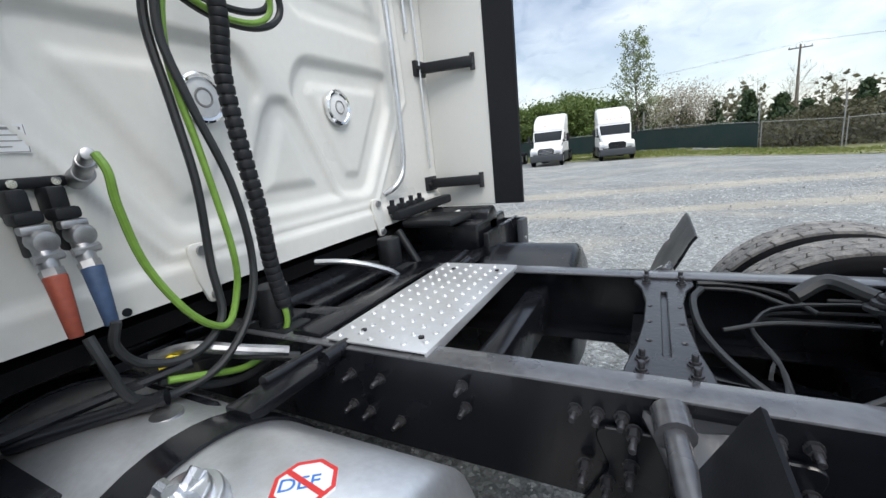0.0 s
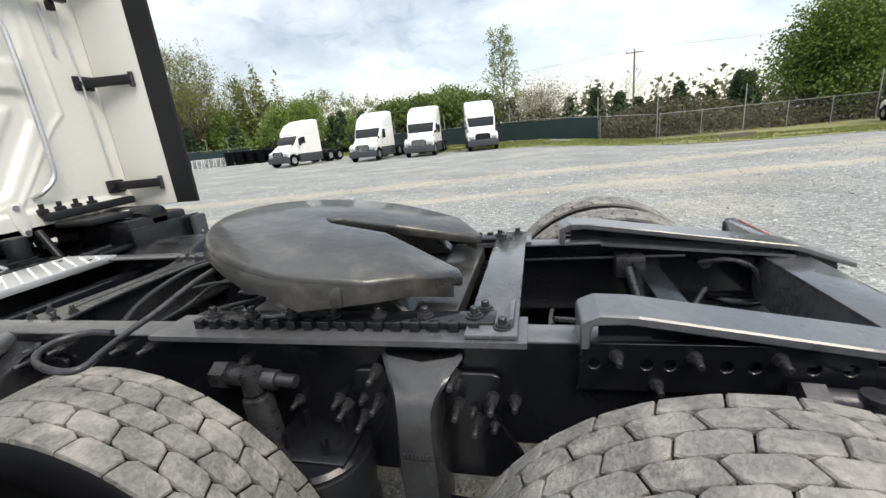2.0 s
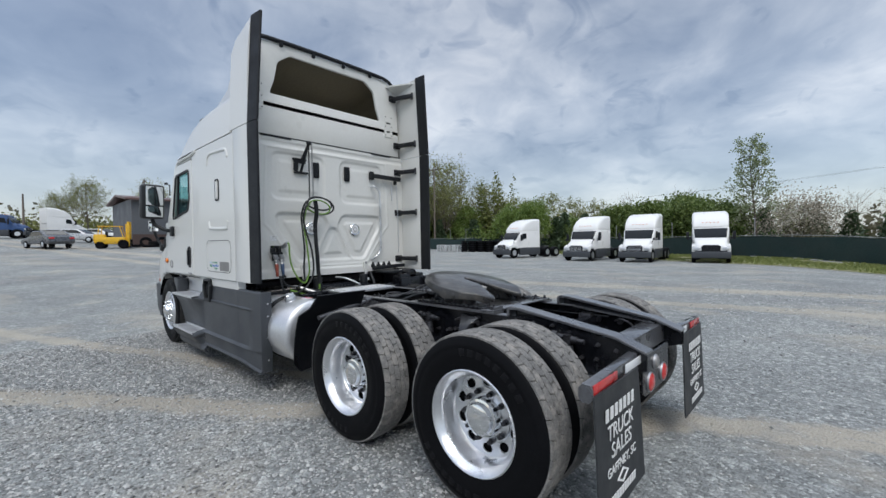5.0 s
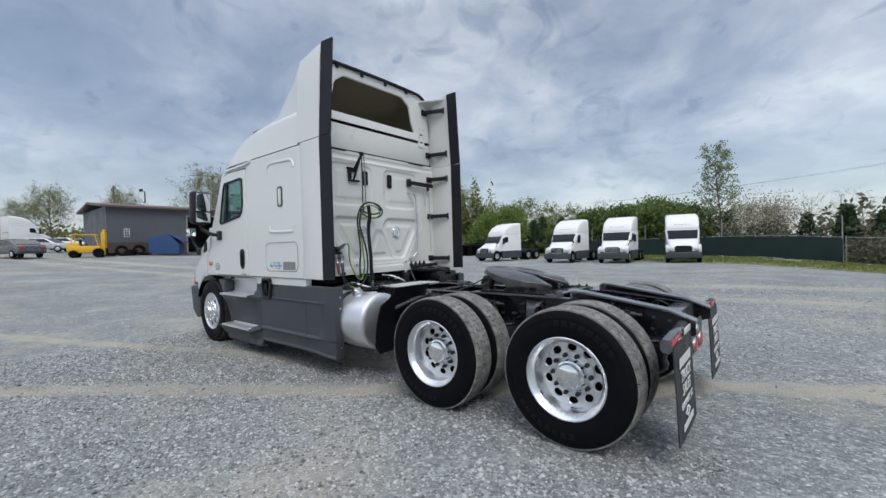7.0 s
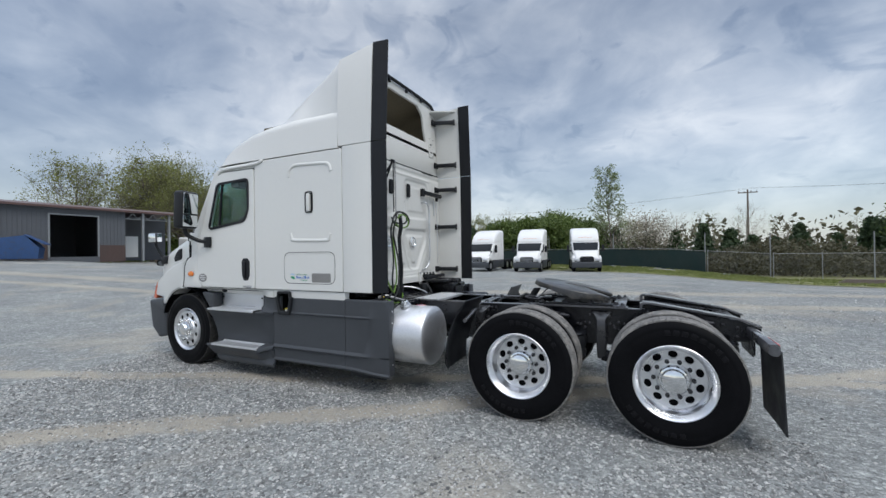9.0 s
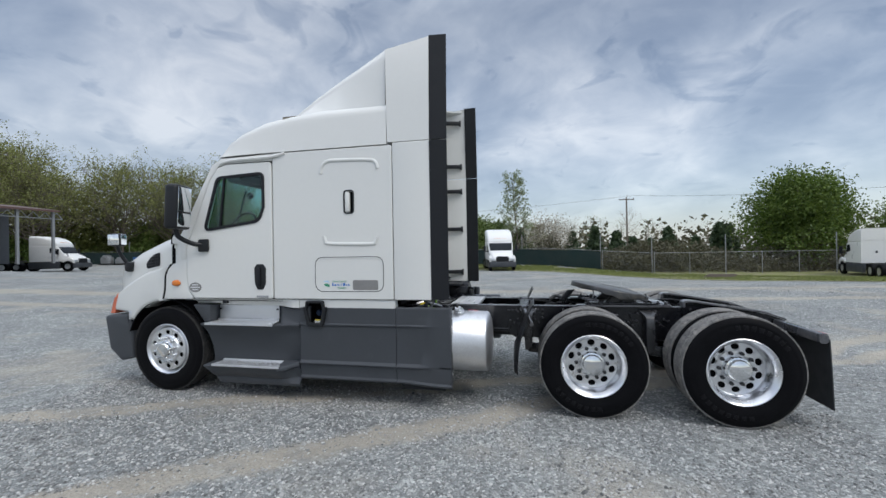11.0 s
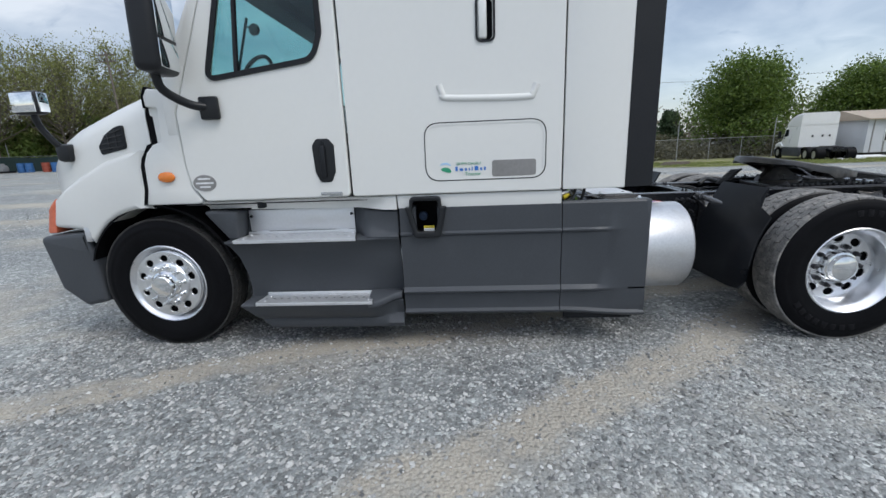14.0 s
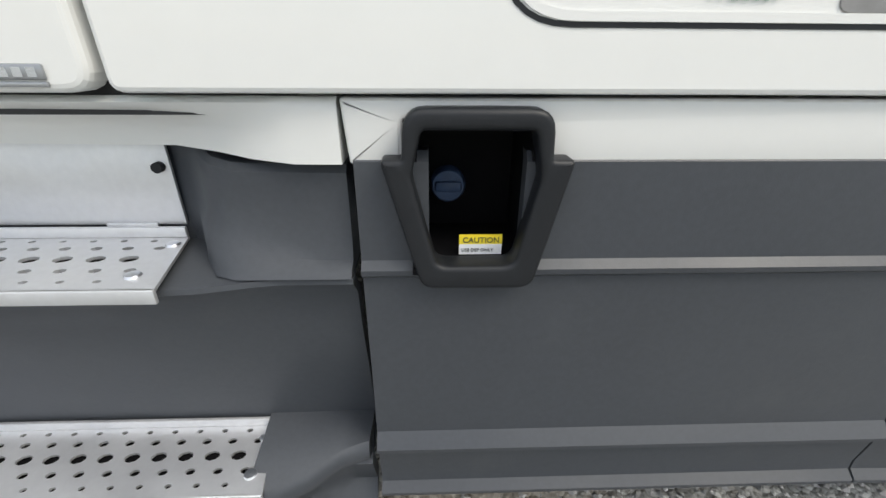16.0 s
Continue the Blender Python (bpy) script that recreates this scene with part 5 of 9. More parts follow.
# fluid filler in the side skirt
b = bmn()
outer = rounded([(-2.388, 1.118), (-2.17, 1.118), (-2.166, 1.046), (-2.132, 1.046), (-2.178, 0.826), (-2.365, 0.826), (-2.425, 1.046), (-2.392, 1.046)], [0.035, 0.035, 0.004, 0.008, 0.03, 0.03, 0.008, 0.004])
inner = rounded([(-2.362, 1.088), (-2.196, 1.088), (-2.182, 1.02), (-2.212, 0.868), (-2.34, 0.868), (-2.378, 1.02)], [0.012, 0.012, 0.05, 0.025, 0.025, 0.05])
plate(b, outer, 0.012, 0.064, holes=[inner], bevel=0.009, seg=3)
fil = part("filler_surround", b, M["dark_grey"], truck, "black moulded filler opening")
# recess lining in near-black, the opening's shade put into its colour
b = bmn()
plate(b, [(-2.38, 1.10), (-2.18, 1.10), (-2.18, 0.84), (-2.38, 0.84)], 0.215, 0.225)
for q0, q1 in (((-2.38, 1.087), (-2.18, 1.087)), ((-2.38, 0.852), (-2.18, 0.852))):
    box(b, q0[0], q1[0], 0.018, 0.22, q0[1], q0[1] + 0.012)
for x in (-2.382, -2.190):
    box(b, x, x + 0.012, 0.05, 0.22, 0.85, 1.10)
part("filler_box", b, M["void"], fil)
b = bmn()
lathe(b, [(0.001, -0.03), (0.03, -0.03), (0.034, -0.022), (0.034, 0.0)], (-2.315, 0.21, 0.955), n=20)
box(b, -2.34, -2.29, 0.172, 0.182, 0.945, 0.965, 0.004)
part("filler_cap", b, M["blue_grip"], fil, "blue filler cap")
b = bmn()
plate(b, [(-2.30, 0.886), (-2.225, 0.886), (-2.225, 0.904), (-2.30, 0.904)], 0.066, 0.0675)
cl = part("caution_label", b, M["yellow_label"], fil, "yellow and white caution label")
b = bmn()
plate(b, [(-2.30, 0.866), (-2.225, 0.866), (-2.225, 0.886), (-2.30, 0.886)], 0.066, 0.0672)
part("lower_label", b, M["sticker"], cl)
letters("caution_words", "CAUTION", 0.0142, Matrix.Translation((-2.294, 0.0655, 0.889)) @ W2, M["ink_black"], fil)
letters("caution_words", "USE DEF ONLY", 0.0085, Matrix.Translation((-2.296, 0.0655, 0.872)) @ W2, M["ink_black"], fil)

# mirrors
MT = Matrix.Translation((-3.82, -0.20, 2.205)) @ pose(0, 0, 0, 0, 3, 12)
b = bmn()
box(b, -0.10, 0.05, -0.15, 0.15, -0.255, 0.255, 0.045, 3, m=MT)
mr = pair("door_mirror", b, M["dark_grey"], truck, "tall black door mirror housing")
b = bmn()
box(b, 0.044, 0.054, -0.115, 0.115, -0.05, 0.225, 0.004, m=MT)
box(b, 0.044, 0.054, -0.115, 0.115, -0.225, -0.07, 0.004, m=MT)
o = other_side(b)
part("mirror_glass", b, M["mirror"], mr[0])
part("mirror_glass", o, M["mirror"], mr[1])
b = bmn()
tube(b, [(-3.89, -0.20, 1.97), (-3.88, -0.17, 1.87), (-3.80, -0.06, 1.79), (-3.71, YS - 0.01, 1.77)], 0.028, 10)
box(b, -3.77, -3.64, YS - 0.045, YS - 0.003, 1.69, 1.84, 0.015)
o = other_side(b)
part("mirror_arm", b, M["dark_grey"], mr[0])
part("mirror_arm", o, M["dark_grey"], mr[1])
b = bmn()
box(b, -5.15, -4.95, 0.02, 0.12, 1.785, 1.945, 0.03, 3)
hm = pair("hood_mirror", b, M["dark_grey"], truck, "small hood-mounted mirror")
b = bmn()
box(b, -5.135, -4.965, 0.014, 0.024, 1.80, 1.93, 0.002)
box(b, -4.955, -4.944, 0.035, 0.105, 1.80, 1.93, 0.003)
o = other_side(b)
part("mirror_glass", b, M["mirror"], hm[0])
part("mirror_glass", o, M["mirror"], hm[1])
b = bmn()
tube(b, [(-5.05, 0.07, 1.81), (-5.05, 0.10, 1.70), (-5.0, 0.15, 1.57), (-4.97, 0.19, 1.53)], 0.022, 10)
box(b, -5.03, -4.92, 0.13, 0.30, 1.45, 1.58, 0.03)
o = other_side(b)
part("mirror_arm", b, M["dark_grey"], hm[0])
part("mirror_arm", o, M["dark_grey"], hm[1])


# ---- chassis ----
RN, RF = 0.87, 1.73  # outer faces of the frame rails
RT, RB = 0.972, 0.705
b = bmn()
plate(b, [(-4.85, RB), (2.35, RB), (2.62, 0.72), (2.73, 0.75), (2.73, 0.835), (2.555, 0.905), (1.90, RT), (-4.85, RT)], RN, RN + 0.009)
web = pair("frame_rail", b, M["black"], truck, "black painted steel frame rail")
# top flanges paler than the webs: sky reflection put into the colour
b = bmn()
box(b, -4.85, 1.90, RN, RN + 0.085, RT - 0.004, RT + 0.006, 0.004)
pair("rail_flange", b, M["sky_lit_black"], truck, "black top flange with sky reflection in its colour")
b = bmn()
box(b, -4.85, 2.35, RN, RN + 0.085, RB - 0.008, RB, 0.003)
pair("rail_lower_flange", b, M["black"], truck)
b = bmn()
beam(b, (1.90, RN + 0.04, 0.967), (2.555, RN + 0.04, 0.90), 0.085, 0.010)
pair("rail_flange", b, M["sky_lit_black"], truck)

# rail side bolts
def bolts(points, y, d, name="bolt", r=0.0125):
    for s, yy in ((1, y), (-1, 2 * MIRROR - y)):
        b = bmn()
        bolt_at(b, (0, 0, 0), (0, s * d, 0), r)
        scatter(name, b, M["bolt"], truck, [(x, yy, z) for x, z in points])


bolts([(-0.79, 0.90), (-0.69, 0.90), (-0.44, 0.925), (-0.435, 0.865), (-0.80, 0.80), (-0.74, 0.79), (-0.64, 0.78)], RN, -1, "rail_bolt")
bolts([(-0.172, 0.918), (-0.126, 0.918), (-0.078, 0.918), (0.126, 0.928), (0.176, 0.928), (0.227, 0.926)], RN, -1, "rail_bolt")
bolts([(0.467, 0.934), (0.565, 0.936), (0.88, 0.905), (1.02, 0.79), (1.14, 0.80), (1.22, 0.82), (1.50, 0.80), (1.55, 0.76), (1.60, 0.82), (1.47, 0.88)], RN, -1, "rail_bolt")
bolts([(1.82, 0.955), (1.97, 0.955), (2.12, 0.955), (1.90, 0.89), (2.44, 0.87), (2.555, 0.85), (2.43, 0.775), (2.555, 0.765), (2.33, 0.77)], RN - 0.012, -1, "rail_bolt", 0.0125)

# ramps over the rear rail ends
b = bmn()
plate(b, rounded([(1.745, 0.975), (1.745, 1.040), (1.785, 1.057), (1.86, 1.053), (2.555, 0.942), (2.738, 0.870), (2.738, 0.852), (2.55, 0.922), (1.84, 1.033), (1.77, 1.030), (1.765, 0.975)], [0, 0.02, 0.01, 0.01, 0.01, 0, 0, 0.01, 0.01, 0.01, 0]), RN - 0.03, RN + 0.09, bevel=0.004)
pair("frame_ramp", b, M["sky_lit_black"], truck, "sloping steel frame-end ramp with sky reflection in its colour")
b = bmn()
plate(b, [(1.74, 0.87), (2.28, 0.87), (2.28, 0.985), (1.75, 0.985)], RN - 0.016, RN - 0.002, holes=[circle(x, 0.935, 0.012, 10) for x in (1.775, 1.88, 1.925, 2.03, 2.08, 2.18, 2.24)], bevel=0.002)
plate(b, [(1.79, 0.975), (2.50, 0.915), (2.50, 0.935), (1.87, 1.034), (1.79, 1.030)], RN + 0.03, RN + 0.038)
pair("ramp_bracket", b, M["black"], truck)
b = bmn()
plate(b, [(2.28, 0.725), (2.60, 0.725), (2.735, 0.755), (2.735, 0.85), (2.555, 0.918), (2.28, 0.945)], RN - 0.012, RN - 0.002, bevel=0.002)
pair("rail_end_plate", b, M["black"], truck)

# cross members
b = bmn()
box(b, 2.46, 2.60, RN + 0.01, RF - 0.01, 0.885, 0.897, 0.003)
box(b, 2.46, 2.468, RN + 0.01, RF - 0.01, 0.72, 0.89)
box(b, 2.594, 2.60, RN + 0.01, RF - 0.01, 0.76, 0.89)
part("rear_crossmember", b, M["sky_lit_black"], truck, "grey-black rear cross member")
b = bmn()
plate(b, rounded([(0.90, 0.82), (1.46, 0.82), (1.46, 0.60), (1.40, 0.565), (0.96, 0.565), (0.90, 0.60)], 0.02), 2.685, 2.697, "yz", bevel=0.004)
tlb = part("tail_lamp_panel", b, M["black"], truck)
for y, z, lens, word in ((1.04, 0.64, "red_lens", "round red tail lamp"), (1.32, 0.64, "red_lens", "round red tail lamp"), (1.15, 0.745, "silver_label", "clear reversing lamp")):
    r = 0.058 if lens == "red_lens" else 0.042
    b = bmn()
    lathe(b, [(0.001, 0.022), (r * 0.7, 0.02), (r * 0.96, 0.010), (r, 0.0)], (2.697, y, z), "x", 24)
    tl = part("tail_lamp", b, M[lens], tlb, word)
    b = bmn()
    lathe(b, [(r, 0.0), (r, 0.010), (r + 0.004, 0.012), (r + 0.007, 0.0)], (2.697, y, z), "x", 28)
    part("bezel", b, M["steel"], tl)
# waisted cast member behind the deck plate
b = bmn()
half_w = [(RN + 0.03, 0.095), (1.00, 0.088), (1.10, 0.070), (1.25, 0.055), (1.42, 0.052), (1.54, 0.066), (1.61, 0.092), (RF - 0.03, 0.092)]
wst = [(0.008 + w, y) for y, w in half_w] + [(0.008 - w, y) for y, w in half_w[::-1]]
slot = rounded([(0.0, 1.06), (0.016, 1.06), (0.016, 1.52), (0.0, 1.52)], 0.007)
plate(b, rounded(wst, 0.03, 3), 0.955, 0.968, "xy", holes=[slot] + [circle(x, y, 0.006, 8) for x in (-0.032, 0.048) for y in (1.14, 1.26, 1.38)], bevel=0.003)
box(b, -0.012, 0.028, RN + 0.02, RF - 0.02, 0.80, 0.955)
box(b, -0.09, 0.105, RN + 0.02, RF - 0.02, 0.79, 0.80)
wm = part("waisted_crossmember", b, M["satin_black"], truck, "waisted cast steel cross member")
b = bmn()
bolt_at(b, (0, 0, 0), (0, 0, 1), 0.0125, 0.014)
scatter("bolt", b, M["bolt"], wm, [(x, y, 0.968) for x in (-0.045, 0.062) for y in (0.975, 1.035, 1.60, 1.655)])
for x in (-1.05, -0.45, 0.62, 1.30, 2.05):
    b = bmn()
    box(b, x - 0.04, x + 0.04, RN + 0.01, RF - 0.01, 0.74, 0.90, 0.006)
    part("crossmember", b, M["black"], truck)

# deck plate with raised buttons
b = bmn()
box(b, -0.885, -0.545, 0.885, 1.695, 0.984, 0.990, 0.002)
box(b, -0.550, -0.543, 0.885, 1.695, 0.958, 0.990, 0.002)
box(b, -0.887, -0.880, 0.885, 1.695, 0.958, 0.990, 0.002)
deck = part("deck_plate", b, M["alu_white"], truck, "aluminium tread deck plate with raised buttons")
b = bmn()
for i in range(6):
    for j in range(14):
        x, y = -0.855 + i * 0.056, 0.915 + j * 0.057 + (0.0285 if i % 2 else 0)
        if y < 1.675:
            lathe(b, [(0.0105, 0), (0.0085, 0.0038), (0.005, 0.0045), (0.004, 0.0025)], (x, y, 0.990), "z", 10)
part("button", b, M["alu_white"], deck, kind="stuff")
b = bmn()
rod(b, (0, 0, 0.99), (0, 0, 0.995), 0.009, n=10)
scatter("rivet", b, M["dark_grey"], deck, [(x, y, 0) for x in (-0.80, -0.60) for y in (0.96, 1.60)])

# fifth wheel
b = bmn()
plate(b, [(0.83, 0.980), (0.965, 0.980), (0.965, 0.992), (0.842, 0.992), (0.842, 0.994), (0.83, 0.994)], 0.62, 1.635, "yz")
pair("slide_plate", b, M["sky_lit_black"], truck, "black fifth-wheel mounting angle")
# tie plate greyed by the same painted sky reflection
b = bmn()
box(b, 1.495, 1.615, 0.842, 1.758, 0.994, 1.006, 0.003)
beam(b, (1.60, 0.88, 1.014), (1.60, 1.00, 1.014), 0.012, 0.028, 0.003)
part("rear_tie_plate", b, M["sky_lit_black"], truck, "fifth-wheel tie plate with sky reflection in its grey")
for y in (0.925, 1.675):
    b = bmn()
    box(b, 0.72, 1.56, y - 0.034, y + 0.034, 0.992, 1.012, 0.004)
    rack = part("slide_rack", b, M["black"], truck, "toothed fifth-wheel slide rack")
    b = bmn()
    box(b, -0.013, 0.013, -0.009, 0.009, 0.0, 0.026, 0.003)
    scatter("rack_tooth", b, M["black"], rack, [(0.745 + k * 0.048, y - 0.040 if y < 1.3 else y + 0.040, 0.992) for k in range(17)])
    b = bmn()
    bolt_at(b, (0, 0, 0), (0, 0, 1), 0.017, 0.012)
    scatter("bolt", b, M["bolt"], rack, [(0.76 + k * 0.125, y, 1.012) for k in range(7)] + [(1.58, y - 0.045 if y < 1.3 else y + 0.045, 1.006), (1.53, y + (0.5 if y < 1.3 else -0.5) * 0.1, 1.006)])
b = bmn()
box(b, 0.80, 1.45, 0.98, 1.62, 0.93, 0.985, 0.01)
for y in (1.02, 1.58):
    plate(b, rounded([(0.92, 0.98), (1.34, 0.98), (1.22, 1.09), (1.17, 1.13), (1.09, 1.13), (1.04, 1.09)], [0.01, 0.01, 0.03, 0.03, 0.03, 0.03]), y - 0.04, y + 0.04, bevel=0.008)
part("pivot_base", b, M["grease"], truck, "greasy cast pivot base")
b = bmn()
half = [(1.445, 1.06), (1.36, 0.965), (1.25, 0.892), (1.10, 0.850)]
front = [(1.05 - 0.45 * math.sin(a), 1.30 - 0.455 * math.cos(a)) for a in np.linspace(0.05, math.pi - 0.05, 18)]
farh = [(1.10, 1.750), (1.25, 1.708), (1.36, 1.635), (1.445, 1.54)]
throat = [(1.468, 1.515), (1.452, 1.48), (1.18, 1.350), (0.98, 1.335), (0.94, 1.30), (0.98, 1.265), (1.18, 1.250), (1.452, 1.12), (1.468, 1.085)]
plate(b, rounded(half + front + farh + throat, 0.012, 2), 1.128, 1.166, "xy", bevel=0.012, seg=3)
skirt = half + front + farh


def drop(x):
    """Lower edge of the plate's rim: shallow in front and at the horns, deep beside the pivots."""
    return 1.098 - 0.046 * math.exp(-((x - 1.12) / 0.14) ** 2) - 0.016 * math.exp(-((x - 0.66) / 0.1) ** 2)


loft(b, [[(ax, ay, 1.152), (ax + (1.07 - ax) * 0.03, ay + (1.3 - ay) * 0.03, 1.150), (ax + (1.07 - ax) * 0.07, ay + (1.3 - ay) * 0.07, drop(ax)), (ax - (1.07 - ax) * 0.012, ay - (1.3 - ay) * 0.012, drop(ax) + 0.004 + 0.010 * math.sin(ax * 31 + ay * 23)), (ax - (1.07 - ax) * 0.012, ay - (1.3 - ay) * 0.012, 1.11)] for ax, ay in skirt])
tilt = Matrix.Translation((1.12, 0, 1.13)) @ pose(0, 0, 0, 0, 11.0, 0) @ Matrix.Translation((-1.12, 0, -1.13))
for v in b.verts:
    if v.co.x > 1.2:
        v.co.z -= 0.038 * ((v.co.x - 1.2) / 0.26) ** 2
    out = math.hypot(v.co.x - 1.05, v.co.y - 1.3)
    if out > 0.33 and v.co.z > 1.12:
        v.co.z -= 0.020 * ((out - 0.33) / 0.12) ** 2 * (v.co.x < 1.3)
b.transform(tilt)
fw = part("fifth_wheel", b, M["grease"], truck, "greasy black fifth-wheel coupling plate, tilted to the rear", angle=50)
for y in (0.90, 1.70):
    b = bmn()
    box(b, 1.06, 1.20, y - 0.035, y + 0.035, 1.055, 1.115, 0.015)
    lathe(b, [(0.001, 0.015), (0.02, 0.013), (0.024, 0.0)], (1.13, y, 1.115), "z", 14)
    part("pivot_lug", b, M["grease"], fw)
# release handle
b = bmn()
tube(b, [(0.83, 1.10, 1.17), (0.808, 0.88, 1.148), (0.785, 0.74, 1.108), (0.775, 0.67, 1.092), (0.795, 0.60, 1.088), (0.812, 0.55, 1.085), (0.785, 0.530, 1.085), (0.71, 0.540, 1.09), (0.662, 0.570, 1.095), (0.655, 0.615, 1.10), (0.69, 0.655, 1.10), (0.742, 0.665, 1.095)], 0.0072, 10)
part("release_handle", b, M["bolt"], fw, "bent steel release handle")

# suspension hangers, air bags, shock absorbers, axles
def suspension(xa, hx, bx):
    b = bmn()
    rod(b, (xa, 0.30, 0.48), (xa, 2.30, 0.48), 0.075, n=20)
    lathe(b, [(0.08, -0.30), (0.16, -0.18), (0.21, 0.0), (0.16, 0.18), (0.08, 0.30)], (xa, MIRROR, 0.48), "y", 28)
    lathe(b, [(0.001, 0.0), (0.12, 0.0), (0.17, 0.06), (0.19, 0.16)], (xa + 0.20, MIRROR, 0.49), "x", 24, sign=-1)
    part("axle_housing", b, M["black"], truck, "black drive axle housing")
    b = bmn()
    rows = []
    for z, w, y in ((0.935, 0.098, 0.850), (0.925, 0.100, 0.842), (0.905, 0.078, 0.806), (0.885, 0.056, 0.772), (0.860, 0.047, 0.752), (0.80, 0.046, 0.742), (0.70, 0.050, 0.736), (0.58, 0.046, 0.742), (0.47, 0.040, 0.76)):
        dip = 0.014 * (w > 0.07)
        rows.append([(hx - w, y + 0.012, z + dip), (hx - w * 0.82, y, z + dip * 0.6), (hx, y - 0.002, z - dip * 0.4), (hx + w * 0.82, y, z + dip * 0.6), (hx + w, y + 0.012, z + dip), (hx + w, 0.862, z), (hx - w, 0.862, z)])
    loft(b, rows)
    hangers = pair("suspension_hanger", b, M["satin_black"], truck, "flared cast suspension hanger", angle=50)
    b = bmn()
    for k in range(7):
        box(b, hx - 0.030 + k * 0.0088, hx - 0.0245 + k * 0.0088, 0.7335, 0.740, 0.752, 0.763)
    box(b, hx - 0.032, hx + 0.032, 0.7335, 0.740, 0.744, 0.7465)
    o = other_side(b)
    part("cast_mark", b, M["satin_black"], hangers[0], kind="stuff")
    part("cast_mark", o, M["satin_black"], hangers[1], kind="stuff")
    b = bmn()
    plate(b, rounded([(hx - 0.20, 0.90), (hx + 0.20, 0.90), (hx + 0.16, 0.80), (hx + 0.24, 0.66), (hx + 0.16, 0.60), (hx - 0.16, 0.60), (hx - 0.24, 0.66), (hx - 0.16, 0.80)], 0.03), RN - 0.018, RN - 0.004, bevel=0.003)
    pair("hanger_plate", b, M["black"], truck)
    spots = ((-0.21, 0.80), (-0.165, 0.77), (-0.12, 0.82), (0.082, 0.82), (0.125, 0.78), (0.165, 0.84), (-0.115, 0.905), (0.078, 0.90))
    for s, yy in ((1, RN - 0.018), (-1, 2 * MIRROR - RN + 0.018)):
        b = bmn()
        bolt_at(b, (0, 0, 0), (0, -s, 0.0), 0.0125, 0.052)
        scatter("hanger_bolt", b, M["bolt"], truck, [(hx + dx, yy, dz) for dx, dz in spots])
    b = bmn()
    beam(b, (hx, 0.80, 0.50), (bx, 0.80, 0.40), 0.09, 0.10, 0.01)
    pair("trailing_arm", b, M["black"], truck)
    b = bmn()
    prof = [(0.001, 0.0), (0.10, 0.0), (0.125, 0.02), (0.135, 0.06), (0.120, 0.10), (0.132, 0.14), (0.136, 0.20), (0.13, 0.235), (0.10, 0.25), (0.001, 0.25)]
    lathe(b, prof, (bx, 0.80, 0.455), "z", 28)
    bags = pair("air_bag", b, M["dark_grey"], truck, "black rubber air spring")
    b = bmn()
    lathe(b, [(0.001, 0.012), (0.125, 0.010), (0.135, 0.0), (0.128, -0.012)], (bx, 0.80, 0.712), "z", 28)
    box(b, bx - 0.11, bx + 0.11, 0.72, 0.90, 0.72, 0.73, 0.003)
    for dx, dy in ((-0.06, -0.04), (0.05, -0.05), (0.06, 0.03), (-0.05, 0.04)):
        rod(b, (bx + dx, 0.80 + dy, 0.73), (bx + dx, 0.80 + dy, 0.775), 0.009, n=8)
    pair("air_bag_plate", b, M["black"], truck)
    b = bmn()
    rod(b, (xa + 0.26, 0.80, 0.85), (xa + 0.30, 0.79, 0.46), 0.038, n=16, bevel=0.006)
    rod(b, (xa + 0.255, 0.80, 0.86), (xa + 0.258, 0.80, 0.92), 0.028, n=12)
    rod(b, (xa + 0.17, 0.815, 0.895), (xa + 0.32, 0.815, 0.885), 0.026, n=14, bevel=0.004)
    rod(b, (xa + 0.14, 0.815, 0.896), (xa + 0.18, 0.815, 0.894), 0.036, n=6)
    rod(b, (xa + 0.31, 0.815, 0.886), (xa + 0.37, 0.815, 0.883), 0.017, n=10)
    pair("shock_absorber", b, M["bolt"], truck, "black shock absorber with steel eye")


suspension(0.69, 0.06, 1.10)
suspension(1.995, 1.385, 2.42)

# rear mud flap arms and flaps
b = bmn()
beam(b, (2.652, 0.87, 0.820), (2.664, 0.155, 0.806), 0.062, 0.088, 0.014)
plate(b, rounded([(2.628, 0.83), (2.645, 0.852), (2.685, 0.852), (2.70, 0.83), (2.70, 0.785), (2.685, 0.762), (2.645, 0.762), (2.628, 0.785)], 0.004), 0.148, 0.158)
arms = pair("flap_arm", b, M["sky_lit_black"], truck, "black box-section mud flap arm")
for name, y0, y1, mat, lab in (("red_reflector", 0.165, 0.475, "red_lens", "red reflective tape"), ("white_reflector", 0.60, 0.86, "white_tape", "white reflective tape")):
    b = bmn()
    box(b, 2.694, 2.699, y0, y1, 0.800, 0.848, 0.001)
    o = other_side(b)
    part(name, b, M[mat], arms[0], lab)
    part(name, o, M[mat], arms[1], lab)
b = bmn()
rows = []
for k in range(9):
    z = 0.80 - 0.635 * k / 8
    xo = 2.700 + 0.012 * math.sin(k / 8 * 2.6) + 0.02 * (k / 8) ** 3
    inner = 0.775 + 0.03 * k / 8
    rows.append([(xo, 0.145, z), (xo + 0.004, 0.46, z), (xo, inner, z), (xo + 0.009, inner, z), (xo + 0.013, 0.46, z), (xo + 0.009, 0.145, z)])
loft(b, rows)
flaps = pair("mud_flap", b, M["flap"], truck, "black rubber mud flap with white printed words")
RZ90 = pose(0, 0, 0, 90, 0, 90)


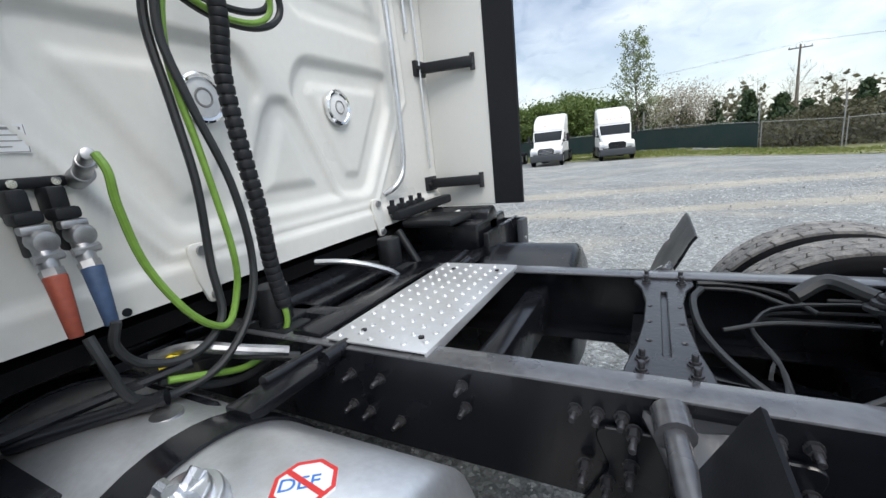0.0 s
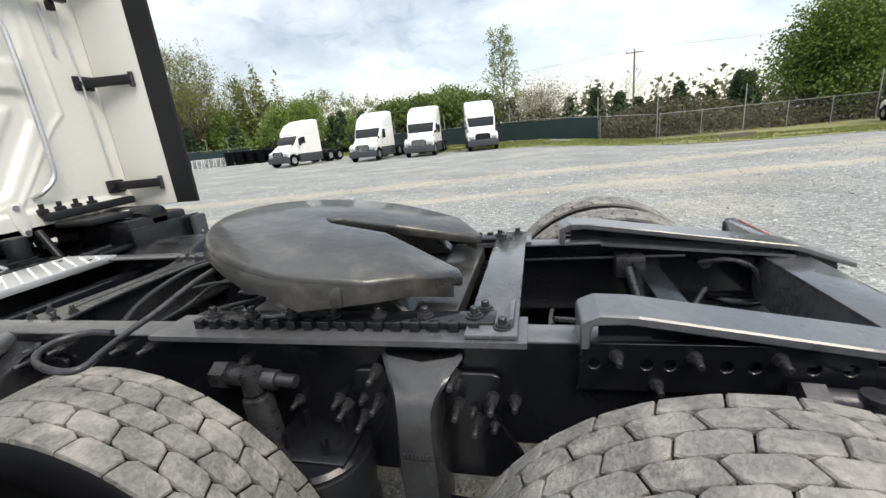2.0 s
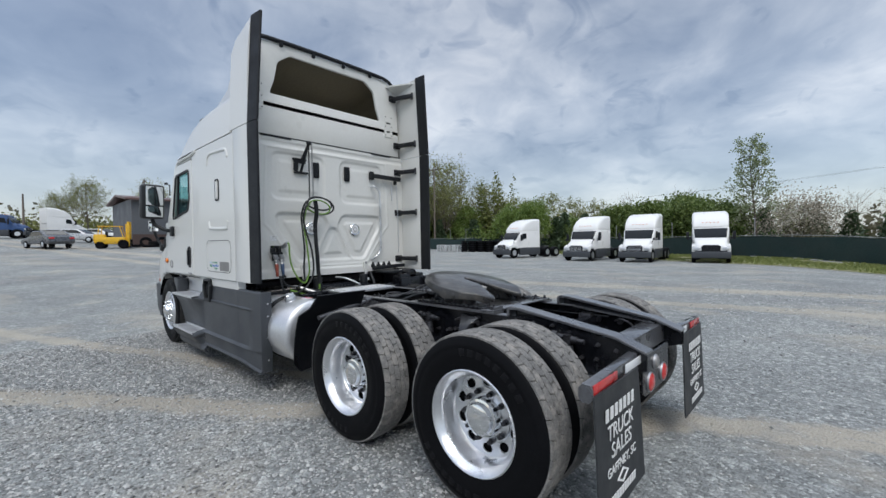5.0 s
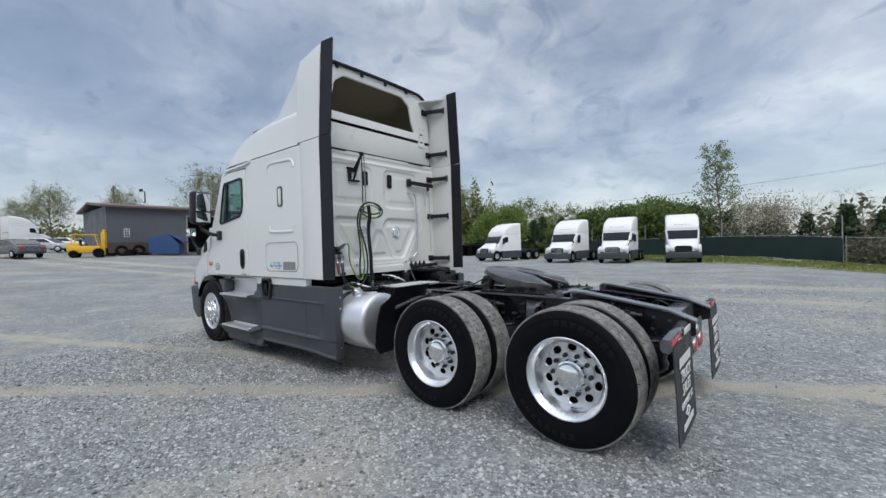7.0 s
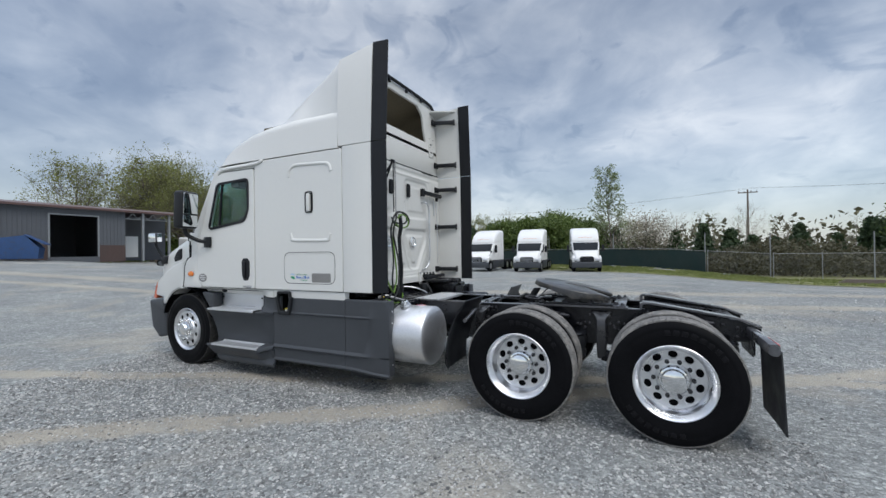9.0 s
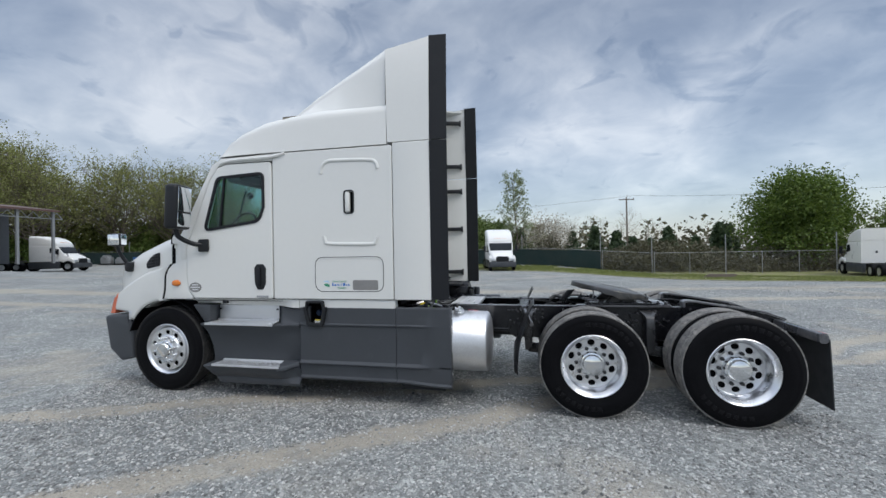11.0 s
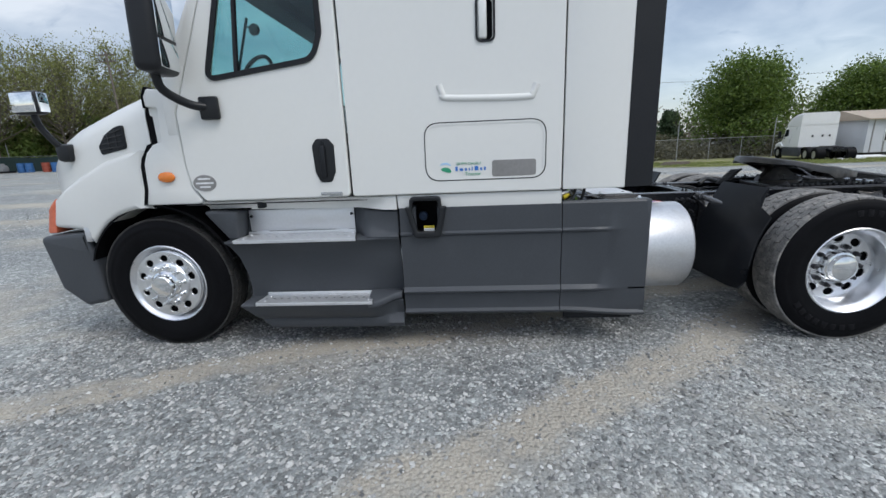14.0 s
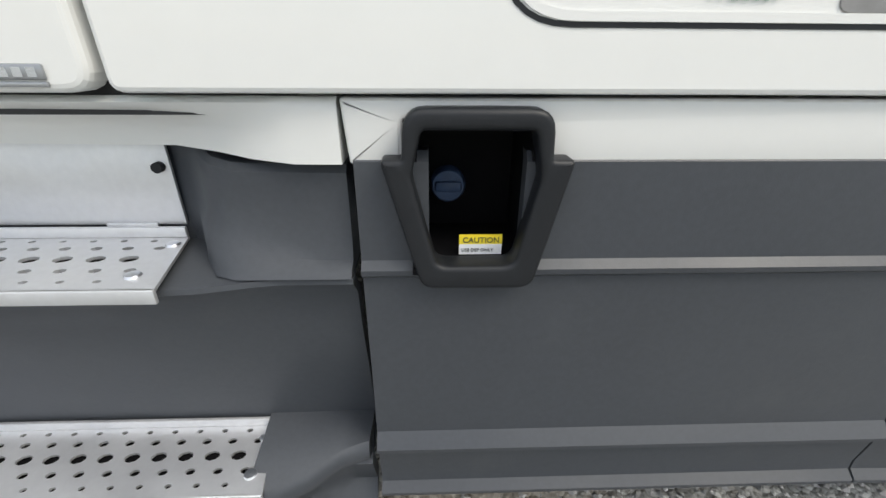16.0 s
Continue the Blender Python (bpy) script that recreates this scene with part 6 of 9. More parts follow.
def flap_face(z):
    """Outer face of the hanging flap at a height."""
    k = (0.80 - z) / 0.635
    return 2.7155 + 0.012 * math.sin(k * 2.6) + 0.02 * k ** 3


for k, y0 in enumerate((0.445, 2 * MIRROR - 0.445)):
    for txt, z, s in (("TRUCK", 0.545, 0.112), ("SALES", 0.450, 0.112), ("GAFFNEY, SC", 0.368, 0.069)):
        letters("flap_word", txt, s, Matrix.Translation((max(flap_face(z), flap_face(z + 0.08)), y0, z)) @ RZ90, M["ink_white"], flaps[k], depth=0.0015, align="CENTER")
    for name, n, pitch, wide, z, tall in (("name_bar", 7, 0.060, 0.036, 0.645, 0.064), ("number_bar", 10, 0.036, 0.025, 0.225, 0.044)):
        b = bmn()
        box(b, -0.002, 0.002, -wide / 2, wide / 2, 0, tall)
        x = max(flap_face(z), flap_face(z + tall)) + 0.001
        scatter(name, b, M["ink_white"], flaps[k], [(x, y0 + (w - (n - 1) / 2) * pitch, z) for w in range(n)])
    b = bmn()
    ring = [(y0, 0.356), (y0 + 0.080, 0.316), (y0, 0.276), (y0 - 0.080, 0.316)]
    x = flap_face(0.276)
    plate(b, ring, x - 0.003, x + 0.002, "yz", holes=[[(y0, 0.344), (y0 + 0.060, 0.316), (y0, 0.288), (y0 - 0.060, 0.316)]])
    part("flap_diamond", b, M["ink_white"], flaps[k])

# quarter fenders ahead of the drive wheels
b = bmn()
prof = [(-0.085, 0.37), (-0.083, 0.45), (-0.076, 0.56), (-0.062, 0.66), (-0.042, 0.75), (-0.012, 0.83), (0.022, 0.90), (0.052, 0.955), (0.078, 1.005), (0.100, 1.050), (0.119, 1.077)]


def fender_edge(z):
    """Outer edge: full width below, cut back above the tyre's shoulder, with a rounded lower corner."""
    return 0.045 + 0.155 * float(smooth01(0.90, 0.985, z)) + 0.03 * max(0.0, (0.46 - z) / 0.06) ** 2


rows = []
for f in np.linspace(0, 1, 8):
    row = []
    for x, z in prof:
        y = fender_edge(z) + (0.732 - fender_edge(z)) * f
        lip = 0.030 * max(0.0, 1 - f / 0.14) if z < 0.95 else 0.0
        row.append((x + lip - 0.03 * f * (z < 0.6), y, z))
    rows.append(row + [(x + 0.009, y, z - 0.006) for x, y, z in row[::-1]])
loft(b, rows)
qf = pair("quarter_fender", b, M["quarter"], truck, "black moulded quarter fender with a curled outer edge", angle=40)
b = bmn()
rod(b, (0.008, 0.868, 0.950), (0.100, 0.22, 0.865), 0.022, n=14)
rod(b, (0.008, 0.868, 0.950), (0.017, 0.805, 0.942), 0.036, n=14)
pair("fender_arm", b, M["sky_lit_black"], truck, "black tubular fender arm")

# fuel tanks, straps, cap
def tank_prof(r):
    return [(0.001, 0.055), (r * 0.5, 0.05), (r * 0.82, 0.036), (r * 0.95, 0.018), (r, 0.0)]


TY, TZ, TR = 0.44, 0.635, 0.33
b = bmn()
lathe(b, [(r, -0.385 + o) for r, o in tank_prof(TR)] + [(r, -1.75 - o) for r, o in reversed(tank_prof(TR))], (0, TY, TZ), "x", 64)
o = other_side(b)
tank = (part("fuel_tank", b, M["tank"], truck, "cylindrical brushed aluminium fuel tank", angle=60), part("fuel_tank", o, M["black"], truck, "black cylindrical tank on the far side", angle=60))
for x in (-0.86, -1.5):
    b = bmn()
    lathe(b, [(TR + 0.002, -0.046), (TR + 0.010, -0.046), (TR + 0.010, 0.046), (TR + 0.002, 0.046)], (x, TY, TZ), "x", 48)
    beam(b, (x, 0.56, TZ + 0.32), (x, 0.87, 0.95), 0.09, 0.03, 0.006)
    rod(b, (x - 0.03, 0.66, 0.975), (x - 0.03, 0.86, 0.965), 0.016, n=10)
    rod(b, (x + 0.04, 0.80, 0.975), (x + 0.04, 0.90, 0.97), 0.022, n=12)
    o = other_side(b)
    part("tank_strap", b, M["black"], tank[0], "black steel tank strap")
    part("tank_strap", o, M["black"], tank[1], "black steel tank strap")
b = bmn()
ax = Vector((0, -0.30, 0.95)).normalized()
p0 = Vector((-0.69, TY - 0.09, TZ + 0.315))
rod(b, p0, p0 + ax * 0.035, 0.062, n=28, bevel=0.006)
rod(b, p0 + ax * 0.03, p0 + ax * 0.055, 0.050, n=28, bevel=0.008)
rod(b, p0 + ax * 0.05, p0 + ax * 0.075, 0.014, n=10)
for k in range(4):
    a = math.pi / 2 * k
    u = Vector((math.cos(a), math.sin(a) * 0.95, math.sin(a) * 0.3)) * 0.045
    rod(b, p0 + ax * 0.05 + u * 0.3, p0 + ax * 0.062 + u, 0.014, n=8)
part("fuel_cap", b, M["alu"], tank[0], "polished aluminium fuel cap")
b = bmn()
rod(b, (-1.03, 0.50, TZ + 0.30), (-1.03, 0.50, TZ + 0.33), 0.035, n=16)
tube(b, [(-1.06, 0.44, TZ + 0.315), (-1.10, 0.40, TZ + 0.318), (-1.16, 0.44, TZ + 0.315), (-1.10, 0.50, TZ + 0.325)], 0.008, 8)
part("tank_fitting", b, M["steel"], tank[0])
# no-fluid sticker on the tank
def on_tank(x, y, lift=0.0015):
    z = TZ + math.sqrt(max(TR ** 2 - (y - TY) ** 2, 0)) + lift
    return (x, y - (TY - y) * 0.0, z)


SX, SY = -0.545, 0.455
nrm = Vector((0, SY - TY, math.sqrt(TR ** 2 - (SY - TY) ** 2))).normalized()
Mst = Matrix.Translation((SX, SY, TZ + nrm.z * (TR + 0.004))) @ Matrix(((1, 0, 0, 0), (0, nrm.z, nrm.y, 0), (0, -nrm.y, nrm.z, 0), (0, 0, 0, 1))) @ pose(0, 0, 0, 0, 0, 35)
b = bmn()
oct_o = [(0.058 * math.cos(a), 0.058 * math.sin(a)) for a in np.linspace(0, 2 * math.pi, 9)[:-1] + math.pi / 8]
plate(b, oct_o, -0.006, 0.001, "xy")
b.transform(Mst)
stk = part("no_fluid_sticker", b, M["sticker"], tank[0], "white octagonal prohibition sticker")
b = bmn()
plate(b, oct_o, 0.001, 0.0018, "xy", holes=[[(x * 0.86, y * 0.86) for x, y in oct_o]])
box(b, -0.052, 0.052, -0.005, 0.005, 0.0016, 0.0024, m=pose(0, 0, 0, 0, 0, -45))
b.transform(Mst)
part("red_ring", b, M["ink_red"], stk)
letters("sticker_words", "DEF", 0.042, Mst @ Matrix.Translation((-0.045, -0.014, 0.0012)), M["ink_blue"], stk)

# clutter between the rails: pipes, valves, drive shaft
b = bmn()
rod(b, (-2.4, MIRROR, 0.66), (0.5, MIRROR, 0.56), 0.055, n=18)
rod(b, (0.9, MIRROR, 0.56), (1.8, MIRROR, 0.55), 0.05, n=18)
part("drive_shaft", b, M["black"], truck)
b = bmn()
for k in range(3):
    b = bmn()
    tube(b, [(-0.9, RN + 0.05 + k * 0.025, 0.92 - k * 0.03), (-0.2, RN + 0.06 + k * 0.02, 0.90 - k * 0.02), (0.2, 1.02 + k * 0.03, 0.86), (0.27, 1.22 + k * 0.02, 0.87), (0.25, 1.5, 0.89), (0.5, 1.62, 0.92 - k * 0.03), (1.6, 1.66, 0.90 - k * 0.02)], 0.006, 7)
    part("air_line", b, M["hose"], truck, "black air line")
for pts, r in (([(0.12, 1.60, 0.955), (0.09, 1.50, 0.95), (0.10, 1.32, 0.93), (0.16, 1.15, 0.91), (0.26, 1.02, 0.89), (0.42, 0.96, 0.87)], 0.011),
               ([(0.11, 1.63, 0.965), (0.22, 1.66, 0.955), (0.34, 1.65, 0.935), (0.42, 1.58, 0.90)], 0.008), ([(0.11, 1.64, 0.945), (0.25, 1.64, 0.94), (0.36, 1.60, 0.91)], 0.007),
               ([(0.16, 1.40, 0.90), (0.30, 1.46, 0.91), (0.52, 1.50, 0.90), (0.70, 1.55, 0.88)], 0.007), ([(0.30, 1.06, 0.86), (0.50, 1.20, 0.90), (0.60, 1.30, 0.90), (0.52, 1.45, 0.88)], 0.009),
               ([(0.45, 1.62, 0.93), (0.75, 1.66, 0.92), (1.20, 1.68, 0.90), (1.7, 1.69, 0.90), (2.2, 1.66, 0.91)], 0.006)):
    b = bmn()
    tube(b, pts, r, 8)
    part("air_line", b, M["hose"], truck, "black air line")
b = bmn()
box(b, 0.50, 0.60, 1.30, 1.42, 0.84, 0.93, 0.02)
box(b, 0.53, 0.57, 1.20, 1.50, 0.86, 0.89, 0.008)
rod(b, (0.55, 1.33, 0.92), (0.56, 1.31, 0.985), 0.020, n=12)
rod(b, (0.52, 1.40, 0.92), (0.50, 1.41, 0.99), 0.018, n=12)
rod(b, (0.58, 1.28, 0.89), (0.62, 1.22, 0.90), 0.014, n=10)
part("brake_valve", b, M["black"], truck, "cast brake valve block")
b = bmn()
turns, pts = 9, []
for k in range(turns * 10 + 1):
    a = 2 * math.pi * k / 10
    t = k / (turns * 10)
    pts.append((0.50 + 0.10 * t + 0.038 * math.cos(a), 1.42 - 0.06 * t + 0.038 * math.sin(a), 0.98 + 0.14 * t))
tube(b, pts, 0.0095, 6, smooth=0)
tube(b, [(0.34, 1.50, 0.98), (0.42, 1.53, 1.02), (0.50, 1.46, 1.0)], 0.022, 9)
part("coiled_hose", b, M["hose"], truck, "coiled black air hose")
b = bmn()
for x, y in ((2.10, 1.66), (2.28, 1.69), (2.42, 1.69)):
    rod(b, (x, 1.72, 0.87), (x, 1.68, 0.87), 0.022, n=12)
box(b, 1.95, 2.06, 1.63, 1.72, 0.83, 0.92, 0.012)
rod(b, (2.00, 1.62, 0.87), (2.03, 1.30, 0.70), 0.022, n=12)
tube(b, [(2.25, 1.66, 0.88), (2.32, 1.60, 0.91), (2.40, 1.60, 0.88), (2.44, 1.62, 0.80)], 0.008, 6)
tube(b, [(1.70, 1.10, 0.92), (1.85, 1.20, 0.86), (2.02, 1.15, 0.88), (2.2, 1.45, 0.86)], 0.008, 6)
part("levelling_valve", b, M["bolt"], truck, "suspension levelling valve and rod")
# parts under the cab rear: mounts, boxes, pipes
for y in (0.95, 1.65):
    b = bmn()
    rod(b, (-1.16, y, 0.97), (-1.16, y, 1.12), 0.055, n=18, bevel=0.01)
    box(b, -1.26, -1.06, y - 0.06, y + 0.06, 0.945, 0.985, 0.01)
    part("cab_mount", b, M["dark_grey"], truck, "black cab air mount")
b = bmn()
rod(b, (-1.10, 1.80, 0.95), (-1.20, 1.80, 1.12), 0.022, n=12)
part("cab_damper", b, M["dark_grey"], truck)
b = bmn()
box(b, -2.3, -1.25, 0.98, 1.62, 0.72, 1.02, 0.05)
box(b, -1.26, -1.00, 1.02, 1.10, 0.93, 1.0, 0.02)
part("transmission", b, M["black"], truck)
for x, z, w, h in ((-1.15, 0.985, 0.09, 0.03), (-0.98, 0.982, 0.12, 0.02)):
    b = bmn()
    beam(b, (x, 0.90, z), (x, 1.70, z), w, h, 0.006)
    part("mount_strap", b, M["black"], truck)
b = bmn()
tube(b, [(-1.28, 1.28, 1.10), (-1.15, 1.36, 1.08), (-1.05, 1.46, 1.02), (-1.02, 1.50, 0.98)], 0.012, 8)
part("wall_pipe", b, M["alu_satin"], truck)
b = bmn()
box(b, -1.30, -0.86, 2.06, 2.52, 0.86, 1.10, 0.02)
rod(b, (-1.28, 2.30, 1.09), (-0.86, 2.30, 1.09), 0.075, n=24, bevel=0.012)
far_box = part("far_battery_box", b, M["black"], truck, "glossy black box behind the cab")
b = bmn()
box(b, -0.82, -0.79, 2.02, 2.56, 0.60, 1.055, 0.006)
part("end_plate", b, M["black"], far_box)
b = bmn()
box(b, -1.25, -0.95, 1.92, 2.20, 1.11, 1.15, 0.012)
part("cover", b, M["dark_grey"], far_box)
b = bmn()
plate(b, rounded([(2.20, 1.15), (2.28, 1.15), (2.27, 1.05), (2.245, 0.98), (2.215, 1.05)], 0.01), -1.06, -1.045, "yz", bevel=0.003)
part("bracket_hook", b, M["white_rear"], truck)


# ---- wheels ----
TYRE_R, TYRE_W, WZ = 0.526, 0.285, 0.488  # radius, width, height of the hubs


def tread_blocks(b, y0, y1, cx, cz, n=32, ribs=5, deep=0.014):
    """Interlocking six-sided tread blocks between wavy grooves, each with a sipe across it."""
    w = (y1 - y0) / ribs
    step = 2 * math.pi / n
    for j in range(ribs):
        a, c = y0 + j * w + 0.0042, y0 + (j + 1) * w - 0.0042
        wave_a, wave_c = (0.0 if j == 0 else 0.0042), (0.0 if j == ribs - 1 else 0.0042)
        for k in range(n):
            t0 = (k + (0.5 if j % 2 else 0)) * step
            us = (-0.480, -0.33, 0.33, 0.480)
            bulge = (-1, 1, 1, -1)
            slant = 0.10 * (1 if j % 2 else -1)
            layers = []
            for shrink, dip in ((0.94, 0.0), (1.0, 0.0035), (1.0, deep)):
                ring = []
                for f in (0, 0.5, 1):
                    for u, g in zip(us, bulge):
                        yy = (a - wave_a * g) * (1 - f) + (c + wave_c * g) * f
                        yy = (a + c) / 2 + (yy - (a + c) / 2) * shrink
                        edge = abs(yy - (y0 + y1) / 2) / ((y1 - y0) / 2)
                        R = TYRE_R - 0.010 * min(edge, 1.0) ** 3 - dip
                        an = t0 + (u * shrink + slant * (f - 0.5)) * step
                        ring.append(b.verts.new((cx + R * math.cos(an), yy, cz + R * math.sin(an))))
                layers.append(ring)
            for r in (0, 4):
                for q in (0, 1, 2):
                    i0 = r + q
                    b.faces.new((layers[0][i0], layers[0][i0 + 1], layers[0][i0 + 5], layers[0][i0 + 4]))
            loop = [0, 1, 2, 3, 7, 11, 10, 9, 8, 4]
            for up_, down in ((layers[0], layers[1]), (layers[1], layers[2])):
                for p, q in zip(loop, loop[1:] + loop[:1]):
                    b.faces.new((up_[p], up_[q], down[q], down[p]))
    for v in [v for v in b.verts if not v.link_faces]:
        b.verts.remove(v)
    return b


def tyre_profile():
    """Outer sidewall, shoulder, tread floor and inner sidewall; offsets run inwards from the outer face."""
    R, W = TYRE_R - 0.014, TYRE_W
    half = [(0.292, 0.030), (0.300, 0.020), (0.318, 0.016), (0.335, 0.010), (0.352, 0.009), (0.375, 0.003), (0.40, 0.0), (0.43, 0.001), (0.452, 0.006), (0.458, 0.004), (0.475, 0.010), (0.495, 0.017), (0.508, 0.024), (0.514, 0.030)]
    half = [(0.292 + (r - 0.292) * 0.962, o) for r, o in half]
    return half + [(R, 0.05), (R, W - 0.05)] + [(r, W - o) for r, o in reversed(half)]


def tyre_meshes(cx, cz, y, s):
    """Carcass and tread of a tyre whose outer face lies at y; s is the way inwards."""
    b = bmesh.new()
    lathe(b, tyre_profile(), (cx, y, cz), "y", 72, sign=s)
    t = bmesh.new()
    tread_blocks(t, 0.026, TYRE_W - 0.026, 0, 0)
    for v in t.verts:
        v.co = Vector((cx + v.co.x, y + s * v.co.y, cz + v.co.z))
    return b, t


def disc_with_holes(b, at, s, y_in, r_out, r_in, hole_r, hole_at, n=10, thick=0.012, long=1.0):
    holes = []
    for k in range(n):
        a = 2 * math.pi * (k + 0.5) / n
        c, d = math.cos(a), math.sin(a)
        holes.append([(at[0] + hole_at * c + hole_r * (math.cos(q) * long * -d + math.sin(q) * c), at[2] + hole_at * d + hole_r * (math.cos(q) * long * c + math.sin(q) * d)) for q in np.linspace(0, 2 * math.pi, 14, endpoint=False)])
    holes.append(circle(at[0], at[2], r_in, 24))
    plate(b, circle(at[0], at[2], r_out, 60), y_in, y_in + s * thick, holes=holes, bevel=0.003)
    return b


def drive_wheel(cx, y, s):
    at = (cx, y, WZ)
    b = bmesh.new()
    # deep outer barrel
    lathe(b, [(0.292, 0.040), (0.310, 0.026), (0.312, 0.016), (0.306, 0.012), (0.297, 0.016), (0.290, 0.030), (0.268, 0.050), (0.262, 0.070), (0.262, 0.145), (0.255, 0.175), (0.243, 0.185), (0.243, 0.20), (0.27, 0.19), (0.28, 0.06)], at, "y", 64, sign=s)
    disc_with_holes(b, at, s, y + s * 0.178, 0.256, 0.105, 0.029, 0.205, thick=0.014, long=1.25)
    lathe(b, [(0.175, 0.178), (0.172, 0.168), (0.135, 0.166), (0.128, 0.178)], at, "y", 48, sign=s)
    wheel = part("wheel", b, M["alu"], truck, "polished aluminium drive wheel with ten hand holes", angle=40)
    b, t = tyre_meshes(cx, WZ, y, s)
    part("tyre", b, M["rubber"], wheel, "black dual tyre", angle=50)
    part("tread", t, M["tread"], wheel, "dusty worn tread blocks", angle=24)
    b = bmesh.new()
    rod(b, (0, s * 0.168, 0), (0, s * 0.150, 0), 0.018, n=12)
    rod(b, (0, s * 0.150, 0), (0, s * 0.128, 0), 0.014, n=6)
    scatter("lug_nut", b, M["bolt"], wheel, [(cx + 0.150 * math.cos(a), y, WZ + 0.150 * math.sin(a)) for a in np.linspace(0, 2 * math.pi, 11)[:-1]])
    b = bmesh.new()
    lathe(b, [(0.118, 0.19), (0.118, 0.125), (0.112, 0.112), (0.098, 0.108), (0.094, 0.095), (0.088, 0.082), (0.06, 0.072), (0.001, 0.068)], at, "y", 40, sign=s)
    part("hub_cover", b, M["chrome"], wheel, "domed chrome hub cover")
    # drum coloured near-black for the shade behind the hand holes
    b = bmesh.new()
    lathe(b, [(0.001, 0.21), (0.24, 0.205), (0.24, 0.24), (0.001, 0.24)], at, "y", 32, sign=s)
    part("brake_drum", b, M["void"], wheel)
    # raised lettering moulded into the sidewall, as plain blocks
    b = bmesh.new()
    for start in (0.6, 3.75):
        for k in range(8):
            a = start + k * 0.155
            q = Matrix.Translation((cx, y + s * 0.001, WZ)) @ Matrix.Rotation(-a, 4, "Y")
            box(b, 0.395, 0.437, -0.003, 0.003, -0.02, 0.02, 0.002, m=q)
    part("sidewall_mark", b, M["rubber_mark"], wheel, kind="stuff")
    # inner tyre of the pair
    b, t = tyre_meshes(cx, WZ, y + s * 0.345, s)
    part("inner_tyre", b, M["rubber"], wheel, "inner dual tyre", angle=50)
    part("inner_tread", t, M["tread"], wheel, "dusty worn tread blocks", angle=24)
    b = bmesh.new()
    lathe(b, [(0.29, 0.37), (0.30, 0.40), (0.28, 0.42), (0.28, 0.60), (0.30, 0.62)], at, "y", 40, sign=s)
    part("inner_rim", b, M["alu_satin"], wheel)
    return wheel


def steer_wheel(cx, y, s):
    at = (cx, y, WZ)
    b = bmesh.new()
    lathe(b, [(0.292, 0.040), (0.310, 0.026), (0.312, 0.016), (0.306, 0.012), (0.297, 0.016), (0.290, 0.030), (0.275, 0.040), (0.262, 0.050), (0.245, 0.042)], at, "y", 64, sign=s)
    disc_with_holes(b, at, s, y + s * 0.020, 0.262, 0.10, 0.027, 0.208, thick=0.014, long=1.15)
    lathe(b, [(0.178, 0.020), (0.172, 0.006), (0.165, 0.002), (0.115, 0.0), (0.11, 0.02)], at, "y", 48, sign=s)
    wheel = part("wheel", b, M["alu"], truck, "polished aluminium steer wheel with ten hand holes", angle=40)
    b, t = tyre_meshes(cx, WZ, y, s)
    part("tyre", b, M["rubber"], wheel, "black steer tyre", angle=50)
    part("tread", t, M["tread_dark"], wheel, "steer tyre tread", angle=30)
    b = bmesh.new()
    rod(b, (0, s * 0.004, 0), (0, -s * 0.012, 0), 0.022, 0.017, n=12)
    rod(b, (0, -s * 0.012, 0), (0, -s * 0.045, 0), 0.016, 0.013, n=12, bevel=0.004)
    scatter("lug_nut_cover", b, M["chrome"], wheel, [(cx + 0.146 * math.cos(a), y, WZ + 0.146 * math.sin(a)) for a in np.linspace(0, 2 * math.pi, 11)[:-1] + 0.16])
    b = bmesh.new()
    lathe(b, [(0.118, 0.01), (0.112, -0.012), (0.095, -0.022), (0.088, -0.05), (0.078, -0.062), (0.04, -0.068), (0.001, -0.070)], at, "y", 40, sign=s)
    part("hub_cover", b, M["chrome"], wheel, "domed chrome hub cover")
    # drum in shade black, so the hand holes read dark
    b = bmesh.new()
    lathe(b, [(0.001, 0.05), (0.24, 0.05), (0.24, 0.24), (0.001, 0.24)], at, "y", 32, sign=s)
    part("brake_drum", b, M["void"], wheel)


for wx in (0.69, 1.995):
    drive_wheel(wx, 0.07, 1)
    drive_wheel(wx, 2 * MIRROR - 0.07, -1)
steer_wheel(FX, 0.09, 1)
steer_wheel(FX, 2 * MIRROR - 0.09, -1)


# ---- hoses and couplings behind the cab ----
b = bmn()
plate(b, rounded([(0.74, 2.46), (0.80, 2.46), (0.80, 2.56), (0.90, 2.56), (0.90, 2.60), (0.74, 2.60)], 0.006), -1.325, -1.31, "yz", bevel=0.003)
box(b, -1.34, -1.30, 0.73, 0.91, 2.595, 2.62, 0.005)
box(b, -1.34, -1.30, 0.75, 0.93, 2.43, 2.455, 0.005)
beam(b, (-1.31, 0.83, 2.45), (-1.20, 0.88, 2.78), 0.03, 0.02, 0.004)
beam(b, (-1.31, 0.85, 2.61), (-1.19, 0.885, 2.80), 0.03, 0.02, 0.004)
rod(b, (-1.19, 0.86, 2.80), (-1.19, 0.91, 2.80), 0.025, n=12)
hang = part("hose_hanger", b, M["trim"], truck, "black spring hose hanger")
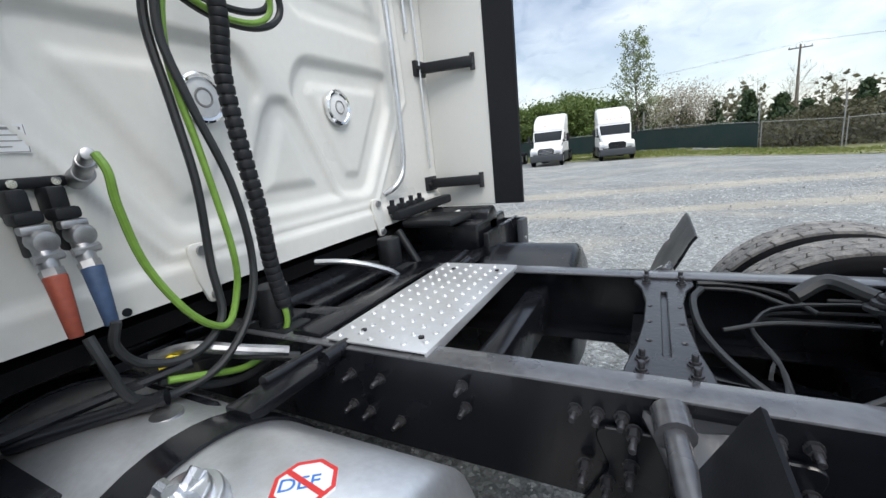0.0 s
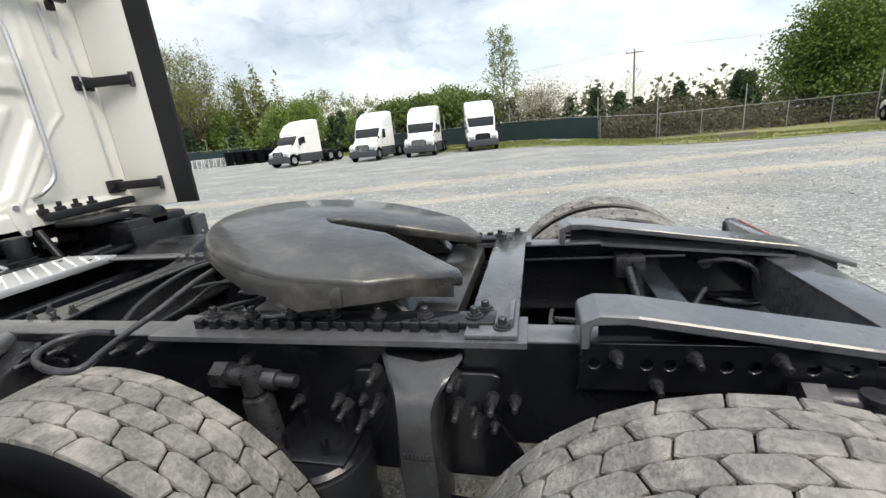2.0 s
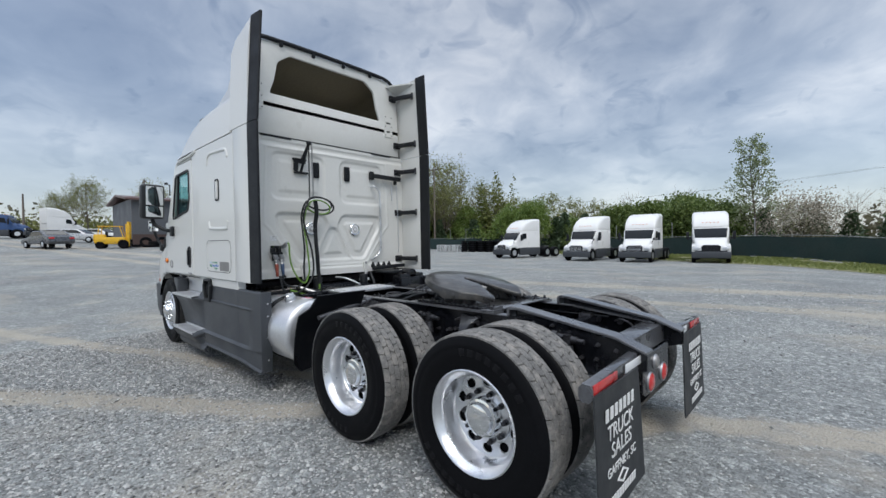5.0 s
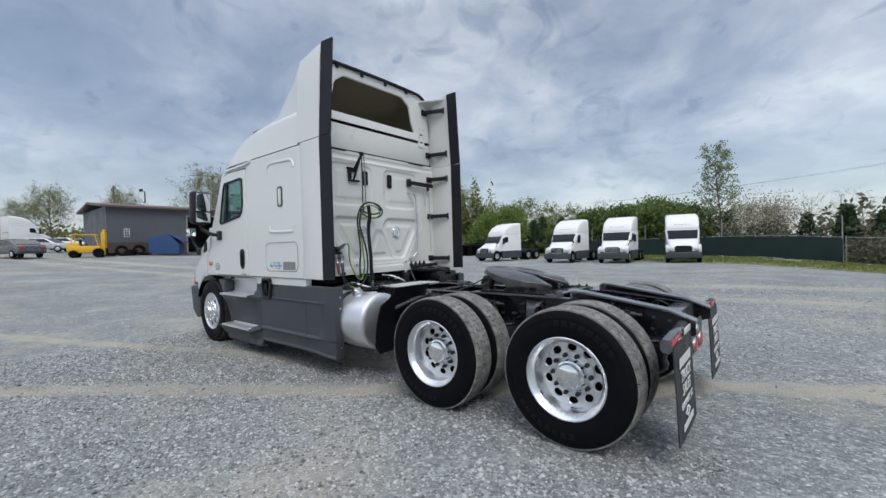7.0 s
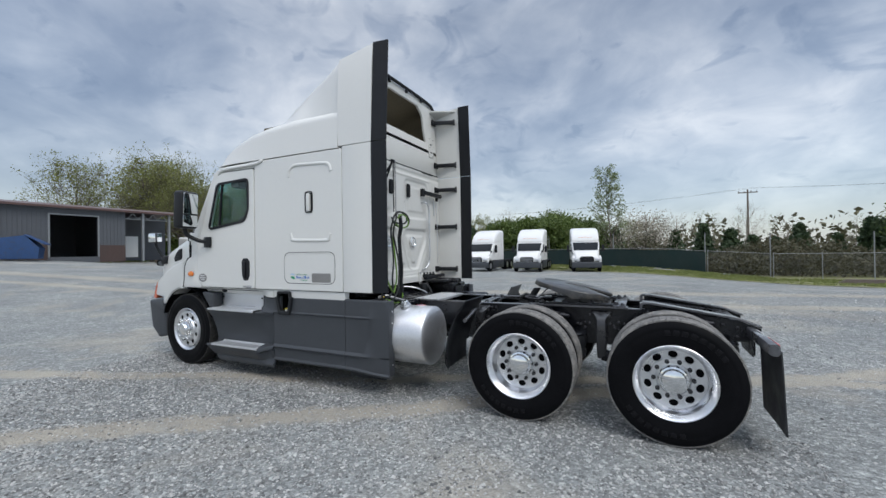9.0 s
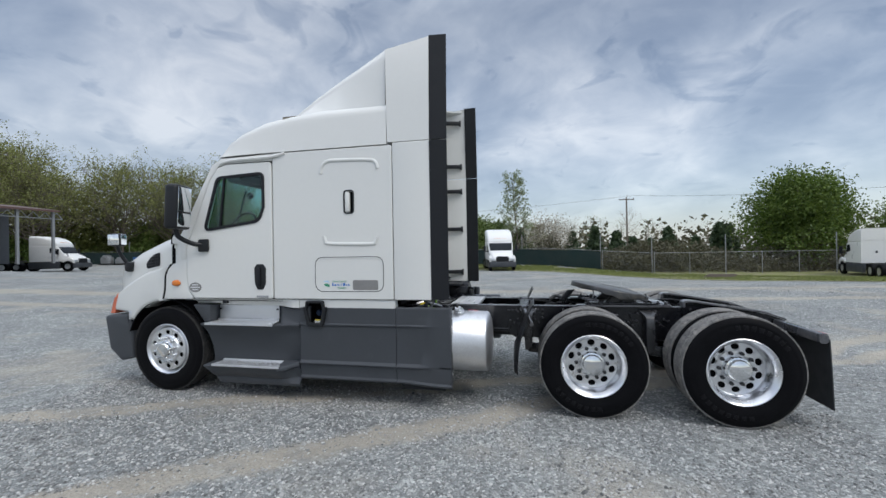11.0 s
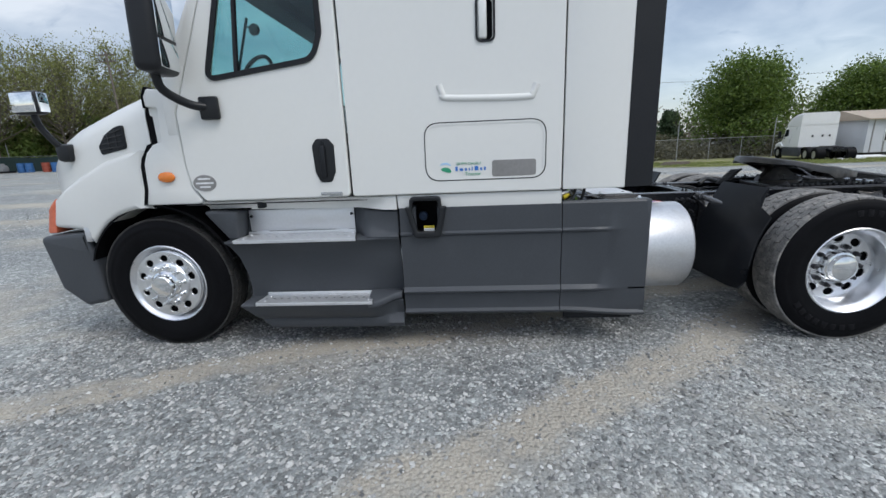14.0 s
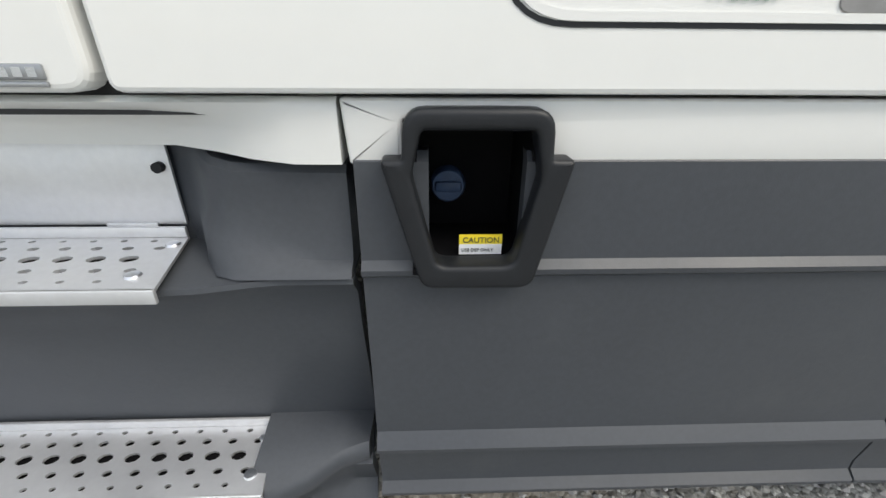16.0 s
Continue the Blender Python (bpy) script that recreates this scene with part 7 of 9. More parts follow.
for k, y in enumerate((0.865, 0.905)):
    b = bmn()
    pts = [(-1.17 + 0.0095 * math.cos(a), y + 0.01 * k * t + 0.0095 * math.sin(a), 2.80 - 0.66 * t) for t, a in ((q / 330, q * 0.75) for q in range(331))]
    tube(b, pts, 0.0028, 5, smooth=0)
    rod(b, (-1.17, y, 2.80), (-1.17, y + 0.01 * k, 2.12), 0.0055, n=8)
    part("hanger_spring", b, M["dark_grey"] if k == 0 else M["steel"], hang, "long coil tension spring")


def hose(name, pts, r, mat, label, n=9):
    b = bmn()
    tube(b, pts, r, n)
    return part(name, b, mat, truck, label)


X1 = -1.12
def line(x, yz):
    return [(x + dx, y, z) for (y, z), dx in zip(yz, [0.012 * math.sin(2.1 * k) for k in range(len(yz))])]


# loops hanging from the springs
for k, (cy, cz, ry, rz, dx) in enumerate(((0.98, 2.02, 0.19, 0.10, 0.0), (0.95, 2.00, 0.15, 0.08, 0.03), (0.99, 2.05, 0.17, 0.075, -0.03))):
    pts = [(X1 + dx + 0.03 * math.sin(a * 0.5), cy + ry * math.cos(a), cz + rz * math.sin(a) - 0.02 * math.cos(a)) for a in np.linspace(-2.9, 3.1, 22)]
    hose("hose_loop", pts, 0.011 if k != 1 else 0.009, M["hose"] if k != 1 else M["green_hose"], "coiled slack of the trailer hoses" if k != 1 else "green cable loop")
hose("air_hose", line(X1, [(0.80, 2.07), (0.75, 2.00), (0.73, 1.87), (0.74, 1.68), (0.75, 1.47), (0.75, 1.25), (0.74, 1.10), (0.64, 1.035), (0.53, 1.06), (0.48, 1.13), (0.49, 1.19)]), 0.0115, M["hose"], "black rubber air hose")
hose("air_hose", line(X1 + 0.03, [(0.82, 2.05), (0.755, 1.98), (0.74, 1.84), (0.77, 1.68), (0.83, 1.46), (0.86, 1.23), (0.80, 1.08), (0.68, 0.985), (0.56, 0.965), (0.47, 1.01), (0.44, 1.10), (0.43, 1.18)]), 0.0115, M["hose"], "black rubber air hose")
hose("power_cable", line(X1 + 0.015, [(0.83, 2.04), (0.77, 1.95), (0.755, 1.78), (0.78, 1.53), (0.80, 1.28), (0.80, 1.16), (0.74, 1.075), (0.65, 1.14), (0.585, 1.29), (0.555, 1.44), (0.55, 1.52), (0.545, 1.563)]), 0.0098, M["green_hose"], "green electric trailer cable")
hose("wrapped_hose", line(X1 + 0.02, [(0.90, 2.09), (0.91, 1.93), (0.90, 1.77), (0.90, 1.57), (0.91, 1.38), (0.93, 1.20), (0.94, 1.05)]), 0.021, M["hose"], "hose bundle in black spiral wrap")
core = curve_points(line(X1 + 0.02, [(0.90, 2.09), (0.91, 1.93), (0.90, 1.77), (0.90, 1.57), (0.91, 1.38), (0.93, 1.20), (0.94, 1.05)]), 40)
b = bmn()
for k in range(4, len(core) - 6, 6):
    d = (core[k + 4] - core[k]).normalized()
    p = core[k]
    rod(b, p, p + d * 0.0235, 0.0258, 0.0245, n=14, bevel=0.003)
part("spiral_wrap", b, M["trim"], truck, "black spiral wrap", kind="stuff")
hose("power_cable", line(X1 + 0.02, [(0.93, 1.10), (0.93, 1.0), (0.88, 0.935), (0.76, 0.93), (0.64, 0.975), (0.56, 1.0)]), 0.0098, M["green_hose"], "green electric trailer cable")
hose("air_hose", line(X1 + 0.0, [(0.95, 1.08), (0.95, 0.98), (0.88, 0.90), (0.78, 0.89), (0.66, 0.93), (0.55, 1.0)]), 0.0115, M["hose"], "black rubber air hose")
hose("braided_hose", [(-1.25, 0.60, 1.02), (-1.16, 0.66, 1.035), (-1.08, 0.74, 1.0), (-1.0, 0.84, 0.955)], 0.017, M["steel"], "braided steel air hose")
hose("braided_hose", [(-1.25, 0.62, 0.98), (-1.16, 0.70, 0.995), (-1.06, 0.78, 0.965), (-0.98, 0.86, 0.93)], 0.015, M["hose"], "braided air hose end")
# glad hands in their dummy holders
for y, grip, lab in ((0.445, M["red_grip"], "faded red rubber hose grip"), (0.515, M["blue_grip"], "blue rubber hose grip")):
    b = bmn()
    box(b, -1.335, -1.262, y - 0.020, y + 0.020, 1.44, 1.505, 0.010)
    box(b, -1.30, -1.235, y - 0.027, y + 0.027, 1.425, 1.455, 0.010)
    box(b, -1.31, -1.255, y - 0.012, y + 0.012, 1.35, 1.43, 0.006)
    hold = part("coupling_holder", b, M["trim"], truck, "black plastic coupling holder")
    b = bmn()
    rod(b, (-1.235, y, 1.405), (-1.20, y - 0.004, 1.31), 0.019, n=14, bevel=0.004)
    rod(b, (-1.255, y + 0.004, 1.392), (-1.20, y + 0.004, 1.385), 0.026, n=16, bevel=0.008)
    box(b, -1.245, -1.215, y - 0.030, y + 0.024, 1.405, 1.425, 0.006)
    rod(b, (-1.205, y - 0.028, 1.35), (-1.205, y + 0.026, 1.355), 0.011, n=6)
    rod(b, (-1.207, y - 0.004, 1.325), (-1.199, y - 0.004, 1.305), 0.023, n=6)
    part("glad_hand", b, M["steel"], hold, "cast air coupling")
    b = bmn()
    rod(b, (-1.197, y - 0.004, 1.312), (-1.168, y - 0.010, 1.17), 0.0225, 0.0145, n=18, bevel=0.004)
    part("hose_grip", b, grip, hold, lab)
b = bmn()
box(b, -1.335, -1.312, 0.43, 0.56, 1.503, 1.530, 0.008)
part("holder_bar", b, M["trim"], truck, "black mounting bar with chrome screws")
b = bmn()
rod(b, (-1.335, 0.585, 1.515), (-1.265, 0.578, 1.530), 0.026, n=18, bevel=0.006)
rod(b, (-1.275, 0.578, 1.528), (-1.205, 0.562, 1.556), 0.021, n=14, bevel=0.005)
rod(b, (-1.215, 0.563, 1.553), (-1.145, 0.545, 1.566), 0.015, n=14, bevel=0.003)
rod(b, (-1.245, 0.556, 1.552), (-1.235, 0.596, 1.548), 0.012, n=8)
part("cable_socket", b, M["steel"], truck, "round metal trailer socket")
b = bmn()
rod(b, (-1.312, 0, 1.517), (-1.304, 0, 1.517), 0.010, n=12)
scatter("bar_screw", b, M["chrome"], truck, [(0, 0.455, 0), (0, 0.535, 0)])
b = bmn()
for y in (0.56, 0.60):
    rod(b, (-1.315, y, 1.15), (-1.308, y, 1.15), 0.012, n=12)
part("wall_plug", b, M["trim"], truck)
b = bmn()
rod(b, (-1.20, 0.60, 1.0), (-1.17, 0.61, 1.02), 0.017, n=12)
rod(b, (-1.175, 0.607, 1.015), (-1.155, 0.615, 1.025), 0.012, n=6)
part("pipe_fitting", b, M["yellow_label"], truck, "brass pipe fitting")
b = bmn()
box(b, -1.32, -1.0, 0.16, 0.62, 0.86, 0.93, 0.02)
rod(b, (-1.28, 0.30, 0.96), (-1.05, 0.52, 0.99), 0.02, n=10)
rod(b, (-1.30, 0.20, 0.98), (-1.10, 0.62, 1.02), 0.014, n=8)
part("under_cab_bracket", b, M["black"], truck)
# latch blocks along the far lower lip
for y in (1.92, 2.02, 2.12, 2.22):
    b = bmn()
    box(b, -1.325, -1.27, y - 0.022, y + 0.022, 1.19, 1.235, 0.008)
    rod(b, (-1.295, y, 1.235), (-1.295, y, 1.265), 0.014, n=10)
    part("lip_bracket", b, M["trim"], truck)
b = bmn()
beam(b, (-1.27, 1.90, 1.18), (-1.22, 2.45, 1.20), 0.06, 0.05, 0.01)
part("lip_rail", b, M["trim"], truck)


# ---- trucks parked at the fence ----
def far_truck(at, turn, group, label, grille="dark", tall=True, colour="white_far", day=False):
    t = thing("parked_truck", label, "truck", (0, 0, 0), group)
    W = M[colour]

    def ring(x, hw, zb, zt, r):
        out = []
        for s in (1, -1):
            for k in range(5):
                a = math.pi / 2 * (k / 4 if s > 0 else 1 - k / 4)
                out.append((x, s * (hw - r + r * math.cos(a)), zt - r + r * math.sin(a)))
            if s < 0:
                out.append((x, -hw, zb))
        out.append((x, hw, zb))
        return out

    back = -0.2 if day else 1.15
    top = tall if tall > 1 else 3.95 if tall else 2.95
    b = bmn()
    loft(b, [ring(-1.95, 1.08, 1.05, 1.85, 0.1), ring(-1.45, 1.18, 1.05, 2.62, 0.16), ring(-1.2, 1.2, 1.05, 2.75, 0.18), ring(back, 1.22, 1.05, 2.80, 0.14)])
    part("cab", b, W, t, angle=50)
    b = bmn()
    if tall:
        loft(b, [ring(-1.42, 1.12, 2.68, 2.75, 0.05), ring(-1.25, 1.16, 2.70, 3.12, 0.22), ring(-0.8, 1.2, 2.72, 3.12 + 0.52 * (top - 3.12), 0.28), ring(-0.1, 1.21, 2.72, 3.12 + 0.88 * (top - 3.12), 0.28), ring(0.5, 1.21, 2.72, top, 0.25), ring(back, 1.21, 2.72, top, 0.22)])
    else:
        loft(b, [ring(-1.40, 1.12, 2.66, 2.74, 0.05), ring(-1.0, 1.18, 2.7, 2.9, 0.1), ring(back, 1.2, 2.7, top, 0.1)])
    part("roof_cap", b, W, t, angle=50)
    b = bmn()
    loft(b, [ring(-1.93, 1.10, 1.0, 1.86, 0.25), ring(-2.4, 1.05, 0.98, 1.70, 0.3), ring(-2.8, 0.98, 0.95, 1.50, 0.3), ring(-3.02, 0.88, 0.92, 1.22, 0.2)])
    part("hood", b, W, t, angle=50)
    for s in (1, -1):
        b = bmn()
        plate(b, [(-3.0, 0.85), (-2.95, 1.25), (-2.5, 1.42), (-1.95, 1.30), (-1.75, 1.05)] + [(-2.38 + 0.60 * math.cos(a), 0.53 + 0.58 * math.sin(a)) for a in np.linspace(0.75, 2.75, 9)], min(s * 0.98, s * 1.2), max(s * 0.98, s * 1.2), bevel=0.03, seg=2)
        part("fender", b, W, t)
    b = bmn()
    box(b, -3.18, -2.86, -1.22, 1.22, 0.36, 0.86, 0.07, 3)
    part("bumper", b, M["grey"], t, "dark grey bumper")
    b = bmn()
    loft(b, [[(-1.90, -1.0, 1.90), (-1.90, 1.0, 1.90), (-1.95, 1.0, 1.88), (-1.95, -1.0, 1.88)], [(-1.49, -1.08, 2.58), (-1.49, 1.08, 2.58), (-1.53, 1.08, 2.56), (-1.53, -1.08, 2.56)]])
    part("windscreen", b, M["far_glass"], t, "dark windscreen")
    b = bmn()
    plate(b, rounded([(-0.56, 0.72), (0.56, 0.72), (0.60, 1.22), (0.45, 1.34), (-0.45, 1.34), (-0.60, 1.22)], 0.06), -3.10, -2.9, "yz", bevel=0.01)
    g = part("grille", b, M["trim"], t, "black slatted grille")
    if grille == "bars":
        for k in range(5):
            b = bmn()
            box(b, -3.115, -3.095, -0.52, 0.52, 0.80 + k * 0.105, 0.825 + k * 0.105, 0.005)
            part("slat", b, M["alu_satin"], g)
    else:
        for k in range(7):
            b = bmn()
            box(b, -3.115, -3.095, -0.52, 0.52, 0.78 + k * 0.075, 0.80 + k * 0.075, 0.004)
            part("slat", b, M["dark_grey"] if grille == "dark" else M["alu_satin"], g)
    for s in (1, -1):
        b = bmn()
        box(b, -3.06, -2.72, min(s * 0.68, s * 1.10), max(s * 0.68, s * 1.10), 0.94, 1.20, 0.06, 2)
        part("headlamp", b, M["alu_satin"], t, "clear headlamp")
        b = bmn()
        box(b, -1.75, -1.60, min(s * 1.38, s * 1.58), max(s * 1.38, s * 1.58), 1.75, 2.35, 0.04, 2)
        rod(b, (-1.65, s * 1.4, 1.85), (-1.45, s * 1.15, 1.75), 0.03, n=8)
        part("mirror", b, M["trim"], t)
        b = bmn()
        plate(b, rounded([(-1.45, 1.85), (-0.75, 1.95), (-0.75, 2.48), (-1.25, 2.46)], 0.06), s * 1.19, s * 1.225)
        part("side_window", b, M["far_glass"], t)
        b = bmn()
        box(b, -1.6, back + 0.1, min(s * 1.0, s * 1.2), max(s * 1.0, s * 1.2), 0.3, 1.03, 0.03)
        part("skirt", b, M["grey"], t)
        b = bmn()
        tube(b, [(-2.35, s * 1.10, 1.50), (-2.45, s * 1.20, 1.70), (-2.42, s * 1.26, 1.80)], 0.02, 6)
        box(b, -2.46, -2.36, s * 1.27 - 0.07, s * 1.27 + 0.07, 1.76, 1.92, 0.02)
        part("hood_mirror", b, M["trim"], t)
        for x in (-2.38, 2.35, 3.67):
            b = bmn()
            w = 0.28 if x < 0 else 0.6
            lathe(b, [(0.28, 0.02), (0.36, 0.0), (0.47, 0.01), (0.525, 0.05), (0.525, w - 0.05), (0.47, w), (0.28, w - 0.02)], (x, s * 1.22, 0.53), "y", 28, sign=-s)
            wh = part("wheel", b, M["rubber"], t, "black tyre")
            b = bmn()
            lathe(b, [(0.29, 0.03), (0.27, 0.05), (0.25, 0.09 if x > 0 else 0.04), (0.12, 0.10 if x > 0 else 0.02), (0.10, 0.04), (0.001, 0.02)], (x, s * 1.22, 0.53), "y", 24, sign=-s)
            part("rim", b, M["alu_satin"], wh)
    b = bmn()
    for s in (1, -1):
        box(b, -2.6, 4.4, s * 0.39 - 0.04, s * 0.39 + 0.04, 0.74, 0.98, 0.01)
    for x in (1.3, 2.2, 3.0, 4.3):
        box(b, x - 0.06, x + 0.06, -0.4, 0.4, 0.76, 0.95)
    part("frame", b, M["black"], t)
    for y, z in ((-0.35, 1.9), (0.3, 1.9), (0.75, 1.9)):
        b = bmn()
        box(b, back, back + 0.03, y - 0.06, y + 0.06, z - 0.08, z + 0.08, 0.01)
        part("rear_fitting", b, M["trim"], t)
    b = bmn()
    box(b, 2.5, 3.4, -0.45, 0.45, 1.05, 1.16, 0.05)
    part("fifth_wheel", b, M["grease"], t)
    for y in (-0.5, -0.25, 0.0, 0.25, 0.5):
        b = bmn()
        box(b, -1.33 if tall else -1.1, -1.22 if tall else -1.0, y - 0.05, y + 0.05, 3.02 if tall else 2.9, 3.06 if tall else 2.95, 0.01)
        part("roof_lamp", b, M["amber"], t)
    t.matrix_basis = pose(at[0], at[1], gz(*at), 0, 0, turn)
    return t


far_truck((-19.6, 35.6), 76, "trucks along the fence", "white high-roof sleeper truck parked at an angle to the fence", "bars")
far_truck((-12.0, 35.0), 88, "trucks along the fence", "white sleeper truck with a mesh grille, parked by the fence", "mesh")
far_truck((-7.6, 35.2), 94, "trucks along the fence", "white high-roof truck with a barred white grille, parked nose out", "bars")
far_truck((-3.05, 36.4), 101, "trucks along the fence", "white high-roof truck with a black grille, parked nose out", "dark")
far_truck((26.2, 34.0), -104, "", "white mid-roof truck standing tail-on beside the mobile home", "dark", tall=3.7)
far_truck((-72.0, 3.2), 285, "trucks by the workshop", "white high-roof sleeper truck standing by the workshop", "bars")
far_truck((-71.0, -2.2), 250, "trucks by the workshop", "dark blue truck standing by the workshop", "mesh", tall=False, colour="blue_paint", day=True)
far_truck((-49.8, 29.6), 200, "", "white high-roof truck parked beside the workshop canopy", "dark", tall=3.7)


# ---- fence ----
def fence_run(name, p, q, step, screen, label):
    p, q = Vector(p), Vector(q)
    L = (q - p).length
    d = (q - p).normalized()
    f = thing(name, label, "fence", (p.x, p.y, gz(p.x, p.y)))
    n = max(1, int(L / step))
    for k in range(n + 1):
        a = p + d * L * k / n
        z = gz(a.x, a.y)
        b = bmn()
        tall = 3.6 if k % 3 == 0 else 2.1
        rod(b, (a.x, a.y, z - 0.1), (a.x, a.y, z + tall), 0.04 if k % 3 == 0 else 0.03, n=8)
        part("post", b, M["galv"], f)
    b = bmn()
    for k in range(n):
        a, c = p + d * L * k / n, p + d * L * (k + 1) / n
        rod(b, (a.x, a.y, gz(a.x, a.y) + 2.0), (c.x, c.y, gz(c.x, c.y) + 2.0), 0.022, n=6)
    part("top_rail", b, M["galv"], f)
    b = bmn()
    if screen:
        m = int(L / 0.7)
        rows = []
        for k in range(m + 1):
            a = p + d * L * k / m
            z = gz(a.x, a.y)
            o = 0.05 * math.sin(k * 1.3) + 0.03 * math.sin(k * 0.47)
            s = 0.06 * math.sin(k * 0.6)
            rows.append([(a.x, a.y - 0.1 + o, z + 0.05), (a.x, a.y - 0.1 - o, z + 1.0), (a.x, a.y - 0.08, z + 1.88 + s), (a.x, a.y - 0.06, z + 1.88 + s), (a.x, a.y - 0.08 - o, z + 1.0), (a.x, a.y - 0.08 + o, z + 0.05)])
        loft(b, rows)
        part("privacy_screen", b, M["screen"], f, "dark green privacy mesh")
    else:
        k, u = 0, Vector((d.x, d.y, 0))
        s = 0.0
        while s < L - 0.2:
            a = p + d * s
            z = gz(a.x, a.y)
            for e in (1, -1):
                q0 = Vector((a.x, a.y, z + (0.05 if e > 0 else 1.95)))
                q1 = q0 + u * 1.9 + Vector((0, 0, 1.9 * e))
                w = Vector((0, 0.004, 0))
                h = Vector((0, 0, 0.003))
                vs = [b.verts.new(x) for x in (q0 - h, q1 - h, q1 + h, q0 + h)]
                b.faces.new(vs)
            s += 0.16
        part("wire_mesh", b, M["galv"], f, "chain-link wire", kind="stuff")
    return f


def fp(s):
    return along(s)


fence_run("screen_fence", fp(-4.2), fp(48), 3.0, True, "chain-link fence hung with dark green privacy mesh")
fence_run("wire_fence", fp(-9), fp(-4.4), 3.0, False, "galvanised chain-link fence with tall posts")
fence_run("wire_fence", (45.0, 41.0), fp(-9.2), 3.0, False, "galvanised chain-link fence behind the parked truck")
fence_run("screen_fence", (-72, 48), (-42, 53), 3.0, True, "dark screened fence in front of the woods")
fence_run("screen_fence", (-42, 53.2), fp(48.5), 3.0, True, "dark screened fence at the back of the yard")
b = bmn()
for k in range(12):
    s = -9 + k * 1.2
    x0, y0 = along(s, -0.5)
    x1, y1 = along(s + 1.2, -0.5)
    tube(b, [(x0, y0, gz(x0, y0) + 0.06), ((x0 + x1) / 2, (y0 + y1) / 2, gz(x0, y0) + 0.09 + 0.04 * (k % 3)), (x1, y1, gz(x1, y1) + 0.05)], 0.026, 6)
part("loose_pipe", b, M["siding"], None, "pale flexible pipe lying along the fence", category="pipe")


# ---- utility poles and wires ----
def pole(at, h, arms=1):
    p = thing("utility_pole", "weathered wooden utility pole with a crossarm", "pole", (at[0], at[1], gz(*at)), "utility poles")
    z = gz(*at)
    b = bmn()
    rod(b, (at[0], at[1], z - 0.2), (at[0], at[1], z + h), 0.17, 0.11, n=12)
    part("shaft", b, M["pole_wood"], p)
    for k in range(arms):
        b = bmn()
        box(b, at[0] - 1.2, at[0] + 1.2, at[1] - 0.06, at[1] + 0.06, z + h - 0.5 - k * 0.8, z + h - 0.36 - k * 0.8, 0.01)
        a = part("crossarm", b, M["pole_wood"], p)
        for x in (-1.1, -0.4, 0.4, 1.1):
            b = bmn()
            rod(b, (at[0] + x, at[1], z + h - 0.36 - k * 0.8), (at[0] + x, at[1], z + h - 0.14 - k * 0.8), 0.05, 0.03, n=8)
            part("insulator", b, M["dark_grey"], a)
    return (at[0], at[1], z + h)


tops = [pole((15.9, 69.8), 11.0), pole((-48.9, 52.6), 15.0, 2), pole((-74, 13.6), 9.4), pole((-88, 0.7), 6.4, 2)]
for a, c in (((15.9, 69.8, 10.2), (-60, 95, 11.5)), ((15.9, 69.8, 10.3), (70, 55, 10.5)), ((-48.9, 52.6, 14.4), (-110, 62, 14.0))):
    for o in (-1.0, 0.0, 1.0):
        b = bmn()
        pts = [(a[0] + o + (c[0] - a[0]) * t, a[1] + (c[1] - a[1]) * t, a[2] + (c[2] - a[2]) * t - 4 * 1.4 * t * (1 - t)) for t in np.linspace(0, 1, 17)]
        tube(b, pts, 0.006, 4, smooth=0)
        part("power_line", b, M["trim"], None, "thin dark overhead power line", category="cable", group="power lines")


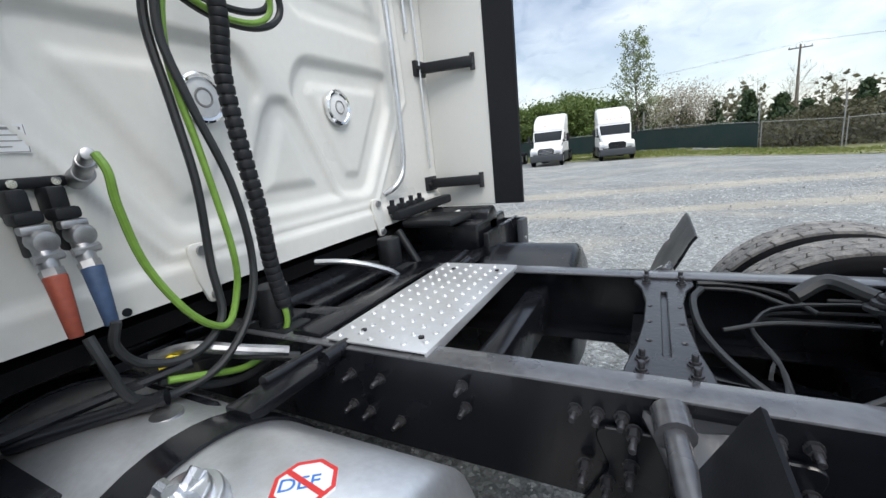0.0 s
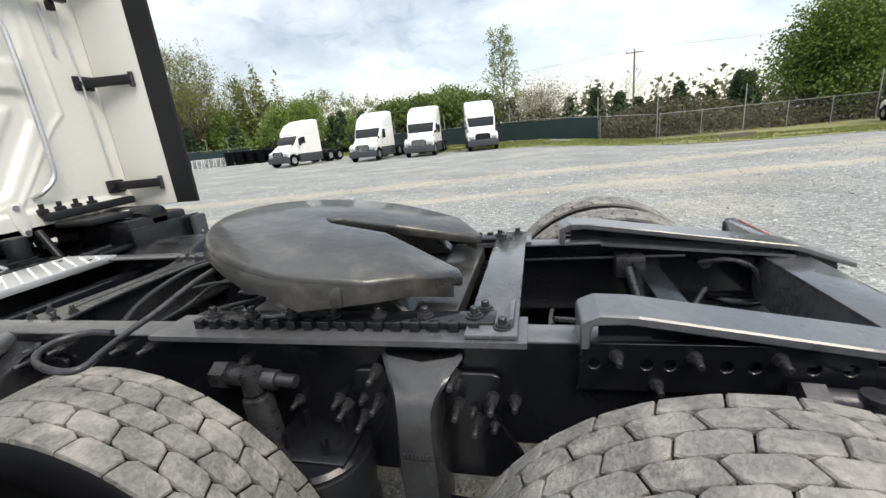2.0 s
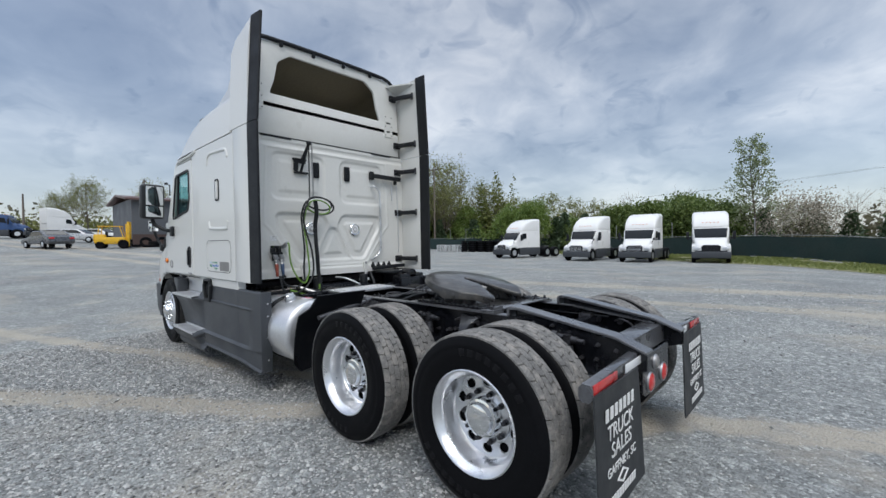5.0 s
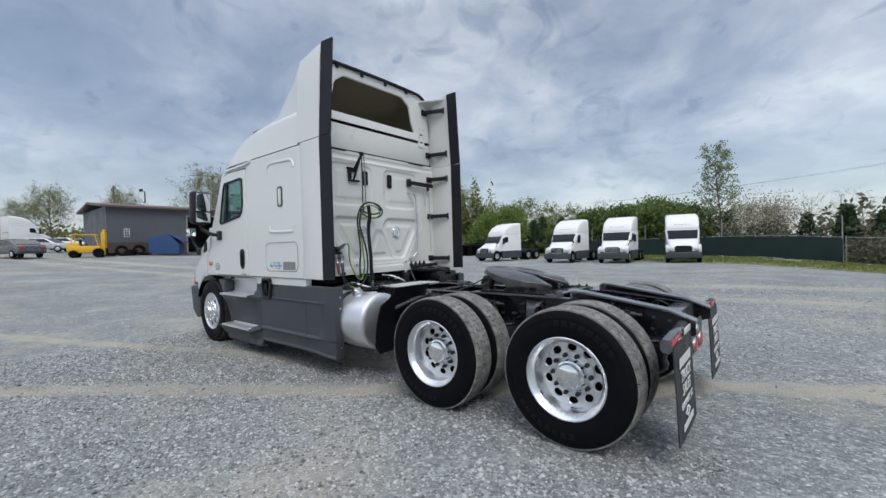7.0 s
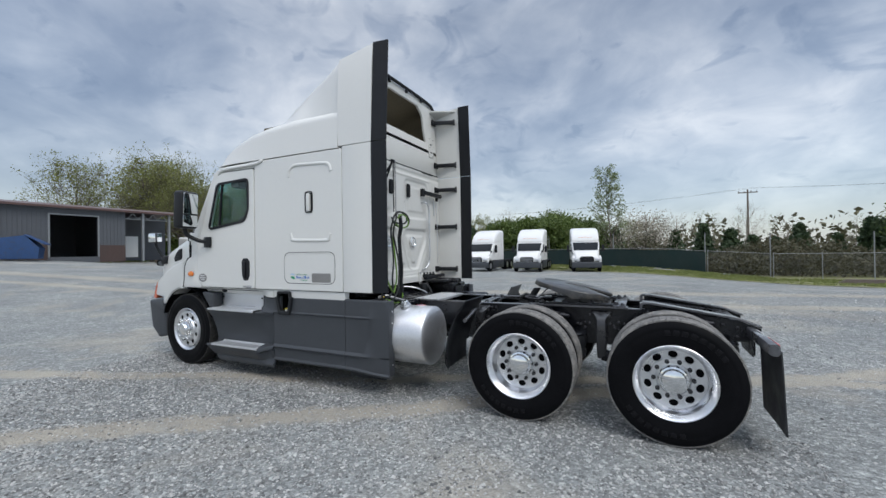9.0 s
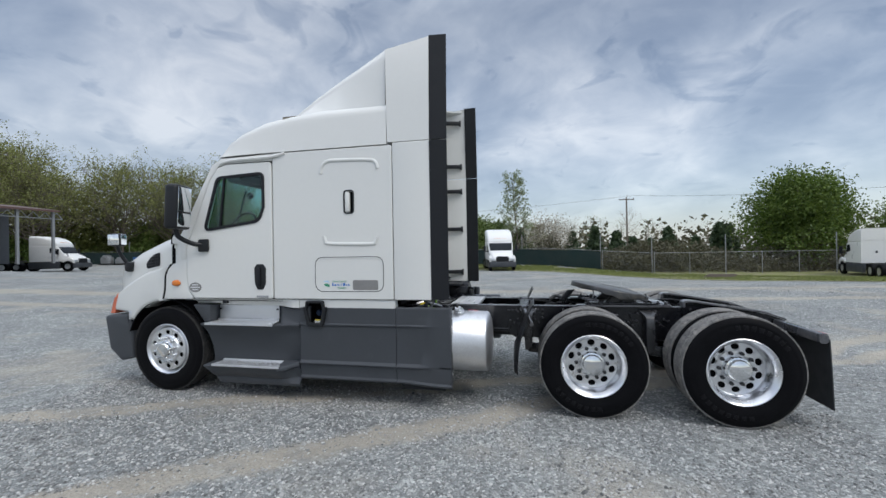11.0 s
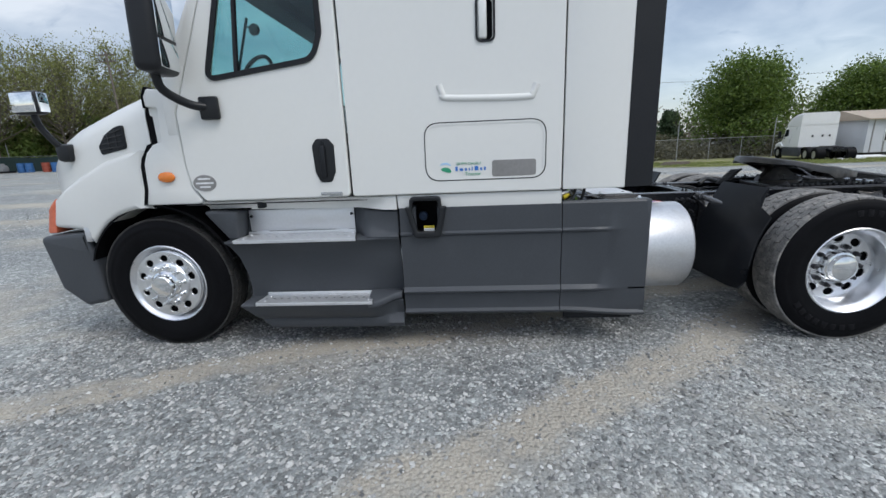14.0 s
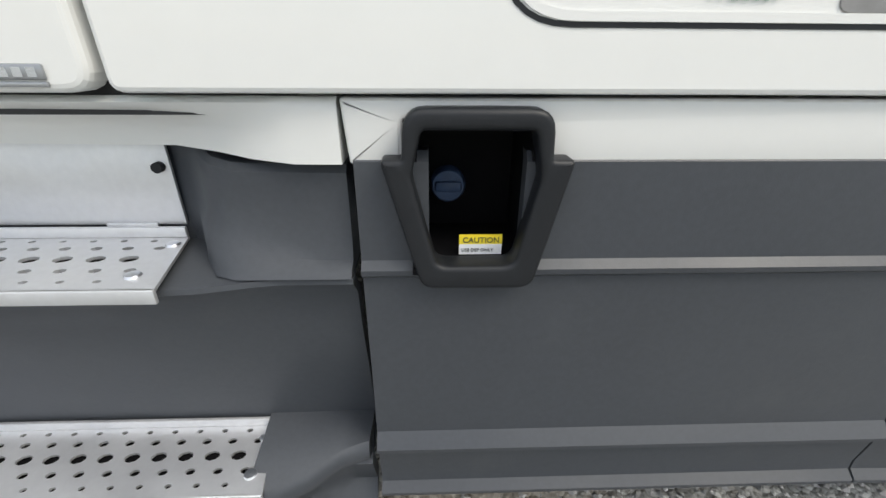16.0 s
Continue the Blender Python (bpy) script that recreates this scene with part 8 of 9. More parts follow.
# ---- workshop ----
def workshop():
    zb = 1.55
    w = thing("workshop", "long grey sheet-metal workshop with brown roof and open bay", "building", (-50, 13, zb))
    x, y0, y1, zt = -44.5, 6.7, 19.2, zb + 4.45
    bay = (13.4, 16.9, zb + 0.02, zb + 3.75)
    b = bmn()
    plate(b, [(y0, zb - 0.5), (y1, zb - 0.5), (y1, zt), (y0, zt)], x - 0.15, x, "yz", holes=[[(bay[0], bay[2]), (bay[1], bay[2]), (bay[1], bay[3]), (bay[0], bay[3])]])
    part("front_wall", b, M["shed_wall"], w, "grey ribbed metal wall")
    for k in range(int((y1 - y0) / 0.3)):
        y = y0 + 0.15 + k * 0.3
        if bay[0] - 0.1 < y < bay[1] + 0.1:
            continue
        b = bmn()
        box(b, x, x + 0.025, y - 0.02, y + 0.02, zb + 1.1, zt)
        part("wall_rib", b, M["shed_wall"], w)
    b = bmn()
    plate(b, [(y0, zb - 0.5), (bay[0] - 0.15, zb - 0.5), (bay[0] - 0.15, zb + 1.1), (y0, zb + 1.1)], x + 0.004, x + 0.03, "yz")
    part("wainscot", b, M["shed_base"], w, "brown lower cladding")
    b = bmn()
    plate(b, [(bay[1] + 0.15, zb - 0.5), (y1, zb - 0.5), (y1, zb + 1.1), (bay[1] + 0.15, zb + 1.1)], x + 0.004, x + 0.03, "yz")
    part("wainscot", b, M["shed_base"], w, "brown lower cladding")
    b = bmn()
    for q in (bay[0] - 0.12, bay[1]):
        box(b, x, x + 0.05, q, q + 0.12, zb, bay[3] + 0.12)
    box(b, x, x + 0.05, bay[0], bay[1], bay[3], bay[3] + 0.12)
    part("bay_frame", b, M["galv"], w, "pale door frame")
    b = bmn()
    box(b, x - 9.5, x - 9.3, y0, 27, zb - 0.5, zt)
    box(b, x - 9.4, x - 0.15, y0, y0 + 0.15, zb - 0.5, zt)
    box(b, x - 9.4, x - 0.15, y1 - 0.15, y1, zb - 0.5, zt)
    part("rear_wall", b, M["shed_wall"], w)
    b = bmn()
    box(b, x - 9.4, x - 0.2, y0 + 0.2, y1 - 0.2, zb - 0.1, zb - 0.02)
    part("inside_floor", b, M["dark_open"], w)
    b = bmn()
    loft(b, [[(x + 0.5, y0 - 0.5, zt - 0.1), (x + 0.5, y0 - 0.5, zt + 0.08), (x - 4.7, y0 - 0.5, zt + 0.75), (x - 9.9, y0 - 0.5, zt + 0.08), (x - 9.9, y0 - 0.5, zt - 0.1), (x - 4.7, y0 - 0.5, zt + 0.55)],
             [(x + 0.5, 26.5, zt - 0.1), (x + 0.5, 26.5, zt + 0.08), (x - 4.7, 26.5, zt + 0.75), (x - 9.9, 26.5, zt + 0.08), (x - 9.9, 26.5, zt - 0.1), (x - 4.7, 26.5, zt + 0.55)]])
    part("roof", b, M["shed_roof"], w, "brown metal roof")
    for y in (20.8, 23.4, 26.2):
        b = bmn()
        box(b, x - 0.1, x + 0.1, y - 0.1, y + 0.1, zb - 0.5, zt)
        part("canopy_post", b, M["galv"], w)
    b = bmn()
    for k in range(8):
        y = 19.4 + k * 0.95
        beam(b, (x, y, zt - 0.7), (x, y + 0.48, zt - 0.15), 0.05, 0.05)
        beam(b, (x, y + 0.48, zt - 0.15), (x, y + 0.95, zt - 0.7), 0.05, 0.05)
    box(b, x - 0.05, x + 0.05, 19.2, 27.0, zt - 0.75, zt - 0.68)
    part("truss", b, M["galv"], w, "open steel roof truss")
    b = bmn()
    box(b, x - 6, x - 5.9, 19.3, 26.4, zb - 0.5, zt)
    part("canopy_back", b, M["shed_wall"], w)
    b = bmn()
    box(b, x - 3, x - 2.4, 20.4, 21.6, zb - 0.1, zb + 2.1, 0.02)
    d = part("side_door", b, M["white_far"], w, "white door")
    b = bmn()
    box(b, x, x + 0.05, 8.0, 8.45, zb + 1.6, zb + 2.4, 0.01)
    wn_ = part("window", b, M["white_tape"], w, "small white-framed window")
    for i in range(2):
        for j in range(3):
            b = bmn()
            box(b, x + 0.05, x + 0.056, 8.04 + i * 0.2, 8.20 + i * 0.2, zb + 1.66 + j * 0.24, zb + 1.85 + j * 0.24)
            part("pane", b, M["car_glass"], wn_)
    b = bmn()
    rod(b, (x - 4.7, 11.0, zt + 1.0), (x - 4.7, 11.0, zt + 2.2), 0.06, n=8)
    box(b, x - 4.8, x - 4.3, 10.5, 10.75, zt + 2.15, zt + 2.4, 0.05)
    beam(b, (x - 4.7, 11.0, zt + 2.15), (x - 4.5, 10.6, zt + 2.3), 0.05, 0.05)
    part("yard_lamp", b, M["dark_grey"], w, "yard floodlight on a short mast")


workshop()


# ---- things before the workshop ----
def forklift(x, y, turn):
    f = thing("forklift", "yellow forklift truck standing by the workshop", "forklift")
    Yp = M["yellow_paint"]
    b = bmn()
    box(b, -1.5, 1.0, -0.65, 0.65, 0.45, 1.15, 0.12, 2)
    box(b, -1.6, -0.6, -0.6, 0.6, 0.6, 1.45, 0.15, 2)
    part("body", b, Yp, f)
    b = bmn()
    for s in (1, -1):
        box(b, 1.15, 1.35, s * 0.42 - 0.08, s * 0.42 + 0.08, 0.2, 2.75, 0.02)
        box(b, 1.0, 1.14, s * 0.30 - 0.06, s * 0.30 + 0.06, 0.3, 2.5, 0.02)
    for z in (0.5, 1.5, 2.6):
        box(b, 1.16, 1.34, -0.5, 0.5, z, z + 0.14, 0.02)
    part("mast", b, Yp, f)
    b = bmn()
    for s in (1, -1):
        box(b, 1.35, 1.45, s * 0.35 - 0.07, s * 0.35 + 0.07, 0.15, 0.9)
        box(b, 1.35, 2.4, s * 0.35 - 0.07, s * 0.35 + 0.07, 0.12, 0.18)
    part("fork", b, M["black"], f)
    b = bmn()
    for s in (1, -1):
        beam(b, (0.85, s * 0.6, 1.1), (0.55, s * 0.55, 2.25), 0.07, 0.07)
        beam(b, (-1.2, s * 0.6, 1.4), (-1.1, s * 0.55, 2.25), 0.07, 0.07)
    box(b, -1.25, 0.7, -0.62, 0.62, 2.22, 2.30, 0.02)
    part("overhead_guard", b, Yp, f)
    b = bmn()
    box(b, -0.6, -0.1, -0.3, 0.3, 1.1, 1.3, 0.05)
    box(b, -0.7, -0.55, -0.28, 0.28, 1.25, 1.75, 0.05)
    part("seat", b, M["trim"], f)
    for xx, r in ((0.85, 0.45), (-1.05, 0.36)):
        for s in (1, -1):
            b = bmn()
            lathe(b, [(0.001, 0.02), (r * 0.55, 0.03), (r * 0.8, 0.0), (r, 0.05), (r, 0.28), (r * 0.7, 0.32), (0.001, 0.3)], (xx, s * 0.85, r), "y", 24, sign=-s)
            part("wheel", b, M["rubber"], f)
    f.matrix_basis = pose(x, y, gz(x, y), 0, 0, turn) @ Matrix.Scale(0.85, 4)


forklift(-42.0, 5.0, 70)


def skip(x, y, turn):
    s = thing("skip_bin", "dented dark blue steel waste skip heaped with scrap", "skip")
    b = bmn()
    loft(b, [[(-1.1, -0.9, 0.15), (1.1, -0.9, 0.15), (1.1, 0.9, 0.15), (-1.1, 0.9, 0.15)], [(-1.3, -1.0, 1.0), (1.2, -1.0, 1.0), (1.2, 1.0, 1.0), (-1.3, 1.0, 1.0)], [(-1.2, -1.0, 1.75), (0.4, -1.0, 2.0), (0.4, 1.0, 2.0), (-1.2, 1.0, 1.75)]])
    part("bin", b, M["blue_paint"], s)
    b = bmn()
    loft(b, [[(0.35, -1.05, 2.0), (1.55, -1.05, 1.25), (1.55, 1.05, 1.25), (0.35, 1.05, 2.0)], [(0.35, -1.05, 2.06), (1.58, -1.05, 1.30), (1.58, 1.05, 1.30), (0.35, 1.05, 2.06)]])
    part("lid", b, M["blue_paint"], s)
    for k in range(4):
        b = bmn()
        box(b, -1.32 + 0.0, -1.22, -0.8 + k * 0.5, -0.7 + k * 0.5, 0.2, 1.6)
        part("rib", b, M["blue_paint"], s)
    s.matrix_basis = pose(x, y, gz(x, y), 0, 0, turn)


skip(-42.4, 10.9, 60)


def old_tyre(x, y, z, tilt, r=0.5, group="scrap tyres"):
    t = thing("scrap_truck_tyre", "worn black scrap tyre lying by the workshop", "truck tyre", (0, 0, 0), group)
    b = bmn()
    lathe(b, [(0.28 * r / 0.5, 0.03), (0.38 * r / 0.5, -0.01), (0.47 * r / 0.5, 0.0), (r, 0.05), (r, 0.21), (0.47 * r / 0.5, 0.26), (0.38 * r / 0.5, 0.27), (0.28 * r / 0.5, 0.23)], (0, 0, 0), "z", 28)
    part("carcass", b, M["rubber"], t)
    t.matrix_basis = pose(x, y, gz(x, y) + z, tilt[0], tilt[1], tilt[2])
    return t


for k, (yy, zz, tl) in enumerate(((6.6, 0.0, (0, 0, 0)), (7.5, 0.42, (70, 0, 85)), (8.1, 0.0, (0, 0, 0)), (8.8, 0.45, (68, 0, 95)), (9.4, 0.0, (0, 0, 20)), (8.2, 0.27, (0, 5, 0)))):
    old_tyre(-43.2, yy, zz, tl)


def sedan(x, y, turn, paint, label):
    c = thing("car", label, "car", (0, 0, 0), "parked cars")
    prof = [(-2.3, 0.45), (-2.32, 0.70), (-2.1, 0.80), (-1.1, 0.95), (-0.35, 1.42), (0.9, 1.45), (1.7, 1.08), (2.25, 0.98), (2.35, 0.55), (2.2, 0.35), (-2.2, 0.35)]
    b = bmn()
    plate(b, rounded(prof, 0.12), -0.88, 0.88, bevel=0.10, seg=3)
    part("body", b, M[paint], c)
    for s in (1, -1):
        b = bmn()
        plate(b, rounded([(-0.85, 1.0), (1.5, 1.08), (0.85, 1.38), (-0.28, 1.36)], 0.05), s * 0.875, s * 0.89)
        part("side_window", b, M["car_glass"], c)
        for xx in (-1.4, 1.4):
            b = bmn()
            lathe(b, [(0.001, -0.005), (0.19, 0.0), (0.21, -0.01), (0.30, -0.012), (0.33, 0.02), (0.33, 0.2), (0.001, 0.2)], (xx, s * 0.90, 0.33), "y", 24, sign=-s)
            wh = part("wheel", b, M["rubber"], c)
            b = bmn()
            lathe(b, [(0.001, -0.016), (0.18, -0.012), (0.20, 0.0)], (xx, s * 0.90, 0.33), "y", 20, sign=-s)
            part("rim", b, M["alu_satin"], wh)
        b = bmn()
        box(b, 2.20, 2.36, min(s * 0.5, s * 0.82), max(s * 0.5, s * 0.82), 0.75, 0.9, 0.02)
        part("tail_lamp", b, M["red_lens"], c)
    b = bmn()
    loft(b, [[(-1.12, -0.7, 0.97), (-1.12, 0.7, 0.97), (-1.14, 0.7, 0.98), (-1.14, -0.7, 0.98)], [(-0.38, -0.62, 1.41), (-0.38, 0.62, 1.41), (-0.40, 0.62, 1.43), (-0.40, -0.62, 1.43)]])
    part("windscreen", b, M["car_glass"], c)
    b = bmn()
    loft(b, [[(0.95, -0.62, 1.44), (0.95, 0.62, 1.44), (0.97, 0.62, 1.46), (0.97, -0.62, 1.46)], [(1.68, -0.7, 1.09), (1.68, 0.7, 1.09), (1.70, 0.7, 1.11), (1.70, -0.7, 1.11)]])
    part("rear_window", b, M["car_glass"], c)
    c.matrix_basis = pose(x, y, gz(x, y), 0, 0, turn)


sedan(-44.0, 0.9, 18, "grey_car", "dark grey saloon car parked before the workshop")
sedan(-55.0, 3.9, 235, "silver_car", "silver saloon car parked before the workshop")
sedan(-60.5, 6.6, 220, "white_far", "white car parked behind the silver one")

# scrap by the woods: drums and a covered engine
for k, (x, y, c) in enumerate(((-59.4, 47.5, "drum_blue"), (-58.4, 47.6, "drum_blue"), (-56.2, 47.7, "red_grip"), (-55.0, 47.8, "drum_blue"), (-54.0, 48.2, "dark_grey"))):
    d = thing("steel_drum", "upright steel drum standing by the fence", "drum", (x, y, gz(x, y)), "drums by the fence")
    b = bmn()
    z = gz(x, y)
    lathe(b, [(0.001, 0.0), (0.42, 0.0), (0.43, 0.05), (0.42, 0.1), (0.42, 0.4), (0.435, 0.43), (0.42, 0.46), (0.42, 0.8), (0.435, 0.83), (0.42, 0.86), (0.42, 1.15), (0.43, 1.2), (0.40, 1.19), (0.001, 1.17)], (x, y, z), "z", 20)
    part("shell", b, M[c], d)
for x, y, s in ((-63.6, 46.6, 1.0), (-61.4, 46.9, 0.8)):
    e = thing("scrap_engine", "grey scrap engine on the ground", "scrap", (x, y, gz(x, y)))
    z = gz(x, y)
    b = bmn()
    box(b, x - 1.1 * s, x + 0.7 * s, y - 0.4, y + 0.4, z + 0.2, z + 1.2 * s, 0.15, 2)
    box(b, x - 0.6 * s, x + 0.5 * s, y - 0.5, y + 0.2, z + 1.0 * s, z + 1.5 * s, 0.12, 2)
    part("block", b, M["galv"], e)
    b = bmn()
    box(b, x - 1.3 * s, x + 1.6 * s, y - 0.5, y + 0.5, z, z + 0.25, 0.05)
    part("stand", b, M["black"], e)

# stacked tyres and pallets left of the parked trucks
for i in range(5):
    for j in range(3):
        st = thing("tyre_stack", "stack of black tyres beside the fence", "tyres", (0, 0, 0), "tyre stacks")
        for k in range(6):
            b = bmn()
            lathe(b, [(0.28, 0.03), (0.38, 0.0), (0.5, 0.05), (0.5, 0.22), (0.38, 0.27), (0.28, 0.24)], (0, 0, k * 0.275), "z", 20)
            part("tyre", b, M["rubber"], st)
        x, y = -35.5 + i * 1.15 + j * 0.4, 45.0 + j * 1.1 + i * 0.5
        st.matrix_basis = pose(x, y, gz(x, y))
for i in range(3):
    pl = thing("pallet_stack", "stack of pale weathered pallets", "pallets", (0, 0, 0), "pallet stacks")
    for k in range(7):
        b = bmn()
        for s in range(5):
            box(b, -0.6, 0.6, -0.5 + s * 0.22, -0.4 + s * 0.22, k * 0.15 + 0.10, k * 0.15 + 0.125)
        for s in (-0.55, 0, 0.55):
            box(b, s - 0.04, s + 0.04, -0.5, 0.5, k * 0.15, k * 0.15 + 0.10)
        part("pallet", b, M["white_tape"], pl)
    x, y = -39.5 + i * 1.4, 44.3 + i * 0.4
    pl.matrix_basis = pose(x, y, gz(x, y), 0, 0, 20)


# ---- mobile home and clutter beside the far truck ----
def mobile_home(x, y, turn):
    h = thing("mobile_home", "pale long mobile home with a weathered low roof", "building")
    b = bmn()
    plate(b, [(-8, 0.5), (8, 0.5), (8, 3.0), (-8, 3.0)], -2.1, 2.1)
    part("wall", b, M["siding"], h)
    b = bmn()
    loft(b, [[(-8.3, -2.4, 2.95), (-8.3, -2.4, 3.05), (-8.3, 0, 3.75), (-8.3, 2.4, 3.05), (-8.3, 2.4, 2.95)], [(8.3, -2.4, 2.95), (8.3, -2.4, 3.05), (8.3, 0, 3.75), (8.3, 2.4, 3.05), (8.3, 2.4, 2.95)]])
    part("roof", b, M["old_roof"], h, "tan weathered roof")
    b = bmn()
    box(b, -7.9, 7.9, -2.05, 2.05, 0.0, 0.5)
    part("base", b, M["dark_open"], h)
    for xx in (-6.2, -3.2, 0.4, 3.5, 6.4):
        b = bmn()
        box(b, xx - 0.45, xx + 0.45, -2.14, -2.1, 1.3, 2.4, 0.01)
        wf = part("window", b, M["white_tape"], h)
        b = bmn()
        box(b, xx - 0.38, xx + 0.38, -2.15, -2.138, 1.37, 2.33)
        part("pane", b, M["car_glass"], wf)
    for k in range(16):
        b = bmn()
        box(b, -7.6 + k, -7.52 + k, -2.13, -2.1, 0.5, 2.95)
        part("batten", b, M["silver_label"], h)
    h.matrix_basis = pose(x, y, gz(x, y), 0, 0, turn)


mobile_home(36.5, 34.5, 4)
for x, y, z, turn, long, wide in ((26.1, 29.9, 0.0, 8, 2.6, 1.0), (27.3, 30.3, 0.16, -6, 2.8, 0.9)):
    b = bmn()
    m = pose(x, y, gz(x, y) + z, 4, 0, turn)
    plate(b, rounded([(-long / 2, -wide / 2), (long / 2, -wide / 3), (long / 2, wide / 2), (-long / 3, wide / 2)], 0.15), 0.0, 0.12, "xy", bevel=0.04, seg=2)
    bmesh.ops.transform(b, matrix=m, verts=b.verts)
    part("fairing_panel", b, M["white_far"], None, "white loose fairing panel lying on the grass", category="panel", group="loose panels")
b = bmn()
lathe(b, [(0.001, 0), (0.55, 0.0), (0.55, 1.5), (0.001, 1.5)], (29.9, 33.2, gz(29.9, 33.2)), "z", 20)
part("water_tank", b, M["old_roof"], None, "tan upright plastic water tank", category="tank")
b = bmn()
for k in range(4):
    box(b, 13.2 + k * 0.2, 15.4 + k * 0.1, 31.3 + k * 0.15, 31.7 + k * 0.15, gz(14, 31) + k * 0.07, gz(14, 31) + 0.06 + k * 0.07)
part("timber_pile", b, M["pole_wood"], None, "small pile of old boards on the grass", category="timber")


# ---- trees ----
def leaf_cloud(name, centres, size, mat, parent, rng, stretch=(1, 1, 1)):
    """Many small leaves, each a bent quad turned at random."""
    n = len(centres)
    a = rng.normal(size=(n, 3))
    a /= np.linalg.norm(a, axis=1)[:, None]
    c = rng.normal(size=(n, 3))
    c -= (c * a).sum(1)[:, None] * a
    c /= np.linalg.norm(c, axis=1)[:, None]
    s = size * rng.uniform(0.55, 1.35, n)[:, None]
    a, c = a * s, c * s * 0.62
    P = np.stack([centres - a, centres - c, centres + a, centres + c], 1).reshape(-1, 3)
    F = np.arange(4 * n).reshape(-1, 4)
    me = bpy.data.meshes.new(name)
    me.from_pydata(P.tolist(), [], F.tolist())
    return link(name, me, mat, parent, flat=True)


def limbs(b, rng, h, spread, count, start, r0, rise=0.55, twigs=3):
    """Trunk, limbs and twigs; returns the twig ends."""
    ends = []
    bend = rng.normal(0, 0.02 * h, 2)
    tube(b, [(0, 0, -0.15), (bend[0] * 0.3, bend[1] * 0.3, h * 0.3), (bend[0], bend[1], h * 0.62), (bend[0] * 1.3, bend[1] * 1.3, h * 0.92)], r0, 7, smooth=4, taper=r0 * 0.18)
    for k in range(count):
        t = start + (0.92 - start) * (k + rng.uniform(0, 0.8)) / count
        p = np.array([bend[0] * t * 1.3, bend[1] * t * 1.3, h * t])
        ang = k * 2.4 + rng.uniform(-0.5, 0.5)
        L = spread * (1.0 - 0.55 * (t - start) / (1 - start)) * rng.uniform(0.7, 1.1)
        q = p + np.array([math.cos(ang) * L, math.sin(ang) * L, L * rise * rng.uniform(0.7, 1.3)])
        m = (p + q) / 2 + np.array([0, 0, -0.08 * L])
        tube(b, [tuple(p), tuple(m), tuple(q)], r0 * 0.42 * (1.1 - t), 5, smooth=3, taper=r0 * 0.06)
        for j in range(twigs):
            f = rng.uniform(0.35, 1.0)
            s = p + (q - p) * f
            e = s + rng.normal(0, 1, 3) * L * 0.26 + np.array([0, 0, L * 0.25])
            tube(b, [tuple(s), tuple(e)], r0 * 0.10, 4, smooth=0, taper=r0 * 0.03)
            ends.append(e)
        ends.append(q)
    return np.array(ends)


def tree(kind, h, w, seed, leaves, leaf, size, start=0.25, count=16, rise=0.55, trunk=0.16, label="", clump=0.12, twigs=3, bark="bark"):
    rng = np.random.default_rng(seed)
    t = thing(kind, label, "tree")
    b = bmn()
    ends = limbs(b, rng, h, w / 2, count, start, trunk, rise, twigs)
    part("trunk", b, M[bark], t)
    if leaves:
        per = leaves // len(ends)
        C = (ends[:, None, :] + rng.normal(0, clump * w, (len(ends), per, 3)) * np.array([1, 1, 0.8])).reshape(-1, 3)
        leaf_cloud("crown", C, size, M[leaf], t, rng)
    return t


def conifer(h, w, seed):
    rng = np.random.default_rng(seed)
    t = thing("pine_tree", "dark young pine tree in the scrub", "tree", (0, 0, 0), "young pines")
    b = bmn()
    tube(b, [(0, 0, -0.1), (0, 0, h * 0.95)], 0.09, 6, smooth=2, taper=0.02)
    C = []
    for k in range(26):
        z = h * (0.12 + 0.86 * k / 26)
        L = w / 2 * (1 - k / 27) * rng.uniform(0.7, 1.15)
        for j in range(5):
            a = rng.uniform(0, 6.28)
            f = rng.uniform(0.2, 1, 14)[:, None]
            C.append(np.array([[math.cos(a) * L, math.sin(a) * L, -0.12 * L]]) * f + np.array([[0, 0, z]]) + rng.normal(0, 0.12, (14, 3)))
    part("trunk", b, M["bark"], t)
    leaf_cloud("crown", np.concatenate(C), 0.20, M["leaf_pine"], t, rng)
    return t


def scrub_bank(name, pts, h, depth, leaf, size, count, seed, label):
    """A strip of uncountable undergrowth along a line."""
    rng = np.random.default_rng(seed)
    P = np.array(pts, float)
    seg = rng.integers(0, len(P) - 1, count)
    f = rng.uniform(0, 1, count)
    base = P[seg] + (P[seg + 1] - P[seg]) * f[:, None]
    off = rng.uniform(-depth / 2, depth / 2, (count, 2))
    xy = base + off
    top = h * (0.55 + 0.30 * np.sin(xy[:, 0] * 0.55 + 1.3 * np.sin(xy[:, 0] * 0.21)) + 0.22 * np.sin(xy[:, 0] * 1.9 + xy[:, 1]))
    z = ground_z(xy[:, 0], xy[:, 1]) + np.maximum(top, 0.25 * h) * rng.beta(1.4, 1.1, count)
    ob = leaf_cloud(name, np.column_stack([xy, z]), size, M[leaf], None, rng)
    return tagged(ob, label, "undergrowth", kind="stuff")


